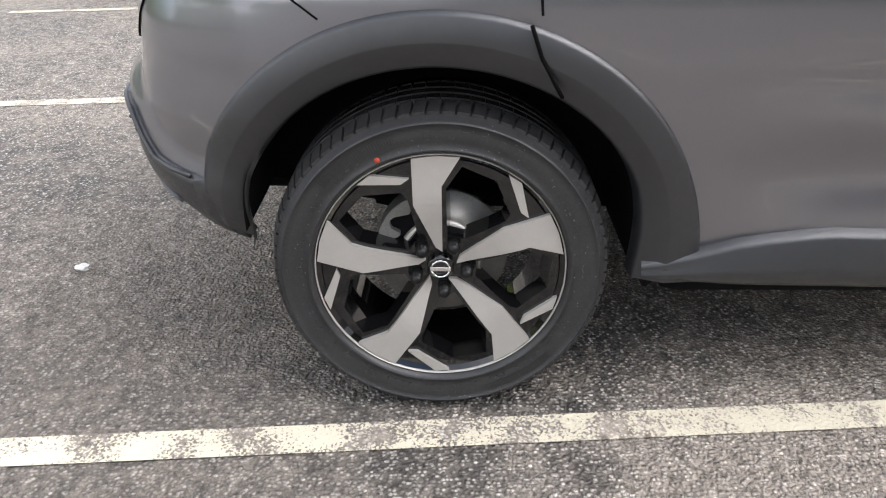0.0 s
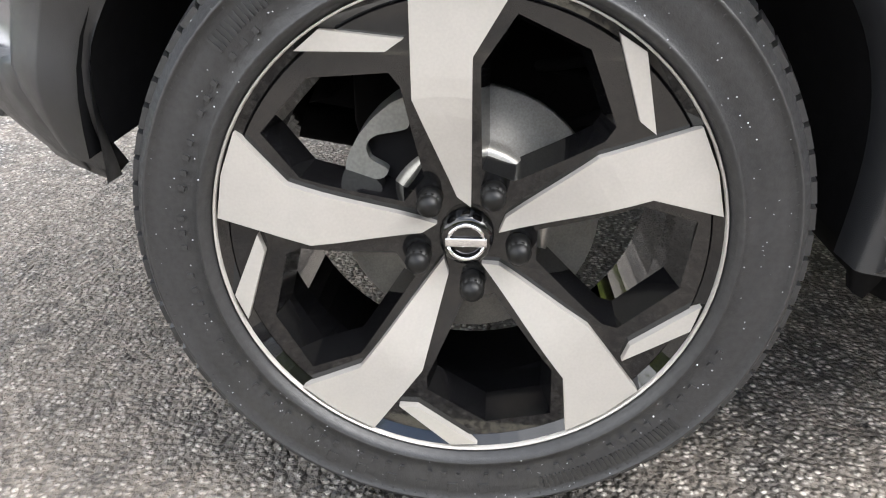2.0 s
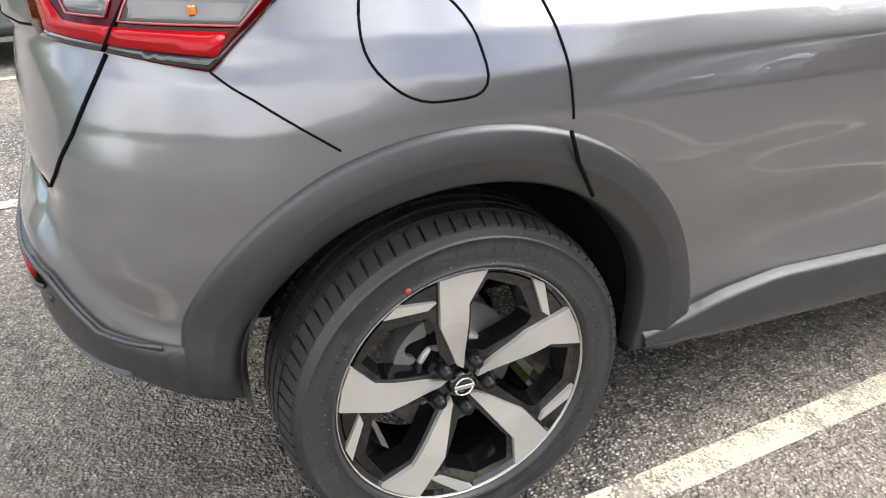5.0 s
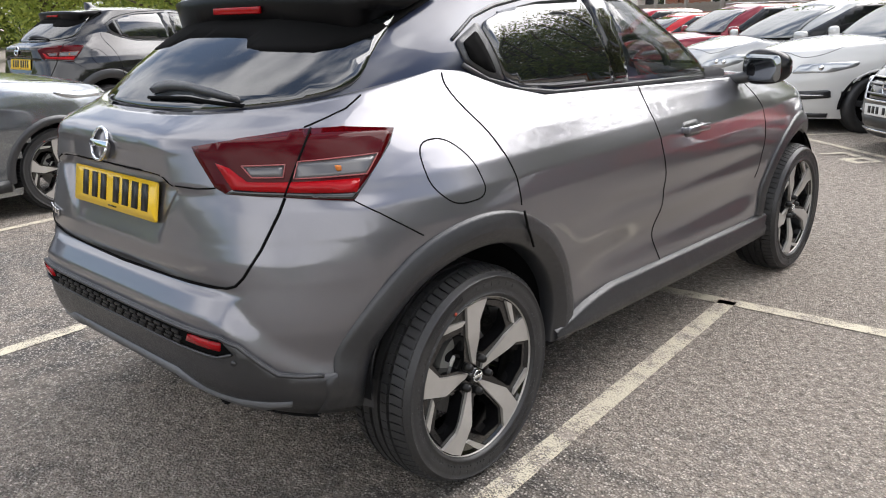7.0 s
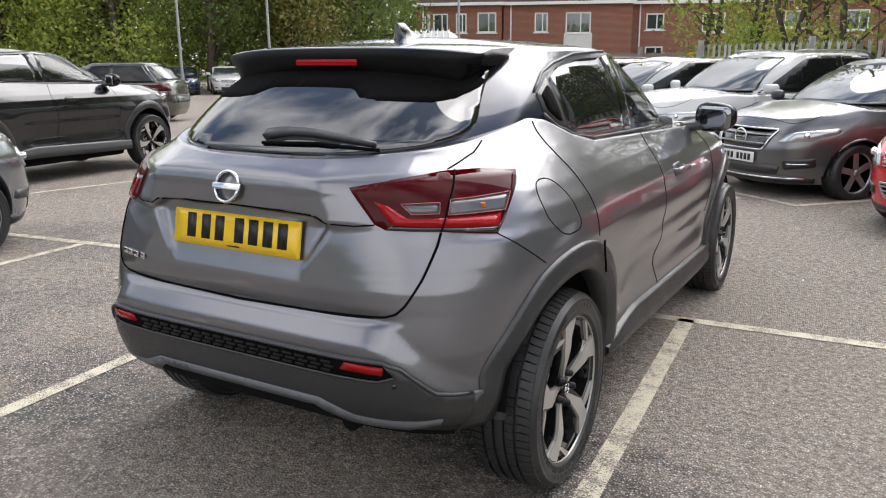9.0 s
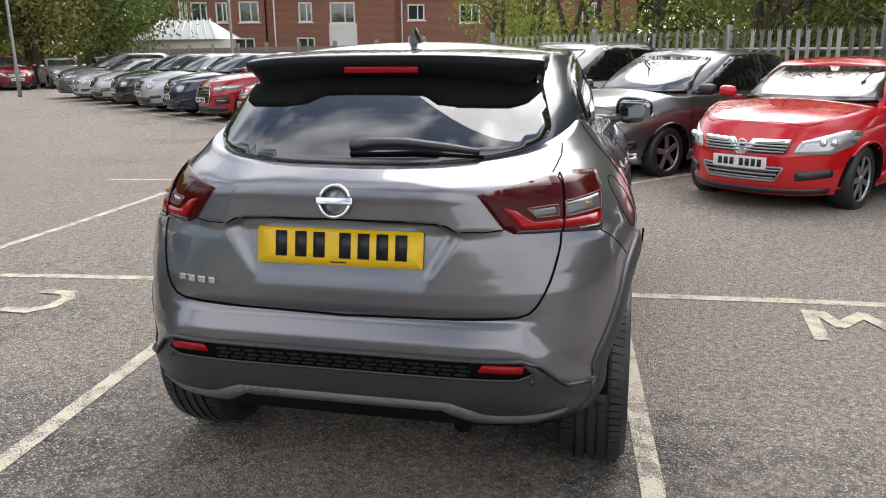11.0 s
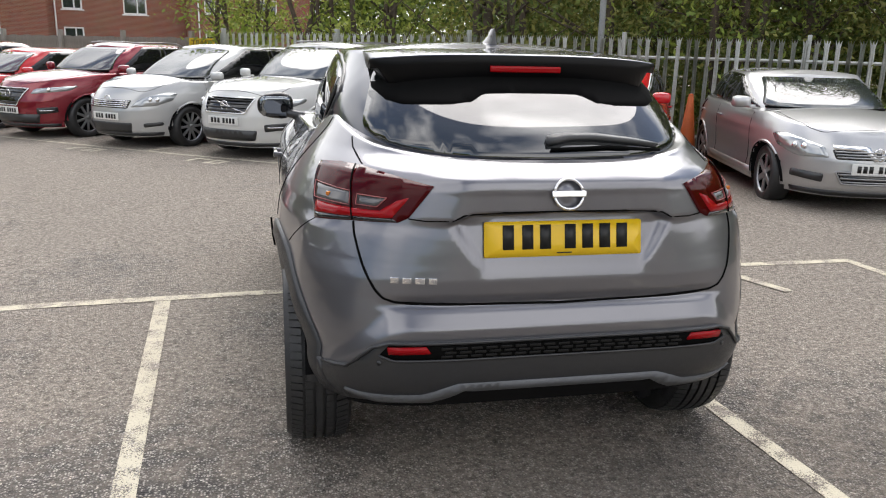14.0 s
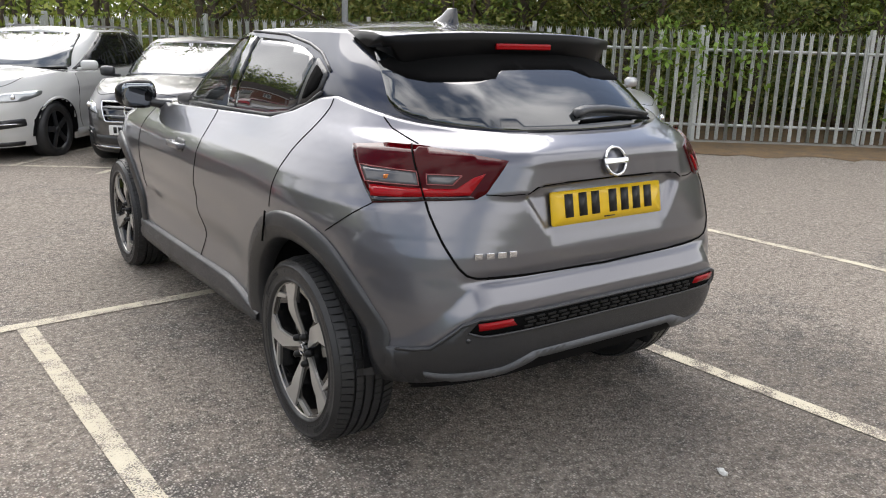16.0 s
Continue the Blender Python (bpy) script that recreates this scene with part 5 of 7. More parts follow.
part("blade", bm, M_GAP, wiper)
# emblem
c = BODY.end(0, 1.071, True, 0.0)
bm = bmesh.new()
for s in (1, -1):
    b_tube(bm, [(0.047 * math.cos(t), 0, s * 0.047 * math.sin(t)) for t in [0.16 + 0.2822 * k for k in range(11)]], 0.0052, 8)
b_box(bm, 0, -0.002, 0, 0.112, 0.009, 0.020, bevel=0.003)
emblem = part("badge", bm, M_CHROME, CROSSOVER, "round chrome emblem with a cross bar")
emblem.matrix_basis = pose(0, c.y - 0.010, 1.071, -16)
bm = bmesh.new()
b_cyl(bm, 0.045, 0.045, 0.02, pose(0, 0.012, 0, 90), 28)
part("badge_plate", bm, M_GUN, emblem)
# model script as plain bars
for k, (x, w) in enumerate(((-0.535, 0.026), (-0.498, 0.028), (-0.459, 0.030), (-0.420, 0.026))):
    q = BODY.end(x, 0.803, True, 0.004)
    bm = bmesh.new()
    b_box(bm, 0, 0, 0, w, 0.005, 0.020, pose(*q, 0, 0, -math.degrees(0.22)), 0.0015)
    part("script_bar", bm, M_CHROME, CROSSOVER, "chrome lettering bar")
# number plate
plate_m = Matrix.Translation((0.0, -0.656, 0.927)) @ pose(0, 0, 0, -11, 0, 0)
bm = bmesh.new()
plate2d(bm, rounded([(-0.26, -0.0555), (0.26, -0.0555), (0.26, 0.0555), (-0.26, 0.0555)], 0.008), lambda x, z, d: plate_m @ Vector((x, d, z)), 0.006, 0.06)
bmesh.ops.recalc_face_normals(bm, faces=bm.faces[:])
plate = part("number_plate", bm, M_YELLOW, CROSSOVER, "yellow rear number plate")
for x in (-0.171, -0.108, -0.050, 0.008, 0.066, 0.124, 0.182):
    bm = box(0.036, 0.002, 0.077, 0.0, plate_m @ Matrix.Translation((x + (0.012 if x > 0 else -0.012), -0.001, 0.006)))
    part("plate_character", bm, M_INK, plate)
bm = box(0.05, 0.0015, 0.004, 0.0, plate_m @ Matrix.Translation((0.0, -0.001, -0.045)))
part("plate_footer", bm, M_INK, plate)
# inside
bm = bmesh.new()
b_box(bm, 0, 0.85, 1.115, 1.20, 2.2, 0.05, bevel=0.02)
part("cabin_floor", bm, M_FABRIC, CROSSOVER)
for x in (-0.36, 0.36):
    for y, z, w in ((1.22, 1.02, 0.50), (0.42, 1.02, 0.46)):
        bm = bmesh.new()
        b_box(bm, x, y, z, w, 0.14, 0.42, bevel=0.05)
        b_box(bm, x, y - 0.02, z + 0.30, 0.25, 0.10, 0.16, bevel=0.04)
        part("seat", bm, M_FABRIC, CROSSOVER)
bm = bmesh.new()
b_box(bm, 0, 2.0, 1.05, 1.25, 0.35, 0.12, bevel=0.04)
part("dashboard", bm, M_FABRIC, CROSSOVER)
bm = bmesh.new()
b_tube(bm, [(0.36 + 0.18 * math.cos(2 * math.pi * k / 24), 1.72 + 0.03 * math.sin(2 * math.pi * k / 24), 1.10 + 0.17 * math.sin(2 * math.pi * k / 24)) for k in range(25)], 0.016, 6, True)
part("steering_wheel", bm, M_FABRIC, CROSSOVER)

# ---------------- other parked cars ----------------
M_SCREEN = glass_material("windscreen", (0.02, 0.03, 0.032), 0.22, 2.1)
PAINTS = {
    "silver": paint("silver paint", (0.52, 0.52, 0.525), rough=0.36),
    "white": paint("white paint", (0.60, 0.60, 0.585), flake=0.05, metal=0.0),
    "pearl": paint("pearl silver-white paint", (0.49, 0.495, 0.49), flake=0.15, metal=0.25),
    "red": paint("bright red paint", (0.56, 0.003, 0.010), flake=0.1, metal=0.0),
    "crimson": paint("deep crimson paint", (0.34, 0.004, 0.016), flake=0.1, metal=0.1),
    "red2": paint("solid red paint", (0.50, 0.008, 0.010), flake=0.05, metal=0.0),
    "maroon": paint("maroon metallic paint", (0.22, 0.012, 0.024), metal=0.35),
    "black": paint("black paint", (0.010, 0.010, 0.011), metal=0.1),
    "grey": paint("mid grey metallic paint", (0.20, 0.215, 0.23)),
    "dgrey": paint("dark grey metallic paint", (0.15, 0.148, 0.15), rough=0.28),
    "navy": paint("dark blue paint", (0.012, 0.022, 0.05), metal=0.3),
    "blue": paint("blue paint", (0.03, 0.10, 0.30), metal=0.3),
    "green": paint("grey-green metallic paint", (0.12, 0.125, 0.105)),
}


def simple_wheel(parent, r, width, spokes, mat, rim_part="wheel"):
    """A plain alloy wheel with tyre for the cars further off; x points outwards."""
    bm = bmesh.new()
    rr = r * 0.69
    b_lathe(bm, [(rr, -0.004), (rr * 0.95, -0.02), (rr * 0.92, -0.10), (0.02, -0.11)], 28)
    bmesh.ops.recalc_face_normals(bm, faces=bm.faces[:])
    for f in bm.faces:
        if f.calc_center_median().x < -0.05:
            f.material_index = 1
    wheel = part(rim_part, bm, [mat, M_DARK], parent, "alloy wheel", smooth_shade=False)
    spoke = box(0.02, 0.22 / spokes ** 0.75, rr * 0.86, 0.004)
    bmesh.ops.translate(spoke, verts=spoke.verts[:], vec=(-0.022, 0, rr * 0.52))
    first = part("spoke", spoke, mat, wheel)
    for k in range(1, spokes):
        ob = new("spoke", first.data)
        ob.parent = wheel
        ob.rotation_euler = (2 * math.pi * k / spokes, 0, 0)
    bm = bmesh.new()
    b_cyl(bm, rr * 0.2, rr * 0.16, 0.05, Matrix.Translation((-0.03, 0, 0)) @ pose(0, 0, 0, 0, 90), 14)
    part("hub_cap", bm, mat, wheel)
    bm = bmesh.new()
    b_lathe(bm, [(rr * 0.98, -0.02), (rr * 1.02, 0.002), (r * 0.86, 0.010), (r * 0.95, 0.0), (r, -0.03), (r, -width + 0.03), (r * 0.94, -width), (rr, -width)], 36)
    bmesh.ops.recalc_face_normals(bm, faces=bm.faces[:])
    part("tyre", bm, M_RUBBER, wheel, "black tyre")
    return wheel


STYLES = {
    # length, width, height, wheelbase, bonnet height, belt height, screen foot and top from the front, rear glass foot and top from the back, tyre radius
    "hatch": (4.25, 1.75, 1.41, 2.61, 0.98, 0.96, 1.12, 2.02, 0.14, 0.62, 0.315),
    "compact": (4.37, 1.78, 1.51, 2.70, 1.00, 0.97, 1.02, 2.02, 0.14, 0.52, 0.318),
    "small": (3.97, 1.68, 1.45, 2.46, 0.96, 0.96, 1.02, 1.85, 0.12, 0.55, 0.305),
    "mpv": (4.45, 1.78, 1.57, 2.75, 1.04, 1.00, 0.98, 2.12, 0.14, 0.48, 0.325),
    "suv": (4.64, 1.89, 1.63, 2.77, 1.08, 1.05, 1.25, 2.22, 0.14, 0.62, 0.355),
    "crossover": (4.20, 1.78, 1.57, 2.55, 1.05, 1.05, 1.18, 1.98, 0.20, 0.70, 0.34),
}


def parked_car(style, colour, label, at, front, rims=10, rim_mat=None, black_clad=False, privacy=False, rails=False, name="car", roof_mat=None, bright_wheel=False, group="parked cars"):
    """A parked car built of body, glass, wheels and lamps; at is the pose of the middle of its wheelbase, y pointing forwards."""
    L, W, H, WB, ZH, ZB, SF, ST, RF, RT, R = STYLES[style]
    hw, yf, yr = W / 2, WB / 2 + (L - WB) * 0.53, -WB / 2 - (L - WB) * 0.47
    pm = PAINTS[colour]
    car = thing(name, label, "car", None, group)
    pw = [(0.18, 0.93), (0.32, 0.965), (0.5, 0.985), (0.68, 1.0), (0.82, 0.99), (0.92, 0.965), (1.0, 0.925), (1.1, 0.87)]
    pf = [(0.18, -0.10), (0.30, -0.03), (0.45, 0.0), (0.60, -0.01), (0.72, -0.05), (0.85, -0.16), (1.0, -0.34), (1.1, -0.5)]
    pr = [(0.18, 0.14), (0.35, 0.03), (0.5, 0.0), (0.7, 0.02), (0.9, 0.07), (1.1, 0.14)]

    line = np.array(curve2d([(yr, ZB + 0.03), (-WB * 0.3, ZB + 0.015), (yf - SF - 0.25, ZB), (yf - SF + 0.10, ZH - 0.01), (yf - 0.72, ZH - 0.055), (yf - 0.40, ZH - 0.115), (yf - 0.16, ZH - 0.20), (yf - 0.05, ZH - 0.27), (yf, ZH - 0.33)], 8))
    plans = {}

    def top(y):
        return float(np.interp(y, line[:, 0], line[:, 1]))

    def plan(z):
        k = round(z / ZB, 3)
        if k not in plans:
            p = np.array(half_outline(hw * table(pw, k), yr + table(pr, k), yf + table(pf, k), 0.6, 4.6, 5.4, 2.7, 3.0, 90, 110))
            d = np.concatenate([[0], np.cumsum(np.hypot(*np.diff(p, axis=0).T))])
            c = np.linspace(0, d[-1], 64)
            plans[k] = list(zip(np.interp(c, d, p[:, 0]).tolist(), np.interp(c, d, p[:, 1]).tolist()))
        return plans[k]

    rows = []
    for v in [i / 30 for i in range(31)]:
        z0 = lerp(0.20, ZB, v)
        r = []
        for i, (x, y) in enumerate(plan(z0)):
            zz = lerp(0.20, top(y), v)
            px, py = plan(min(zz, z0))[i]
            mid = smooth(-WB / 2 + 0.25, -WB / 2 + 0.5, y) * (1 - smooth(WB / 2 - 0.5, WB / 2 - 0.25, y))
            r.append((px - 0.020 * mid * bump1(0.46, 0.10, zz) - 0.008 * mid * ramp(ZB - 0.20, ZB - 0.23, zz) * ramp(0.5, 0.6, zz), py, zz))
        rows.append(r)
    last = rows[-1]
    for t in (0.03, 0.07, 0.12, 0.18, 0.26, 0.36, 0.48, 0.62, 0.8, 1.0):
        rows.append([(x * (1 - t), y, z + 0.060 * smooth(0.03, 0.7, yf - y) * (1 - (1 - t) ** 2)) for x, y, z in last])
    bm = bmesh.new()
    b_grid(bm, mirror_rows(rows))
    bmesh.ops.remove_doubles(bm, verts=bm.verts[:], dist=0.0006)
    bmesh.ops.recalc_face_normals(bm, faces=bm.faces[:])
    shell = Shell(bm)
    bmesh.ops.delete(bm, geom=[f for f in bm.faces if abs(f.calc_center_median().x) > hw * 0.55 and
                               min(math.hypot(f.calc_center_median().y - s * WB / 2, f.calc_center_median().z - R) for s in (1, -1)) < R * 1.10], context="FACES")
    part("body", bm, pm, car)
    # cabin
    bm = bmesh.new()
    b_grid(bm, mirror_rows(house_rows(hw * 0.905, hw * 0.735, yr + RF, yr + RT, yf - SF, yf - ST, lambda y: top(min(y, yf - SF)) - 0.01, H - 0.045, -0.1, 3.6, 0.045, 1.35)))
    bmesh.ops.remove_doubles(bm, verts=bm.verts[:], dist=0.0006)
    bmesh.ops.recalc_face_normals(bm, faces=bm.faces[:])
    house = Shell(bm)
    part("roof", bm, roof_mat or pm, car)
    zt = H - 0.085
    zw = ZB + 0.045
    part("windscreen", on_sheet(house, rounded([(-hw * 0.79, zw), (hw * 0.79, zw), (hw * 0.655, zt - 0.012), (-hw * 0.655, zt - 0.012)], 0.05), "y", 1, 0.012, 0.014, 0.06), M_SCREEN, car, "windscreen reflecting sky and leaves")
    part("rear_window", on_end(house, rounded([(-hw * 0.70, zw + 0.03), (hw * 0.70, zw + 0.03), (hw * 0.60, zt - 0.02), (-hw * 0.60, zt - 0.02)], 0.05), True, 0.006, 0.008, 0.12), M_PRIVACY, car)
    yb = lerp(yf - ST, yr + RT, 0.45)
    for sgn in (1, -1):
        part("side_window", on_sheet(house, rounded([(yb + 0.06, zw), (yf - SF - 0.48, zw), (yf - ST - 0.30, zt - 0.01), (yb + 0.04, zt)], 0.03), "x", sgn, 0.017, 0.008, 0.06), M_SIDEGLASS, car)
        part("window_surround", on_side(house, rounded([(yr + RF + 0.30, zw - 0.022), (yf - SF - 0.40, zw - 0.022), (yf - ST - 0.25, zt + 0.002), (yb, zt + 0.018), (yr + RT + 0.16, zt - 0.01)], 0.03), sgn, 0.012, 0.012, 0.05), M_GLOSSBLACK, car)
        part("side_window", on_sheet(house, rounded([(yr + RF + 0.40, zw), (yb - 0.04, zw), (yb - 0.04, zt), (yr + RT + 0.22, zt - 0.03)], 0.03), "x", sgn, 0.017, 0.008, 0.06), M_SIDEGLASS, car)
        # arches and liners
        for s in (1, -1):
            bm = bmesh.new()
            rows = []
            for i in range(25):
                a = radians(-6 + 192 * i / 24)
                cy, cz = s * WB / 2 + R * 1.10 * math.cos(a), R + R * 1.10 * math.sin(a)
                x = shell.side(cy, max(cz, 0.24), sgn).x
                wide = 1.27 if black_clad else 1.17
                oy, oz = s * WB / 2 + R * wide * math.cos(a), R + R * wide * math.sin(a)
                ox = shell.side(oy, max(oz, 0.24), sgn).x
                rows.append([(ox + sgn * 0.002, oy, oz), (ox + sgn * 0.014, lerp(oy, cy, 0.2), lerp(oz, cz, 0.2)), (x + sgn * 0.016, cy, cz), (sgn * (hw - 0.32), cy, cz)])
            b_grid(bm, rows)
            for f in bm.faces:
                if abs(f.calc_center_median().x) < hw - 0.08:
                    f.material_index = 1
            part("wheel_arch", bm, [M_PLASTIC if black_clad else pm, M_DARK], car)
        part("sill", on_side(shell, [(-WB / 2 + R * 1.2, 0.24), (WB / 2 - R * 1.2, 0.24), (WB / 2 - R * 1.2, 0.33), (-WB / 2 + R * 1.2, 0.33)], sgn, 0.012, 0.02, 0.2), M_PLASTIC if black_clad else pm, car)
        bm = bmesh.new()
        b_tube(bm, [shell.side(y, z, sgn, 0.0) for y, z in polyline([(yb + 0.02, ZB - 0.02), (yb + 0.06, 0.60), (yb + 0.02, 0.34)], 0.08)], 0.004, 4)
        part("door_gap", bm, M_GAP, car)
        bm = bmesh.new()
        b_tube(bm, [shell.side(y, z, sgn, 0.0) for y, z in polyline([(yf - SF - 0.25, ZB - 0.02), (yf - SF - 0.2, 0.60), (yf - SF - 0.28, 0.34)], 0.08)], 0.004, 4)
        part("door_gap", bm, M_GAP, car)
        for hy in (yb + 0.20, yb - 0.72):
            q = shell.side(hy, ZB - 0.14, sgn)
            bm = bmesh.new()
            b_box(bm, q.x + sgn * 0.02, hy, ZB - 0.14, 0.03, 0.18, 0.028, bevel=0.01)
            part("door_handle", bm, pm, car)
        bm = bmesh.new()
        bmesh.ops.create_uvsphere(bm, u_segments=14, v_segments=10, radius=0.5)
        for v in bm.verts:
            q = v.co
            q.x, q.z = (abs(q.x * 2) ** 0.55) * math.copysign(0.5, q.x), (abs(q.z * 2) ** 0.6) * math.copysign(0.5, q.z)
            if q.y < 0:
                q.y *= 0.5
            v.co = Vector((sgn * (hw + 0.065) + q.x * 0.21, yf - SF - 0.40 + q.y * 0.17 - sgn * q.x * 0.04, ZB + 0.085 + q.z * 0.135))
        b_box(bm, sgn * (hw - 0.05), yf - SF - 0.39, ZB + 0.035, 0.10, 0.05, 0.035, bevel=0.01)
        mir = part("door_mirror", bm, M_PLASTIC if colour in ("black", "dgrey") else pm, car)
        for y in (WB / 2, -WB / 2):
            if bright_wheel:
                w2 = copy_thing(wheel_one, pose(sgn * (hw - 0.05), y, R, 0, 0, 0 if sgn > 0 else 180))
                w2.scale = (R / 0.343,) * 3
                w2.parent = car
            else:
                w2 = simple_wheel(car, R, 0.215, rims, rim_mat or M_ALLOY)
                w2.matrix_world = pose(sgn * (hw - 0.065), y, R, random.uniform(0, 60), 0, 0 if sgn > 0 else 180)
    bm = bmesh.new()
    shut = [(-hw * 0.80, yf - SF + 0.12), (-hw * 0.74, yf - 0.62), (-hw * 0.60, yf - 0.34), (-hw * 0.36, yf - 0.24)]
    shut = curve2d(shut + [(-x, y) for x, y in shut[::-1]], 6)
    b_tube(bm, [shell.top(x, y, -0.001) for x, y in shut], 0.004, 4)
    part("bonnet_gap", bm, M_GAP, car)
    bm = bmesh.new()
    b_tube(bm, [house.end(x, zw - 0.012, False, 0.010) for x in np.linspace(-hw * 0.76, hw * 0.76, 15)], 0.014, 6)
    part("scuttle", bm, M_GAP, car)
    part("bumper_lip", on_end(shell, [(-hw * 0.76, 0.215), (hw * 0.76, 0.215), (hw * 0.78, 0.265), (-hw * 0.78, 0.265)], False, 0.008, 0.02, 0.08), M_PLASTIC, car, "black lower lip")
    # lamps, grille and plate at the front
    front(car, shell, hw, yf, ZH)
    # back lamps and plate
    for sgn in (1, -1):
        part("tail_light", on_end(shell, [(sgn * hw * 0.62, ZB - 0.18), (sgn * hw * 0.93, ZB - 0.20), (sgn * hw * 0.90, ZB - 0.02), (sgn * hw * 0.66, ZB - 0.02)], True, 0.012, 0.02, 0.1), M_RED, car)
    bm = bmesh.new()
    b_box(bm, 0, 0, 0.36, W * 0.60, L * 0.68, 0.24, bevel=0.05)
    part("underbody", bm, M_DARK, car)
    if rails:
        for sgn in (1, -1):
            bm = bmesh.new()
            b_tube(bm, [house.top(sgn * hw * 0.62, y, 0.035) for y in np.linspace(yr + RT + 0.15, yf - ST - 0.2, 8)], 0.016, 6)
            part("roof_rail", bm, M_ALLOY, car)
    car.matrix_world = at
    return car


def plate_on(car, shell, z, off=0.012, colour=None):
    p = shell.end(0, z, False, off)
    bm = bmesh.new()
    b_box(bm, 0, p.y, z, 0.52, 0.012, 0.111, bevel=0.003)
    pl = part("number_plate", bm, colour or M_WHITEPLATE, car, "white front number plate")
    for k in range(7):
        bm = box(0.040, 0.003, 0.068)
        ob = part("plate_character", bm, M_INK, pl)
        ob.location = (-0.195 + 0.058 * k + (0.035 if k > 3 else 0), p.y + 0.0068, z)


def lamp_on(car, shell, poly, bulbs=1, off=0.008):
    for sgn in (1, -1):
        q = [(sgn * x, z) for x, z in poly]
        lamp = part("headlight", on_end(shell, rounded(q, 0.025), False, off, 0.02, 0.06), M_LAMP, car, "clear headlight")
        cx, cz = sum(p[0] for p in q) / len(q), sum(p[1] for p in q) / len(q)
        for k in range(bulbs):
            d = shell.end(cx + sgn * 0.06 * (k - (bulbs - 1) / 2), cz, False, off + 0.004)
            bm = bmesh.new()
            bmesh.ops.create_uvsphere(bm, u_segments=12, v_segments=8, radius=0.032, matrix=Matrix.Translation(d))
            part("bulb", bm, M_CHROME, lamp)


def grille_on(car, shell, poly, bars, mat=None, rim=None, off=0.006):
    g = part("grille", on_end(shell, rounded(poly, 0.02), False, off, 0.02, 0.08), M_GLOSSBLACK, car, "black grille")
    zs = [p[1] for p in poly]
    for k in range(bars):
        z = lerp(min(zs), max(zs), (k + 0.7) / (bars + 0.4))
        # width of the opening at this height
        xs = []
        for (ax, az), (bx, bz) in zip(poly, poly[1:] + poly[:1]):
            if (az > z) != (bz > z):
                xs.append(ax + (bx - ax) * (z - az) / (bz - az))
        if len(xs) > 1:
            bm = bmesh.new()
            b_tube(bm, [shell.end(x, z, False, off + 0.010) for x in np.linspace(min(xs) + 0.015, max(xs) - 0.015, 9)], 0.009, 6)
            part("grille_bar", bm, mat or M_CHROME, g)
    if rim:
        bm = bmesh.new()
        ring = dense(rounded(poly, 0.02), 0.06)
        b_tube(bm, [shell.end(x, z, False, off + 0.006) for x, z in ring + ring[:1]], 0.011, 6)
        part("grille_surround", bm, rim, g)
    return g


def emblem_on(car, shell, z, r=0.055):
    p = shell.end(0, z, False, 0.022)
    bm = bmesh.new()
    b_tube(bm, [(r * math.cos(2 * math.pi * k / 20), p.y, z + r * math.sin(2 * math.pi * k / 20)) for k in range(21)], 0.009, 6, True)
    b_box(bm, 0, p.y, z, r * 1.9, 0.01, 0.014, bevel=0.002)
    part("badge", bm, M_CHROME, car, "round chrome emblem")


def intake_on(car, shell, z0, z1, w, off=0.008, mat=None):
    part("lower_intake", on_end(shell, rounded([(-w, z1), (-w * 0.92, z0), (w * 0.92, z0), (w, z1)], 0.03), False, off, 0.02, 0.08), mat or M_PLASTIC, car, "black lower intake")


def fogs_on(car, shell, x0, x1, z0, z1, chrome=False):
    for sgn in (1, -1):
        f = part("fog_surround", on_end(shell, rounded([(sgn * x0, z0), (sgn * x1, z0 + 0.03), (sgn * x1, z1), (sgn * x0, z1 - 0.02)], 0.02), False, 0.008, 0.015, 0.06), M_PLASTIC, car)
        if chrome:
            bm = bmesh.new()
            b_tube(bm, [shell.end(sgn * x, (z0 + z1) / 2, False, 0.016) for x in np.linspace(x0 + 0.03, x1 - 0.03, 5)], 0.008, 6)
            part("fog_strip", bm, M_CHROME, f)


def face_v(car, s, hw, yf, zh):
    """Front with a slim chrome grille and a V bar."""
    lamp_on(car, s, [(hw * 0.50, 0.595), (hw * 0.78, 0.585), (hw * 0.90, 0.66), (hw * 0.92, 0.78), (hw * 0.84, 0.795), (hw * 0.55, 0.70)], 2)
    grille_on(car, s, [(-hw * 0.44, 0.585), (hw * 0.44, 0.585), (hw * 0.48, 0.675), (-hw * 0.48, 0.675)], 3, M_ALLOY)
    for q in (1, -1):
        bar = [(q * hw * x, z) for x, z in ((0.47, 0.712), (0.10, 0.705), (0.0, 0.600), (0.0, 0.570), (0.04, 0.575), (0.16, 0.672), (0.46, 0.678))]
        part("chrome_wing", on_end(s, bar, False, 0.016, 0.02, 0.05), M_CHROME, car, "chrome V bar across the grille")
    emblem_on(car, s, 0.665, 0.04)
    grille_on(car, s, [(-hw * 0.36, 0.345), (hw * 0.36, 0.345), (hw * 0.44, 0.465), (-hw * 0.44, 0.465)], 3, M_ALLOY, M_ALLOY)
    plate_on(car, s, 0.50, 0.018)
    fogs_on(car, s, hw * 0.54, hw * 0.80, 0.345, 0.45)


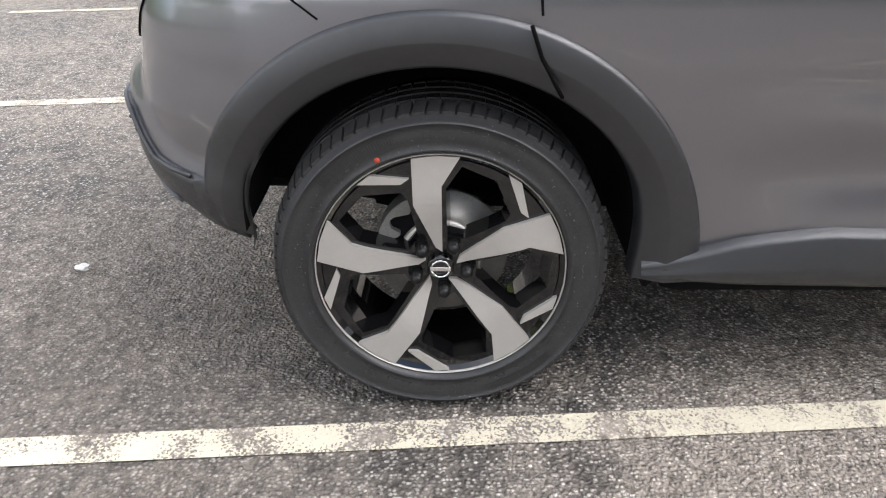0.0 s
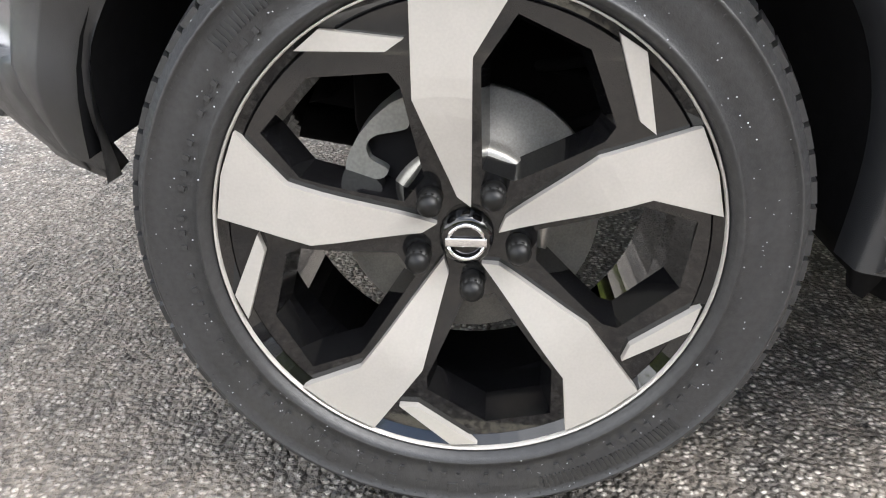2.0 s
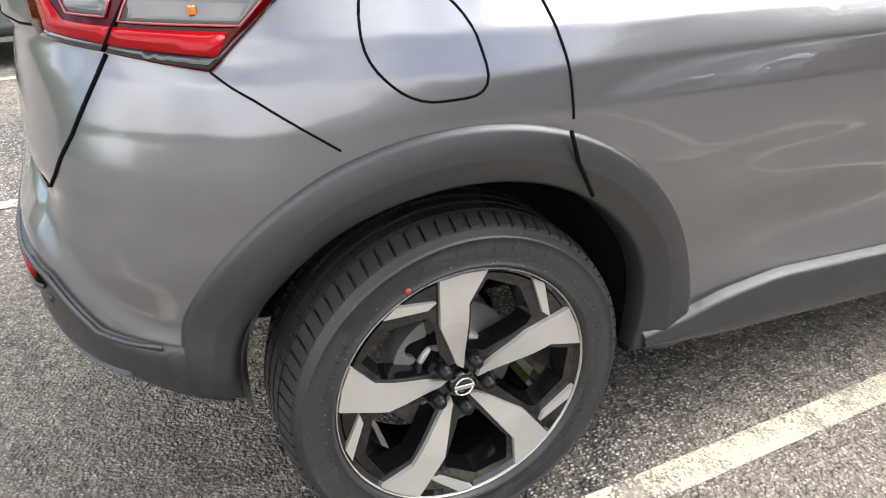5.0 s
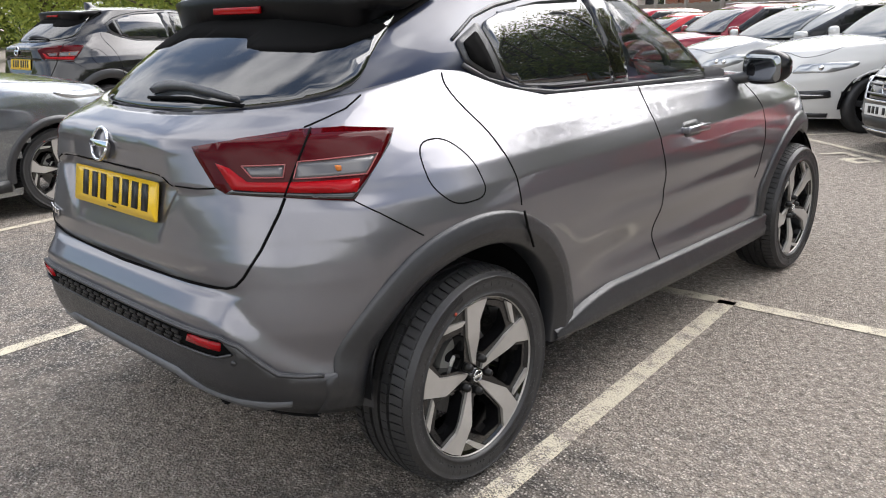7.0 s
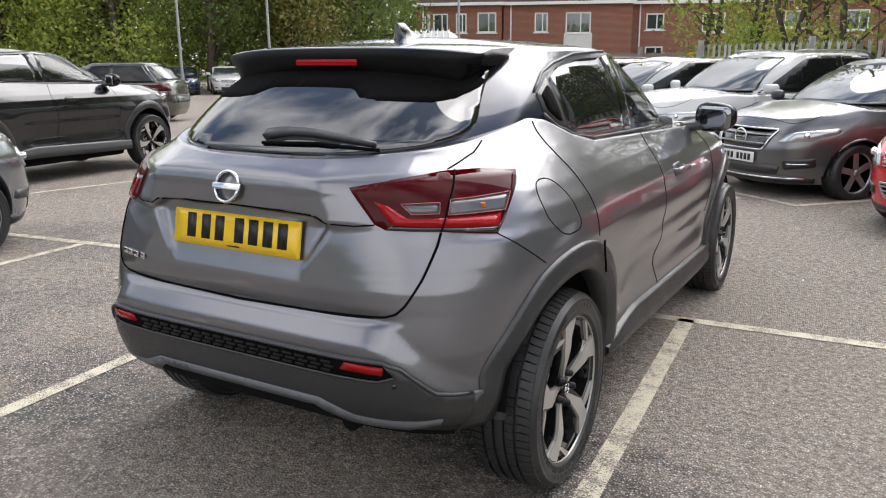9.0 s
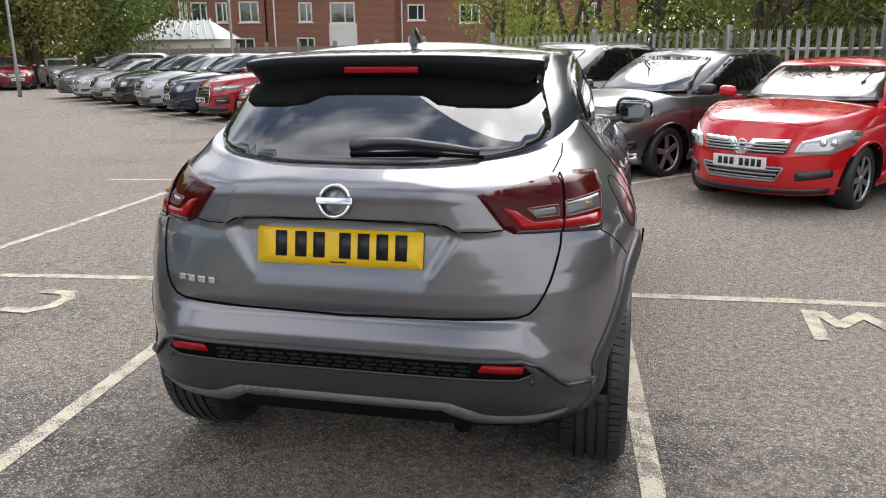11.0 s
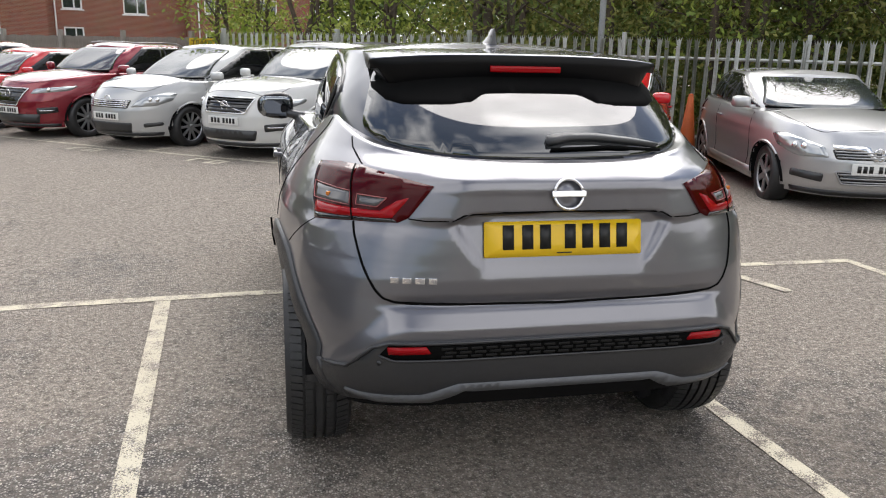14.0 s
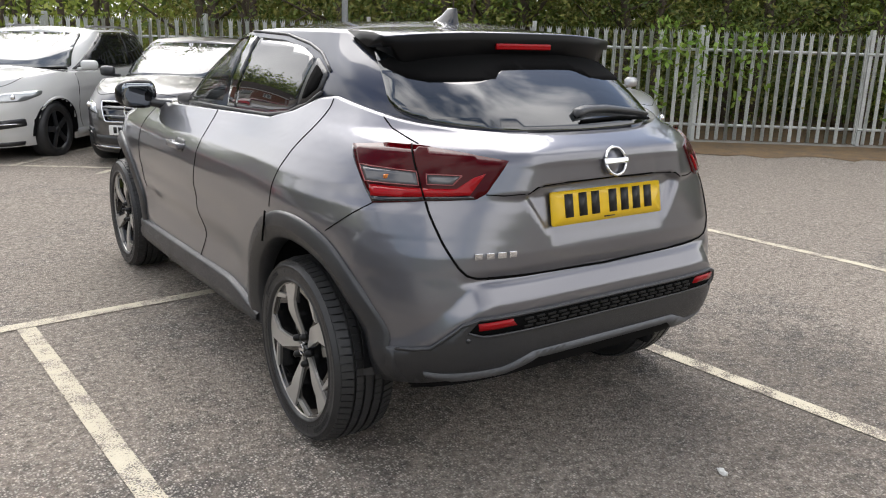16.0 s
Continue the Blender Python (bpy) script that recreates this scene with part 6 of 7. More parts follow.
def face_star(car, s, hw, yf, zh):
    """Front with two broad silver grille blades and a large emblem."""
    lamp_on(car, s, [(hw * 0.50, 0.64), (hw * 0.76, 0.66), (hw * 0.88, 0.74), (hw * 0.88, 0.80), (hw * 0.58, 0.74)], 1)
    grille_on(car, s, [(-hw * 0.36, 0.56), (hw * 0.36, 0.56), (hw * 0.46, 0.77), (-hw * 0.46, 0.77)], 2, M_ALLOY, M_CHROME)
    emblem_on(car, s, 0.68, 0.085)
    plate_on(car, s, 0.47)
    intake_on(car, s, 0.30, 0.40, hw * 0.56)
    fogs_on(car, s, hw * 0.58, hw * 0.80, 0.36, 0.49, True)
    bm = bmesh.new()
    b_tube(bm, [s.end(x, 0.27, False, 0.012) for x in np.linspace(-hw * 0.72, hw * 0.72, 13)], 0.012, 6)
    part("chrome_lip", bm, M_CHROME, car)


def face_slash(car, s, hw, yf, zh):
    """Upright grille with a diagonal bar."""
    lamp_on(car, s, [(hw * 0.52, 0.72), (hw * 0.82, 0.74), (hw * 0.90, 0.80), (hw * 0.90, 0.86), (hw * 0.56, 0.82)], 1)
    g = grille_on(car, s, [(-hw * 0.36, 0.66), (hw * 0.36, 0.66), (hw * 0.44, 0.86), (-hw * 0.44, 0.86)], 4, M_PLASTIC, M_CHROME)
    bm = bmesh.new()
    b_tube(bm, [s.end(x, z, False, 0.02) for x, z in ((-hw * 0.36, 0.67), (0, 0.76), (hw * 0.38, 0.85))], 0.012, 6)
    part("diagonal_bar", bm, M_CHROME, g)
    emblem_on(car, s, 0.76, 0.06)
    plate_on(car, s, 0.56)
    intake_on(car, s, 0.30, 0.44, hw * 0.52, mat=M_PLASTIC)
    fogs_on(car, s, hw * 0.60, hw * 0.82, 0.42, 0.54, True)


def face_wide(car, s, hw, yf, zh):
    """Low wide grille with fine chrome bars."""
    lamp_on(car, s, [(hw * 0.46, 0.64), (hw * 0.76, 0.66), (hw * 0.87, 0.73), (hw * 0.88, 0.84), (hw * 0.80, 0.85), (hw * 0.56, 0.75)], 2)
    grille_on(car, s, [(-hw * 0.42, 0.62), (hw * 0.42, 0.62), (hw * 0.46, 0.74), (-hw * 0.46, 0.74)], 4, M_CHROME, None)
    emblem_on(car, s, 0.74, 0.06)
    plate_on(car, s, 0.50)
    intake_on(car, s, 0.26, 0.41, hw * 0.48, mat=M_PLASTIC)
    fogs_on(car, s, hw * 0.62, hw * 0.80, 0.34, 0.42)


def face_u(car, s, hw, yf, zh):
    """Chrome U round a dark grille."""
    lamp_on(car, s, [(hw * 0.48, 0.74), (hw * 0.88, 0.79), (hw * 0.92, 0.87), (hw * 0.52, 0.82)], 1)
    grille_on(car, s, [(-hw * 0.24, 0.56), (hw * 0.24, 0.56), (hw * 0.42, 0.82), (-hw * 0.42, 0.82)], 3, M_PLASTIC, M_CHROME)
    emblem_on(car, s, 0.74, 0.06)
    plate_on(car, s, 0.48)
    intake_on(car, s, 0.28, 0.42, hw * 0.62)
    fogs_on(car, s, hw * 0.58, hw * 0.80, 0.42, 0.54, True)


def face_frame(car, s, hw, yf, zh):
    """Large framed grille."""
    lamp_on(car, s, [(hw * 0.50, 0.73), (hw * 0.88, 0.76), (hw * 0.92, 0.86), (hw * 0.52, 0.83)], 1)
    grille_on(car, s, [(-hw * 0.36, 0.44), (hw * 0.36, 0.44), (hw * 0.44, 0.62), (hw * 0.36, 0.82), (-hw * 0.36, 0.82), (-hw * 0.44, 0.62)], 6, M_PLASTIC, M_CHROME)
    plate_on(car, s, 0.52, 0.022)
    intake_on(car, s, 0.27, 0.37, hw * 0.78, mat=M_PLASTIC)
    fogs_on(car, s, hw * 0.56, hw * 0.80, 0.42, 0.60, True)


def face_round(car, s, hw, yf, zh):
    """Crossover front: slim upper lamps, round main lamps."""
    lamp_on(car, s, [(hw * 0.56, 0.86), (hw * 0.90, 0.88), (hw * 0.92, 0.95), (hw * 0.60, 0.91)], 0)
    lamp_on(car, s, [(hw * 0.58 + 0.10 * math.cos(t), 0.72 + 0.085 * math.sin(t)) for t in [math.pi / 5 * k for k in range(10)]], 1)
    grille_on(car, s, [(-hw * 0.20, 0.60), (hw * 0.20, 0.60), (hw * 0.40, 0.84), (-hw * 0.40, 0.84)], 3, M_PLASTIC, M_CHROME)
    emblem_on(car, s, 0.77, 0.06)
    plate_on(car, s, 0.52)
    intake_on(car, s, 0.28, 0.42, hw * 0.60)
    fogs_on(car, s, hw * 0.58, hw * 0.80, 0.38, 0.48)


def stand(style, fx, fy, hx, hy, gap=0.0):
    """Pose of a car whose front bumper is at (fx, fy) and which faces (hx, hy)."""
    L, W, H, WB = STYLES[style][:4]
    h = Vector((hx, hy)).normalized()
    c = Vector((fx, fy)) - h * (WB / 2 + (L - WB) * 0.53)
    return pose(c.x, c.y, ground_z(c.x, c.y), 0, 0, math.degrees(math.atan2(-h.x, h.y)))


random.seed(11)
HX, HY = -0.632, -0.775


def in_row(k):
    """Front of the k-th bay of the angled row, counted from the white people carrier."""
    return -3.40 - 1.79 * k, 9.75 + 1.455 * k


parked_car("mpv", "pearl", "silver-white people carrier with a slim barred grille", stand("mpv", *in_row(0), HX, HY), face_wide, 10)
parked_car("suv", "white", "white estate SUV with a diagonal bar across its grille", stand("suv", *in_row(-1), HX, HY), face_slash, 5, M_PLASTIC, rails=True)
parked_car("compact", "dgrey", "dark grey metallic compact people carrier with a two-blade grille", stand("compact", 0.20, 6.85, HX, HY), face_star, 5)
parked_car("hatch", "red", "bright red older hatchback with a chrome grille bar", stand("hatch", 1.93, 4.98, -0.56, -0.83), face_v, 7)
parked_car("hatch", "silver", "silver older hatchback with clear round headlights", stand("hatch", 4.95, 3.75, -0.26, -0.965), face_v, 6)
parked_car("crossover", "maroon", "maroon metallic crossover with a chrome U grille", stand("crossover", *in_row(1), HX, HY), face_u, 10, rails=True)
parked_car("small", "red2", "red small hatchback with black lower intake", stand("small", *in_row(2), HX, HY), face_wide, 10)
parked_car("crossover", "crimson", "deep crimson compact SUV with a large framed grille", stand("crossover", *in_row(3), HX, HY), face_frame, 5, privacy=True)
parked_car("crossover", "navy", "dark blue-black crossover with round headlights", stand("crossover", *in_row(4), HX, HY), face_round, 5)
parked_car("crossover", "silver", "silver crossover with black wheel-arch trim and two-tone wheels", stand("crossover", *in_row(5), HX, HY), face_round, 5, black_clad=True, bright_wheel=True)
parked_car("crossover", "black", "black crossover with two-tone wheels", stand("crossover", *in_row(6), HX, HY), face_round, 5, black_clad=True, bright_wheel=True)
parked_car("hatch", "silver", "silver hatchback parked far down the row", stand("hatch", *in_row(7), HX, HY), face_u, 10)
parked_car("hatch", "pearl", "pale hatchback parked far down the row", stand("hatch", *in_row(8), HX, HY), face_v, 10)
parked_car("suv", "dgrey", "dark grey SUV parked far down the row", stand("suv", *in_row(9), HX, HY), face_slash, 5)
# nearer neighbours beside the grey crossover
parked_car("crossover", "grey", "mid grey crossover with black arches and two-tone wheels", stand("crossover", -5.06, 1.62, -0.06, 1.0), face_round, 5, black_clad=True, bright_wheel=True)
black = copy_thing(CROSSOVER, pose(-8.55, 2.82, ground_z(-8.55, 2.8), 0, 0, 4) @ Matrix.Diagonal((1.03, 1.03, 1.14, 1)))
tagged(black, "glossy black crossover with dark privacy glass, parked across the bays", "car", "parked cars")
for ob in black.children_recursive:
    if ob.type == "MESH":
        for slot in ob.material_slots:
            if slot.material in (M_GUN, M_ROOF):
                slot.link = "OBJECT"
                slot.material = PAINTS["black"]
lamp_on(black, BODY, [(0.42, 0.86), (0.70, 0.84), (0.74, 0.93), (0.46, 0.90)], 1)
parked_car("suv", "green", "grey-green SUV parked with its back to the lane", stand("suv", -19.6, 11.0, -0.9, -0.45), face_wide, 5)
for k, (c, st) in enumerate((("blue", "small"), ("navy", "hatch"), ("white", "hatch"), ("maroon", "mpv"), ("silver", "hatch"), ("silver", "small"), ("dgrey", "hatch"))):
    parked_car(st, c, "%s car in a far row under the trees" % {"blue": "blue", "navy": "dark blue", "white": "white", "maroon": "dark red", "silver": "silver", "dgrey": "dark grey"}[c],
               stand(st, -30.6 + 1.55 * k, 23.6 + 1.62 * k, 0.75, -0.66), face_wide, 8, group="far parked cars")

# ---------------- fence, poles, cone, sign ----------------
M_GALV = material("weathered galvanised steel", (0.62, 0.63, 0.60), 0.55, 0.0, noise_scale=4, noise_amount=0.28, bump=0.1)
M_WOODFENCE = material("grey weathered fence wood", (0.29, 0.26, 0.225), 0.85, noise_scale=5, noise_amount=0.4, bump=0.5, bump_scale=60)


def brick_material():
    m = bpy.data.materials.new("red brickwork")
    m.use_nodes = True
    nt = m.node_tree
    b = nt.nodes["Principled BSDF"]
    tc = nt.nodes.new("ShaderNodeTexCoord")
    br = nt.nodes.new("ShaderNodeTexBrick")
    br.inputs["Scale"].default_value = 1.0
    br.inputs["Brick Width"].default_value, br.inputs["Row Height"].default_value, br.inputs["Mortar Size"].default_value = 0.225, 0.075, 0.010
    br.inputs["Color1"].default_value, br.inputs["Color2"].default_value, br.inputs["Mortar"].default_value = (0.30, 0.090, 0.050, 1), (0.215, 0.060, 0.036, 1), (0.30, 0.24, 0.19, 1)
    sep, com = nt.nodes.new("ShaderNodeSeparateXYZ"), nt.nodes.new("ShaderNodeCombineXYZ")
    nt.links.new(tc.outputs["Object"], sep.inputs[0])
    nt.links.new(sep.outputs["X"], com.inputs["X"])
    nt.links.new(sep.outputs["Z"], com.inputs["Y"])
    nt.links.new(com.outputs[0], br.inputs["Vector"])
    nz = nt.nodes.new("ShaderNodeTexNoise")
    nz.inputs["Scale"].default_value = 0.8
    mx = nt.nodes.new("ShaderNodeMixRGB")
    mx.blend_type = "MULTIPLY"
    mx.inputs[0].default_value = 0.25
    nt.links.new(tc.outputs["Object"], nz.inputs["Vector"])
    nt.links.new(br.outputs["Color"], mx.inputs[1])
    nt.links.new(nz.outputs["Color"], mx.inputs[2])
    nt.links.new(mx.outputs[0], b.inputs["Base Color"])
    b.inputs["Roughness"].default_value = 0.9
    return m


M_BRICK = brick_material()
M_UPVC = material("white window frame", (0.78, 0.78, 0.76), 0.4)
M_TILE = material("brown roof tile", (0.12, 0.085, 0.07), 0.85, noise_scale=3, noise_amount=0.4, bump=0.5, bump_scale=12)
M_PANE = glass_material("house pane", (0.03, 0.04, 0.045), 0.1)
M_WHITEWALL = material("white tile hanging", (0.70, 0.70, 0.68), 0.7, noise_scale=2, noise_amount=0.15)
M_POLYC = material("translucent roof sheet", (0.55, 0.56, 0.55), 0.4, noise_scale=2, noise_amount=0.2)
M_CONE = material("faded orange cone plastic", (0.62, 0.13, 0.025), 0.55, noise_scale=6, noise_amount=0.3)
M_SIGN = material("yellow sign sheet", (0.72, 0.52, 0.02), 0.5)
M_CONCRETE = material("pale concrete strip", (0.34, 0.32, 0.29), 0.9, noise_scale=3, noise_amount=0.3, bump=0.4)
M_LITTER = material("leaf litter and soil", (0.20, 0.125, 0.055), 0.95, noise_scale=5, noise_amount=0.6, alt=(0.10, 0.075, 0.05), bump=0.9, bump_scale=60)
M_PAPER = material("crumpled white paper", (0.78, 0.77, 0.74), 0.8)

F0, FD = Vector((9.4, 5.75)), Vector((0.80, -0.60))
FN = Vector((0.60, 0.80))


def fence_at(u, v=0.0):
    q = F0 + FD * u + FN * v
    return q.x, q.y


fence = thing("palisade_fence", "galvanised steel palisade fence with pointed pales", "fence")
bm = bmesh.new()
# a W-section pale with a split point
prof = [(-0.032, 0.0), (-0.016, 0.012), (0.0, 0.004), (0.016, 0.012), (0.032, 0.0)]
lo = [bm.verts.new((x, -y, 0.06)) for x, y in prof]
hi = [bm.verts.new((x, -y, 1.72)) for x, y in prof]
tips = [bm.verts.new((x, -y, z)) for x, y, z in ((-0.046, 0.0, 1.845), (-0.017, 0.006, 1.775), (0.0, 0.004, 1.835), (0.017, 0.006, 1.775), (0.046, 0.0, 1.845))]
for a, b in ((lo, hi), (hi, tips)):
    for k in range(4):
        bm.faces.new((a[k], a[k + 1], b[k + 1], b[k]))
bmesh.ops.solidify(bm, geom=bm.faces[:], thickness=0.003)
pale_mesh = mesh_of("pale", bm, M_GALV, False)
turn_f = math.degrees(math.atan2(FD.y, FD.x))
random.seed(5)
u = -14.2
while u < 9.0:
    x, y = fence_at(u)
    ob = new("pale", pale_mesh)
    ob.parent = fence
    ob.matrix_basis = pose(x, y, ground_z(x, y), 0, random.uniform(-0.6, 0.6), turn_f)
    u += 0.152
for zr in (0.30, 1.52):
    bm = bmesh.new()
    pts = [(*fence_at(uu, 0.03), ground_z(*fence_at(uu)) + zr) for uu in np.linspace(-14.3, 9.0, 24)]
    b_tube(bm, pts, 0.024, 4)
    part("rail", bm, M_GALV, fence, smooth_shade=False)
for k in range(9):
    x, y = fence_at(-14.2 + 2.75 * k, 0.075)
    bm = box(0.06, 0.10, 1.95, 0.004)
    ob = part("post", bm, M_GALV, fence, smooth_shade=False)
    ob.matrix_basis = pose(x, y, ground_z(x, y) + 0.93, 0, 0, turn_f)
bm = bmesh.new()
b_grid(bm, [[(*fence_at(uu, -0.16), ground_z(*fence_at(uu)) + 0.03) for uu in np.linspace(-17, 9, 20)], [(*fence_at(uu, 0.2), ground_z(*fence_at(uu)) + 0.03) for uu in np.linspace(-17, 9, 20)]])
strip = part("trim", bm, M_CONCRETE)
tagged(strip, "pale concrete strip under the fence", "edging", kind="structure")
bm = bmesh.new()
rows = []
random.seed(8)
for v in (-0.18, -0.5, -0.9, -1.3, -1.75):
    rows.append([(*fence_at(uu, v + (random.uniform(-0.25, 0.25) if v < -1.6 else 0)), ground_z(*fence_at(uu, v)) + (0.030 if v > -0.3 else 0.022 if v > -1.5 else 0.002) + random.uniform(0, 0.006)) for uu in np.linspace(-7, 8, 60)])
b_grid(bm, rows)
bmesh.ops.recalc_face_normals(bm, faces=bm.faces[:])
litter = part("leaf_litter", bm, M_LITTER)
tagged(litter, "brown leaf litter and soil along the fence foot", "leaf litter", kind="stuff")

# earth behind the fence
bm = bmesh.new()
b_grid(bm, [[(*fence_at(uu, v), ground_z(*fence_at(uu, v)) + h) for uu in np.linspace(-60, 60, 24)] for v, h in ((0.2, 0.02), (1.5, 0.06), (4, 0.12), (16, 0.2))])
bmesh.ops.recalc_face_normals(bm, faces=bm.faces[:])
verge = part("verge", bm, M_LITTER)
tagged(verge, "dark soil and litter under the trees", "verge", kind="structure")


M_POST = material("grey painted steel", (0.26, 0.27, 0.27), 0.5, noise_scale=4, noise_amount=0.25)


def lamp_post(x, y, h, label):
    post = thing("lamp_post", label, "lamp post", pose(x, y, ground_z(x, y)), "lamp posts")
    bm = bmesh.new()
    b_tube(bm, [(0, 0, 0), (0, 0, 1.1), (0, 0, 1.15), (0, 0, h)], [0.075, 0.075, 0.055, 0.042], 12)
    part("pole", bm, M_POST, post)
    bm = bmesh.new()
    b_box(bm, 0, -0.35, h, 0.24, 0.75, 0.10, bevel=0.03)
    part("lantern", bm, M_GALV, post)


lamp_post(4.42, 9.72, 6.0, "grey steel lamp post standing at the fence")
lamp_post(-14.6, 27.2, 7.0, "grey steel lamp post beyond the parked cars")
lamp_post(-24.3, 21.0, 7.0, "slim grey lamp post under the far trees")
lamp_post(-21.8, 23.6, 7.0, "slim grey lamp post under the far trees")

cone = thing("traffic_cone", "tall faded orange traffic cone by the fence", "traffic cone", pose(5.15, 7.9, ground_z(5.15, 7.9)))
bm = bmesh.new()
b_lathe(bm, [(0.16, 0.04), (0.15, 0.06), (0.035, 1.0), (0.02, 1.01), (0.0, 1.01)], 24)
for v in bm.verts:
    v.co = Vector((v.co.y, v.co.z, v.co.x))
bmesh.ops.recalc_face_normals(bm, faces=bm.faces[:])
part("cone_body", bm, M_CONE, cone)
bm = bmesh.new()
b_box(bm, 0, 0, 0.02, 0.42, 0.42, 0.04, bevel=0.012)
part("base", bm, M_CONE, cone)

sign = thing("trade_sign", "yellow sign board on posts behind the parked cars", "sign", pose(-2.63, 17.6, ground_z(-2.63, 17.6), 0, 0, 8))
bm = box(0.60, 0.03, 0.40, 0.004, Matrix.Translation((0, 0, 1.53)))
part("board", bm, M_SIGN, sign)
for x in (-0.22, 0.22):
    bm = box(0.05, 0.05, 1.7, 0.004, Matrix.Translation((x, 0.045, 0.85)))
    part("post", bm, M_GALV, sign)
txt = bpy.data.curves.new("lettering", "FONT")
txt.body, txt.size, txt.extrude, txt.align_x = "TRADE", 0.16, 0.002, "CENTER"
txt.materials.append(M_INK)
ob = new("lettering", txt)
ob.parent = sign
ob.matrix_basis = Matrix.Translation((0, -0.018, 1.575)) @ pose(0, 0, 0, 90, 0, 0)

# scraps of paper
for x, y, s in ((0.262, -1.043, 0.024), (0.62, 2.9, 0.016), (1.3, 3.1, 0.014)):
    bm = bmesh.new()
    bmesh.ops.create_icosphere(bm, subdivisions=2, radius=s)
    random.seed(int(x * 100))
    for v in bm.verts:
        v.co *= random.uniform(0.6, 1.15)
        v.co.z *= 0.5
        v.co.x *= 0.55
    ob = part("paper_scrap", bm, M_PAPER, None, "", False)
    ob.location = (x, y, ground_z(x, y) + s * 0.42)
    tagged(ob, "small crumpled scrap of white paper on the asphalt", "litter", "litter scraps")

# wooden fence behind the row
wf = thing("wooden_fence", "grey weathered close-boarded wooden fence", "fence")
W0, WD = Vector((-3.0, 19.0)), Vector((-0.80, 0.60))
board = mesh_of("board", box(0.14, 0.018, 1.75, 0.003), M_WOODFENCE, False)
for k in range(230):
    q = W0 + WD * (0.15 * k)
    ob = new("board", board)
    ob.parent = wf
    ob.matrix_basis = pose(q.x, q.y, ground_z(q.x, q.y) + 0.88 + 0.012 * math.sin(k * 1.7), 0, 0, math.degrees(math.atan2(WD.y, WD.x)))
for k in range(16):
    q = W0 + WD * (2.4 * k)
    bm = box(0.11, 0.11, 1.95, 0.008)
    ob = part("post", bm, M_CONCRETE, wf, smooth_shade=False)
    ob.matrix_basis = pose(q.x, q.y - 0.06, ground_z(q.x, q.y) + 0.95, 0, 0, math.degrees(math.atan2(WD.y, WD.x)))

# brick houses beyond
HA = Matrix.Translation((-34.6, 45.0, -0.10)) @ pose(0, 0, 0, 0, 0, 21) @ Matrix.Translation((3.55, 0, 0))


def house(m, width, label, windows, doors=(), shift=0.0, conservatory=False):
    hs = thing("house", label, "house", m, "brick terrace")
    bm = bmesh.new()
    # wall with real openings
    holes = [[(x, z), (x + w, z), (x + w, z + h), (x, z + h)] for x, z, w, h in windows]
    plate2d(bm, [(0, 0), (width, 0), (width, 5.2), (0, 5.2)], lambda x, z, d: (x, shift + d, z), 0.25, 3.0, holes)
    for x in (0.0, width):
        b_box(bm, x, shift + 3.6, 2.6, 0.12, 7.0, 5.2)
    bmesh.ops.recalc_face_normals(bm, faces=bm.faces[:])
    part("wall", bm, M_BRICK, hs, "red brick wall", False)
    bm = bmesh.new()
    vs = [bm.verts.new(p) for p in ((-0.3, shift - 0.35, 5.05), (width + 0.3, shift - 0.35, 5.05), (width + 0.3, shift + 3.6, 7.3), (-0.3, shift + 3.6, 7.3), (-0.3, shift + 7.6, 5.05), (width + 0.3, shift + 7.6, 5.05))]
    bm.faces.new((vs[0], vs[1], vs[2], vs[3]))
    bm.faces.new((vs[3], vs[2], vs[5], vs[4]))
    bmesh.ops.solidify(bm, geom=bm.faces[:], thickness=0.12)
    part("roof", bm, M_TILE, hs, "brown tiled roof", False)
    bm = box(width + 0.5, 0.14, 0.2, 0.01, Matrix.Translation((width / 2, shift - 0.33, 5.0)))
    part("gutter_board", bm, M_UPVC, hs, "", False)
    for x, z, w, h in windows:
        win = part("window", box(w, 0.02, h, 0, Matrix.Translation((x + w / 2, shift + 0.12, z + h / 2))), M_PANE, hs, "white-framed window", False)
        bm = bmesh.new()
        t = 0.09
        for cx, cz, sx, sz in ((x + w / 2, z + t / 2, w, t), (x + w / 2, z + h - t / 2, w, t), (x + t / 2, z + h / 2, t, h), (x + w - t / 2, z + h / 2, t, h), (x + w * 0.6, z + h / 2, t * 0.8, h)):
            b_box(bm, cx, shift + 0.07, cz, sx, 0.08, sz)
        part("frame", bm, M_UPVC, win, "", False)
        part("sill", box(w + 0.2, 0.16, 0.07, 0.01, Matrix.Translation((x + w / 2, shift - 0.02, z - 0.04))), M_UPVC, win, "", False)
    for x in (width * 0.02 + 0.05,):
        bm = bmesh.new()
        b_tube(bm, [(x + 0.25, shift - 0.08, 0.2), (x + 0.25, shift - 0.08, 4.9)], 0.05, 8)
        part("downpipe", bm, M_UPVC, hs)
    return hs


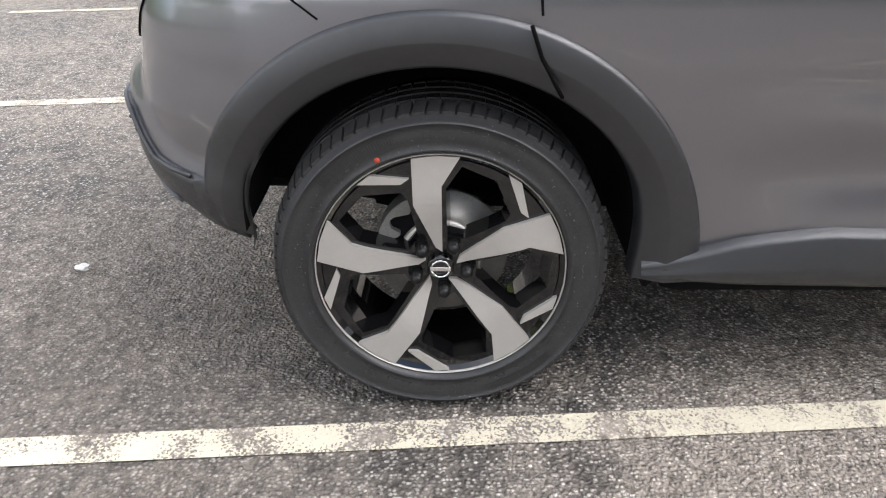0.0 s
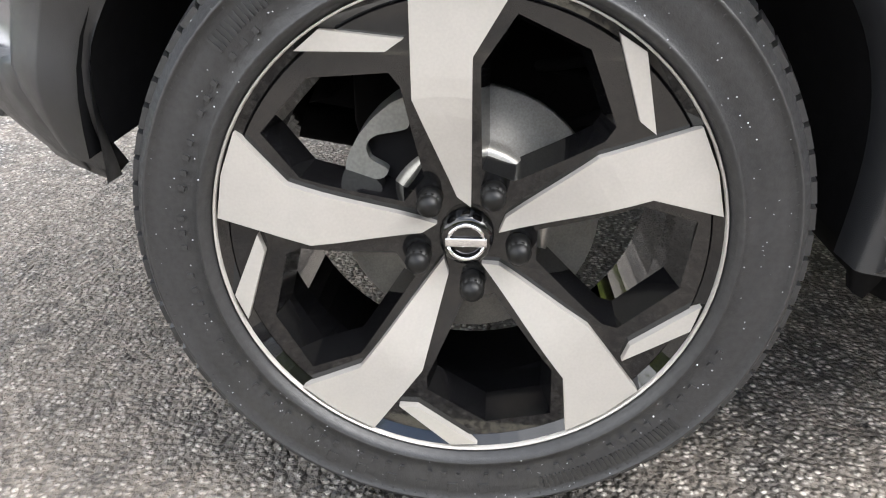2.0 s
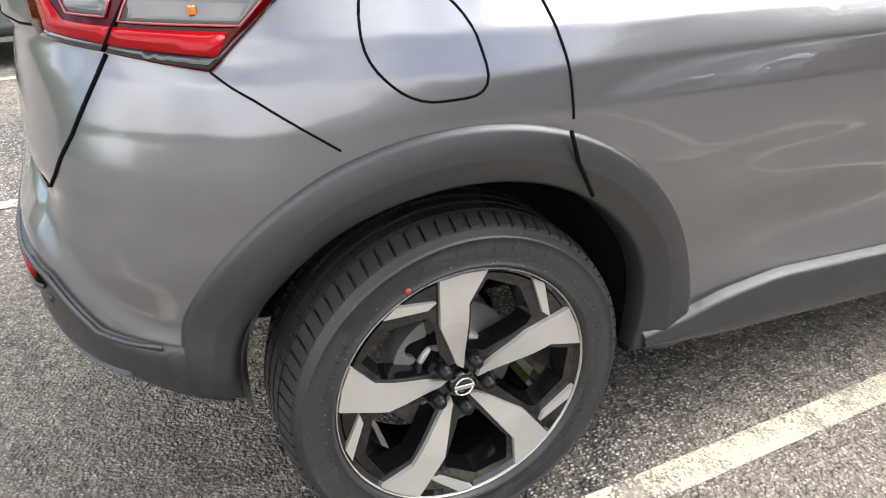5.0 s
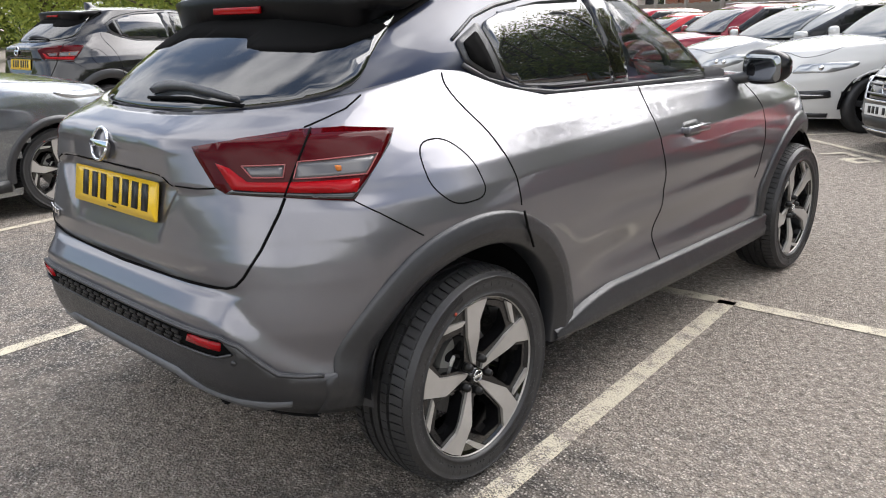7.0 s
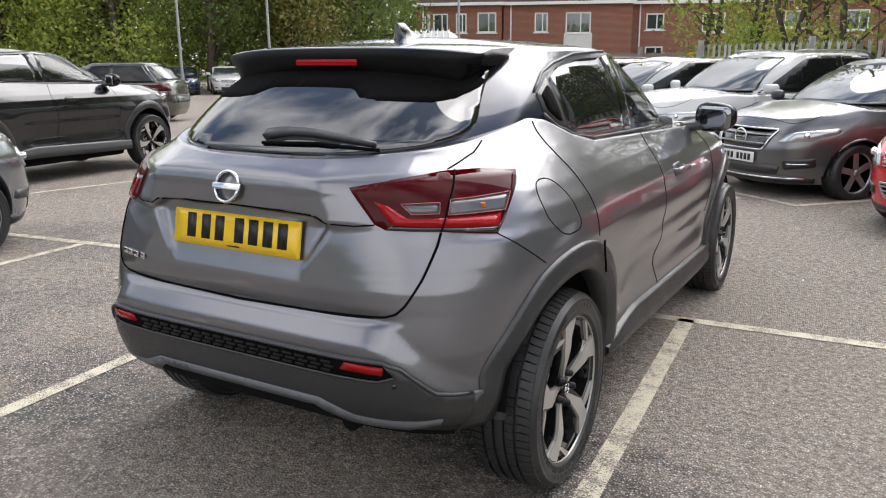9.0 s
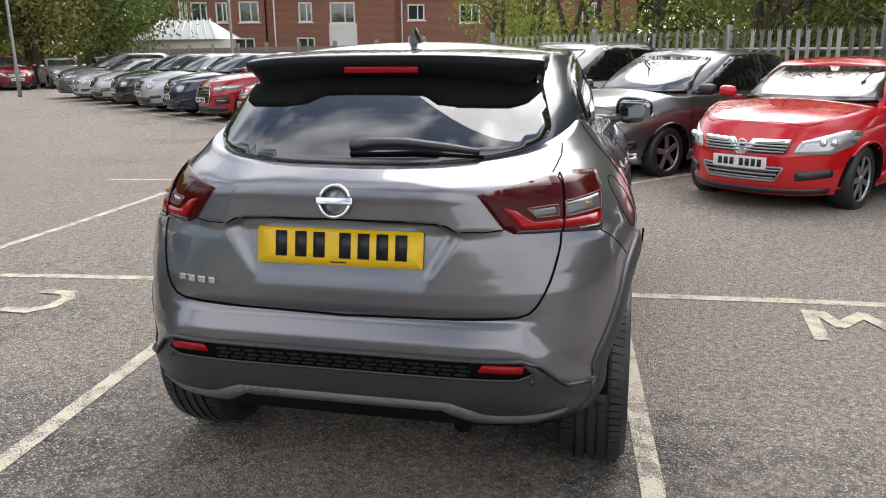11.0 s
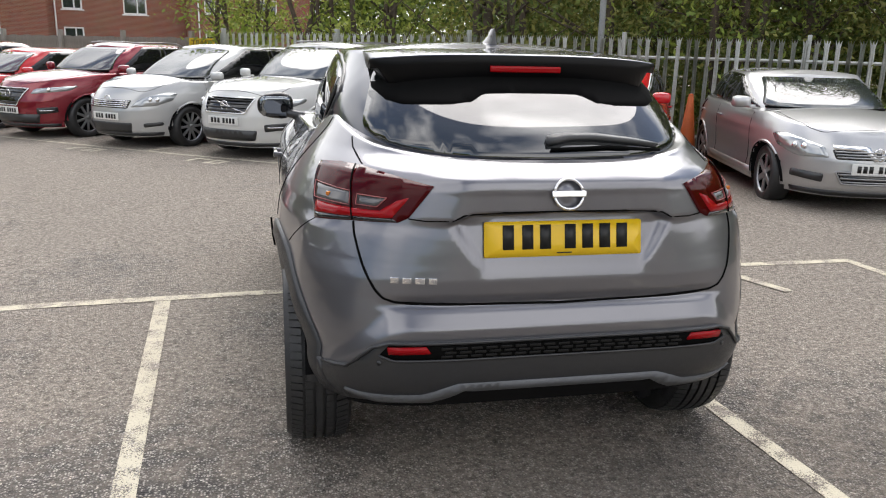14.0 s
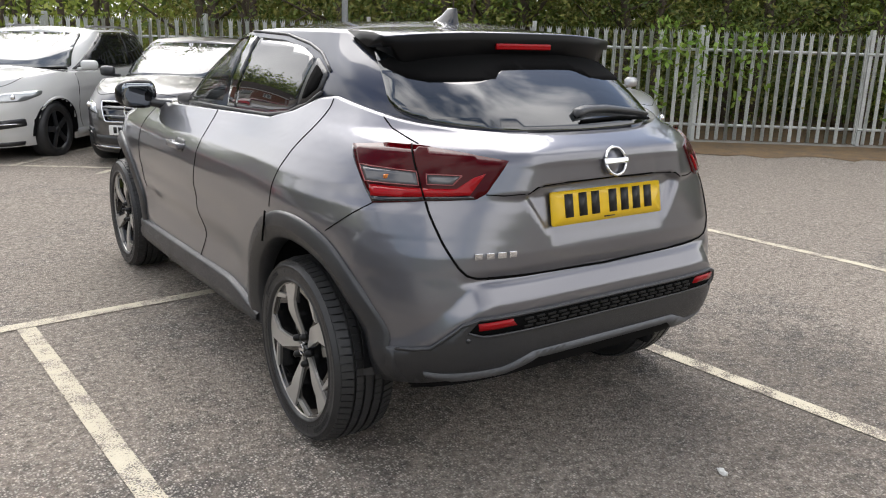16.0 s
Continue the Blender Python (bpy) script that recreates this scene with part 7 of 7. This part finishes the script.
h1 = house(HA @ Matrix.Translation((2.75, -1.6, 0)), 5.8, "two-storey red brick house with white windows", [(0.5, 3.3, 0.4, 1.1), (1.1, 3.1, 1.05, 1.3), (2.7, 3.1, 0.75, 1.3), (4.2, 3.1, 1.3, 1.35), (3.6, 0.9, 1.5, 1.2)])
h2 = house(HA @ Matrix.Translation((8.75, -1.2, 0)), 8.6, "two-storey red brick house with a white panel", [(2.1, 3.1, 0.9, 1.3), (4.2, 3.0, 1.7, 1.4), (1.9, 0.9, 1.2, 1.2)], shift=0)
part("panel", box(1.9, 0.05, 2.3, 0, Matrix.Translation((5.05, -0.03, 1.78))), M_WHITEWALL, h2, "white panel below the window", False)
h3 = house(HA @ Matrix.Translation((17.5, 0.0, 0)), 8.6, "two-storey red brick house behind the trees", [(0.9, 3.2, 1.2, 1.1), (4.6, 3.0, 1.5, 1.3), (0.9, 0.9, 1.2, 1.2)])
h4 = house(HA @ Matrix.Translation((26.2, -1.2, 0)), 8.6, "two-storey red brick house behind the trees", [(0.9, 3.2, 1.2, 1.1), (4.6, 3.0, 1.5, 1.3), (0.9, 0.9, 1.2, 1.2)])
cons = thing("conservatory", "white conservatory with a ribbed glass roof", "conservatory", HA @ Matrix.Translation((4.0, -6.2, 0)))
bm = bmesh.new()
base = [(-3.2, 0.0), (-2.2, -1.2), (2.2, -1.2), (3.2, 0.0), (3.2, 3.4), (-3.2, 3.4)]
ridge = [(-1.5, 1.2), (1.5, 1.2)]
lv = [bm.verts.new((x, y, 2.0)) for x, y in base]
rv = [bm.verts.new((x, y, 3.15)) for x, y in ridge]
for f in ((lv[0], lv[1], rv[0]), (lv[1], lv[2], rv[1], rv[0]), (lv[2], lv[3], rv[1]), (lv[3], lv[4], rv[1]), (lv[4], lv[5], rv[0], rv[1]), (lv[5], lv[0], rv[0])):
    bm.faces.new(f)
part("roof", bm, M_POLYC, cons, "", False)
for x in np.linspace(-2.0, 2.0, 9):
    bm = bmesh.new()
    b_tube(bm, [(x, -1.2, 2.02), (x * 0.72, 1.2, 3.18)], 0.035, 5)
    part("glazing_bar", bm, M_UPVC, cons)
bm = bmesh.new()
b_box(bm, 0, 1.1, 1.0, 5.6, 3.6, 2.0)
part("glazed_wall", bm, M_UPVC, cons, "", False)
bm = bmesh.new()
for x in np.linspace(-1.5, 1.5, 9):
    b_cyl(bm, 0.05, 0.0, 0.22, Matrix.Translation((x, 1.2, 3.25)), 5)
part("ridge_cresting", bm, M_UPVC, cons, "", False)

# ---------------- trees and hedge ----------------


def leaf_material(name, c1, c2):
    m = bpy.data.materials.new(name)
    m.use_nodes = True
    nt = m.node_tree
    b = nt.nodes["Principled BSDF"]
    g = nt.nodes.new("ShaderNodeNewGeometry")
    mx = nt.nodes.new("ShaderNodeMixRGB")
    mx.inputs[1].default_value, mx.inputs[2].default_value = (*c1, 1), (*c2, 1)
    nt.links.new(g.outputs["Random Per Island"], mx.inputs[0])
    nt.links.new(mx.outputs[0], b.inputs["Base Color"])
    b.inputs["Roughness"].default_value = 0.6
    tl = nt.nodes.new("ShaderNodeBsdfTranslucent")
    ms = nt.nodes.new("ShaderNodeMixShader")
    ms.inputs[0].default_value = 0.35
    nt.links.new(mx.outputs[0], tl.inputs["Color"])
    nt.links.new(b.outputs[0], ms.inputs[1])
    nt.links.new(tl.outputs[0], ms.inputs[2])
    nt.links.new(ms.outputs[0], nt.nodes["Material Output"].inputs["Surface"])
    return m


M_LEAFY = leaf_material("yellow-green leaves", (0.17, 0.24, 0.035), (0.42, 0.46, 0.09))
M_LEAF = leaf_material("spring leaves", (0.15, 0.23, 0.035), (0.36, 0.42, 0.08))
M_LEAF2 = leaf_material("dark leaves", (0.065, 0.105, 0.024), (0.19, 0.24, 0.05))
M_LEAF3 = leaf_material("olive leaves", (0.15, 0.16, 0.035), (0.31, 0.30, 0.08))
M_IVY = leaf_material("bright climber leaves", (0.17, 0.30, 0.04), (0.33, 0.45, 0.09))
M_CONIFER = leaf_material("conifer green", (0.012, 0.034, 0.014), (0.045, 0.08, 0.028))
M_LEAFB = leaf_material("brown-green leaves", (0.17, 0.16, 0.045), (0.32, 0.28, 0.08))
M_BARK = material("grey-brown bark", (0.13, 0.10, 0.075), 0.9, noise_scale=8, noise_amount=0.5, bump=0.8, bump_scale=30)


def leaves_mesh(name, centres, mat, per, size, spread, rng, flat=1.0):
    """Many small leaf blades scattered in clumps about the centres."""
    n = len(centres) * per
    c = np.repeat(np.array(centres), per, axis=0)
    p = c + rng.normal(0, 1, (n, 3)) * np.array([spread, spread, spread * flat])
    a = rng.normal(0, 1, (n, 3))
    a /= np.linalg.norm(a, axis=1)[:, None]
    b = np.cross(a, rng.normal(0, 1, (n, 3)))
    b /= np.linalg.norm(b, axis=1)[:, None] + 1e-9
    s = size * rng.uniform(0.6, 1.3, (n, 1))
    v = np.stack([p - a * s, p + b * s * 0.45, p + a * s, p - b * s * 0.45], axis=1).reshape(-1, 3)
    me = bpy.data.meshes.new(name)
    me.from_pydata(v.tolist(), [], np.arange(n * 4).reshape(-1, 4).tolist())
    me.materials.append(mat)
    return me


def tree(x, y, h, spread, mat, seed, label, leaves=2600, low=0.25, lean=0.0, size=0.075, stems=1):
    rng = np.random.default_rng(seed)
    t = thing("tree", label, "tree", pose(x, y, ground_z(x, y)), "trees")
    bm = bmesh.new()
    tips = []
    for st in range(stems):
        ang = rng.uniform(0, 6.28)
        off = Vector((math.cos(ang), math.sin(ang), 0)) * (0.25 if stems > 1 else 0)
        top = off * (h * 0.5 if stems > 1 else 0) + Vector((lean + rng.uniform(-0.3, 0.3), rng.uniform(-0.3, 0.3), h * 0.9))
        path = [off + (top - off) * k / 6 + Vector((rng.uniform(-0.12, 0.12), rng.uniform(-0.12, 0.12), 0)) * (k > 0) for k in range(7)]
        r0 = 0.028 * h / math.sqrt(stems)
        b_tube(bm, path, [r0 * (1 - 0.135 * k) for k in range(7)], 8)
        for k in range(16 // stems + 5):
            f = rng.uniform(low, 0.98)
            i = min(5, int(f * 6))
            o = path[i].lerp(path[i + 1], f * 6 - i)
            d = Vector((rng.normal(), rng.normal(), rng.uniform(0.1, 0.9))).normalized()
            ln = spread * rng.uniform(0.5, 1.1) * (1.15 - 0.6 * f)
            mid = o + d * ln * 0.5 + Vector((0, 0, 0.05 * ln))
            end = o + d * ln + Vector((0, 0, 0.12 * ln))
            b_tube(bm, [o, mid, end], [r0 * 0.32, r0 * 0.2, 0.008], 5)
            for e in (0.5, 0.7, 0.85, 1.0):
                tips.append(tuple(o.lerp(end, e) + Vector(rng.normal(0, 0.22 * spread, 3)) * 0.6))
    part("trunk", bm, M_BARK, t, "bare branching trunk")
    per = max(4, int(leaves / max(1, len(tips))))
    crown = new("crown", leaves_mesh("crown", tips, mat, per, size, spread * 0.17, rng))
    crown.parent = t
    return t


k = 0
for u, v, h, s, mat, lv, st in (
    (-16.4, 3.6, 4.8, 1.1, M_LEAFY, 4200, 4), (-15.0, 1.7, 5.6, 1.5, M_LEAF, 4200, 4), (-13.0, 1.6, 5.5, 1.5, M_LEAFY, 2200, 4), (-11.6, 1.6, 6.0, 1.9, M_LEAF, 2600, 4), (-9.8, 2.6, 7.5, 2.3, M_LEAF3, 2800, 2),
    (-8.2, 1.7, 6.4, 2.0, M_LEAF2, 2600, 3), (-6.4, 2.6, 7.8, 2.4, M_LEAF3, 2800, 2), (-4.6, 1.8, 6.8, 2.2, M_LEAF, 3000, 3), (-2.8, 2.7, 7.6, 2.4, M_LEAF2, 3000, 2),
    (-1.0, 1.9, 6.6, 2.2, M_LEAF3, 3000, 3), (1.0, 2.8, 7.6, 2.3, M_LEAF2, 2800, 2), (3.0, 2.0, 6.8, 2.2, M_LEAF, 2800, 3), (5.2, 2.7, 7.5, 2.4, M_LEAF2, 2800, 2), (7.6, 2.0, 7.0, 2.2, M_LEAF3, 2600, 2),
    (10.4, 2.5, 7.5, 2.6, M_LEAF2, 2400, 2), (13.6, 2.2, 7.0, 2.6, M_LEAF, 2400, 2)):
    x, y = fence_at(u, v)
    tree(x, y, h, s, mat, 40 + k, "young multi-stemmed tree with fresh leaves behind the fence", lv, 0.12, 0, 0.06, st)
    k += 1
# undergrowth behind the fence: a thick band of leaves
rng = np.random.default_rng(77)
cs = []
for q in range(2600):
    uu = rng.uniform(-13.5, 16)
    vv = rng.uniform(0.5, 4.2)
    dens = smooth(-9, -2, uu)
    zz = rng.uniform(0.1, 1.2 + 2.6 * dens) + 0.5 * dens * rng.uniform(0, 1)
    x, y = fence_at(uu, vv)
    cs.append((x, y, ground_z(x, y) + zz))
ob = new("hedge", leaves_mesh("hedge", cs, M_LEAF2, 26, 0.05, 0.20, rng))
tagged(ob, "dense dark green undergrowth and hedge behind the fence", "hedge", kind="stuff")
cs = []
for q in range(800):
    uu = rng.uniform(-13, 16)
    x, y = fence_at(uu, rng.uniform(0.3, 2.5))
    cs.append((x, y, ground_z(x, y) + rng.uniform(0.4, 1.6 + 2.6 * smooth(-9, -2, uu))))
ob = new("hedge", leaves_mesh("hedge", cs, M_LEAF3, 22, 0.05, 0.22, rng))
tagged(ob, "olive green undergrowth and hedge behind the fence", "hedge", kind="stuff")
# thicker wood behind, closing the gaps
cs = []
for q in range(10500):
    uu = rng.uniform(-11.5, 34)
    x, y = fence_at(uu, rng.uniform(3.5, 10))
    cs.append((x, y, ground_z(x, y) + rng.uniform(0.0, 8.5 - 3.6 * smooth(-2, 3, uu))))
ob = new("wood", leaves_mesh("wood", cs[:5500], M_LEAF2, 36, 0.085, 0.42, rng))
tagged(ob, "dark dense trees further back behind the fence", "woodland", kind="stuff")
ob = new("wood", leaves_mesh("wood", cs[5500:], M_LEAF3, 36, 0.085, 0.42, rng))
tagged(ob, "olive dense trees further back behind the fence", "woodland", kind="stuff")
# climber on the fence
for n, (uu, zt, m) in enumerate(((-0.9, 1.9, 26), (-0.2, 1.75, 18), (3.2, 1.1, 10), (-3.0, 1.1, 14))):
    cs = []
    for q in range(m):
        x, y = fence_at(uu + rng.normal(0, 0.35), rng.uniform(-0.1, 0.05))
        cs.append((x, y, ground_z(x, y) + zt - abs(rng.normal(0, 0.45))))
    ob = new("climbing_plant", leaves_mesh("climbing_plant", cs, M_IVY, 9, 0.075, 0.09, rng))
    tagged(ob, "bright green climbing plant growing through the fence", "plant", kind="stuff")

# larger trees on the far side of the car park
far = [(-36, 27, 11, 4.2, M_LEAFY), (-33, 31, 12, 4.2, M_LEAF2), (-30, 35, 12, 4.4, M_LEAFB), (-27, 37, 11, 4.0, M_LEAF2), (-39, 22, 11, 4.4, M_LEAFY),
       (-43, 16, 11, 4.5, M_LEAFY), (-45, 9, 11, 4.5, M_LEAFB), (-33, 38, 12, 4.5, M_LEAFY), (-46, 2, 10, 4.5, M_LEAF2), (-36, 36, 13, 4.6, M_LEAFB), (-41, 29, 13, 4.6, M_LEAF2)]
for n, (x, y, h, s, m) in enumerate(far):
    tree(x, y, h, s, m, 90 + n, "tall leafy tree at the edge of the car park", 15000, 0.08, 0, 0.13, 1)
for n, (x, y, h) in enumerate(((-39.5, 25.5, 10), (-37.0, 28.0, 9), (-41.5, 24.0, 9))):
    rng = np.random.default_rng(300 + n)
    t = thing("conifer_tree", "dark green conical conifer", "tree", pose(x, y, ground_z(x, y)), "conifers")
    bm = bmesh.new()
    b_tube(bm, [(0, 0, 0), (0, 0, h * 0.95)], [0.18, 0.03], 8)
    part("trunk", bm, M_BARK, t)
    cs = []
    for q in range(420):
        z = rng.uniform(0.3, h)
        r = 1.3 * (1 - z / h) ** 0.8 * math.sqrt(rng.uniform(0.2, 1))
        a = rng.uniform(0, 6.28)
        cs.append((r * math.cos(a), r * math.sin(a), z))
    ob = new("crown", leaves_mesh("crown", cs, M_CONIFER, 9, 0.13, 0.16, rng))
    ob.parent = t
# wood far behind, closing the view
rng = np.random.default_rng(5)
cs = []
for q in range(12000):
    a = rng.uniform(-3.1416, 3.1416)
    r = rng.uniform(70, 86)
    # unseen half behind the camera: added for reflections, low to brighten the tail
    cs.append((r * math.sin(a), r * math.cos(a), rng.uniform(-0.5, 6 if math.cos(a) < -0.1 else 13)))
ob = new("far_woodland", leaves_mesh("far_woodland", cs[:7000], M_LEAF2, 26, 0.42, 1.5, rng))
tagged(ob, "distant belt of dark green trees round the car park, unseen half added", "woodland", kind="stuff")
ob = new("far_woodland", leaves_mesh("far_woodland", cs[7000:], M_LEAFY, 26, 0.42, 1.5, rng))
tagged(ob, "distant belt of green trees round the car park, unseen half added", "woodland", kind="stuff")
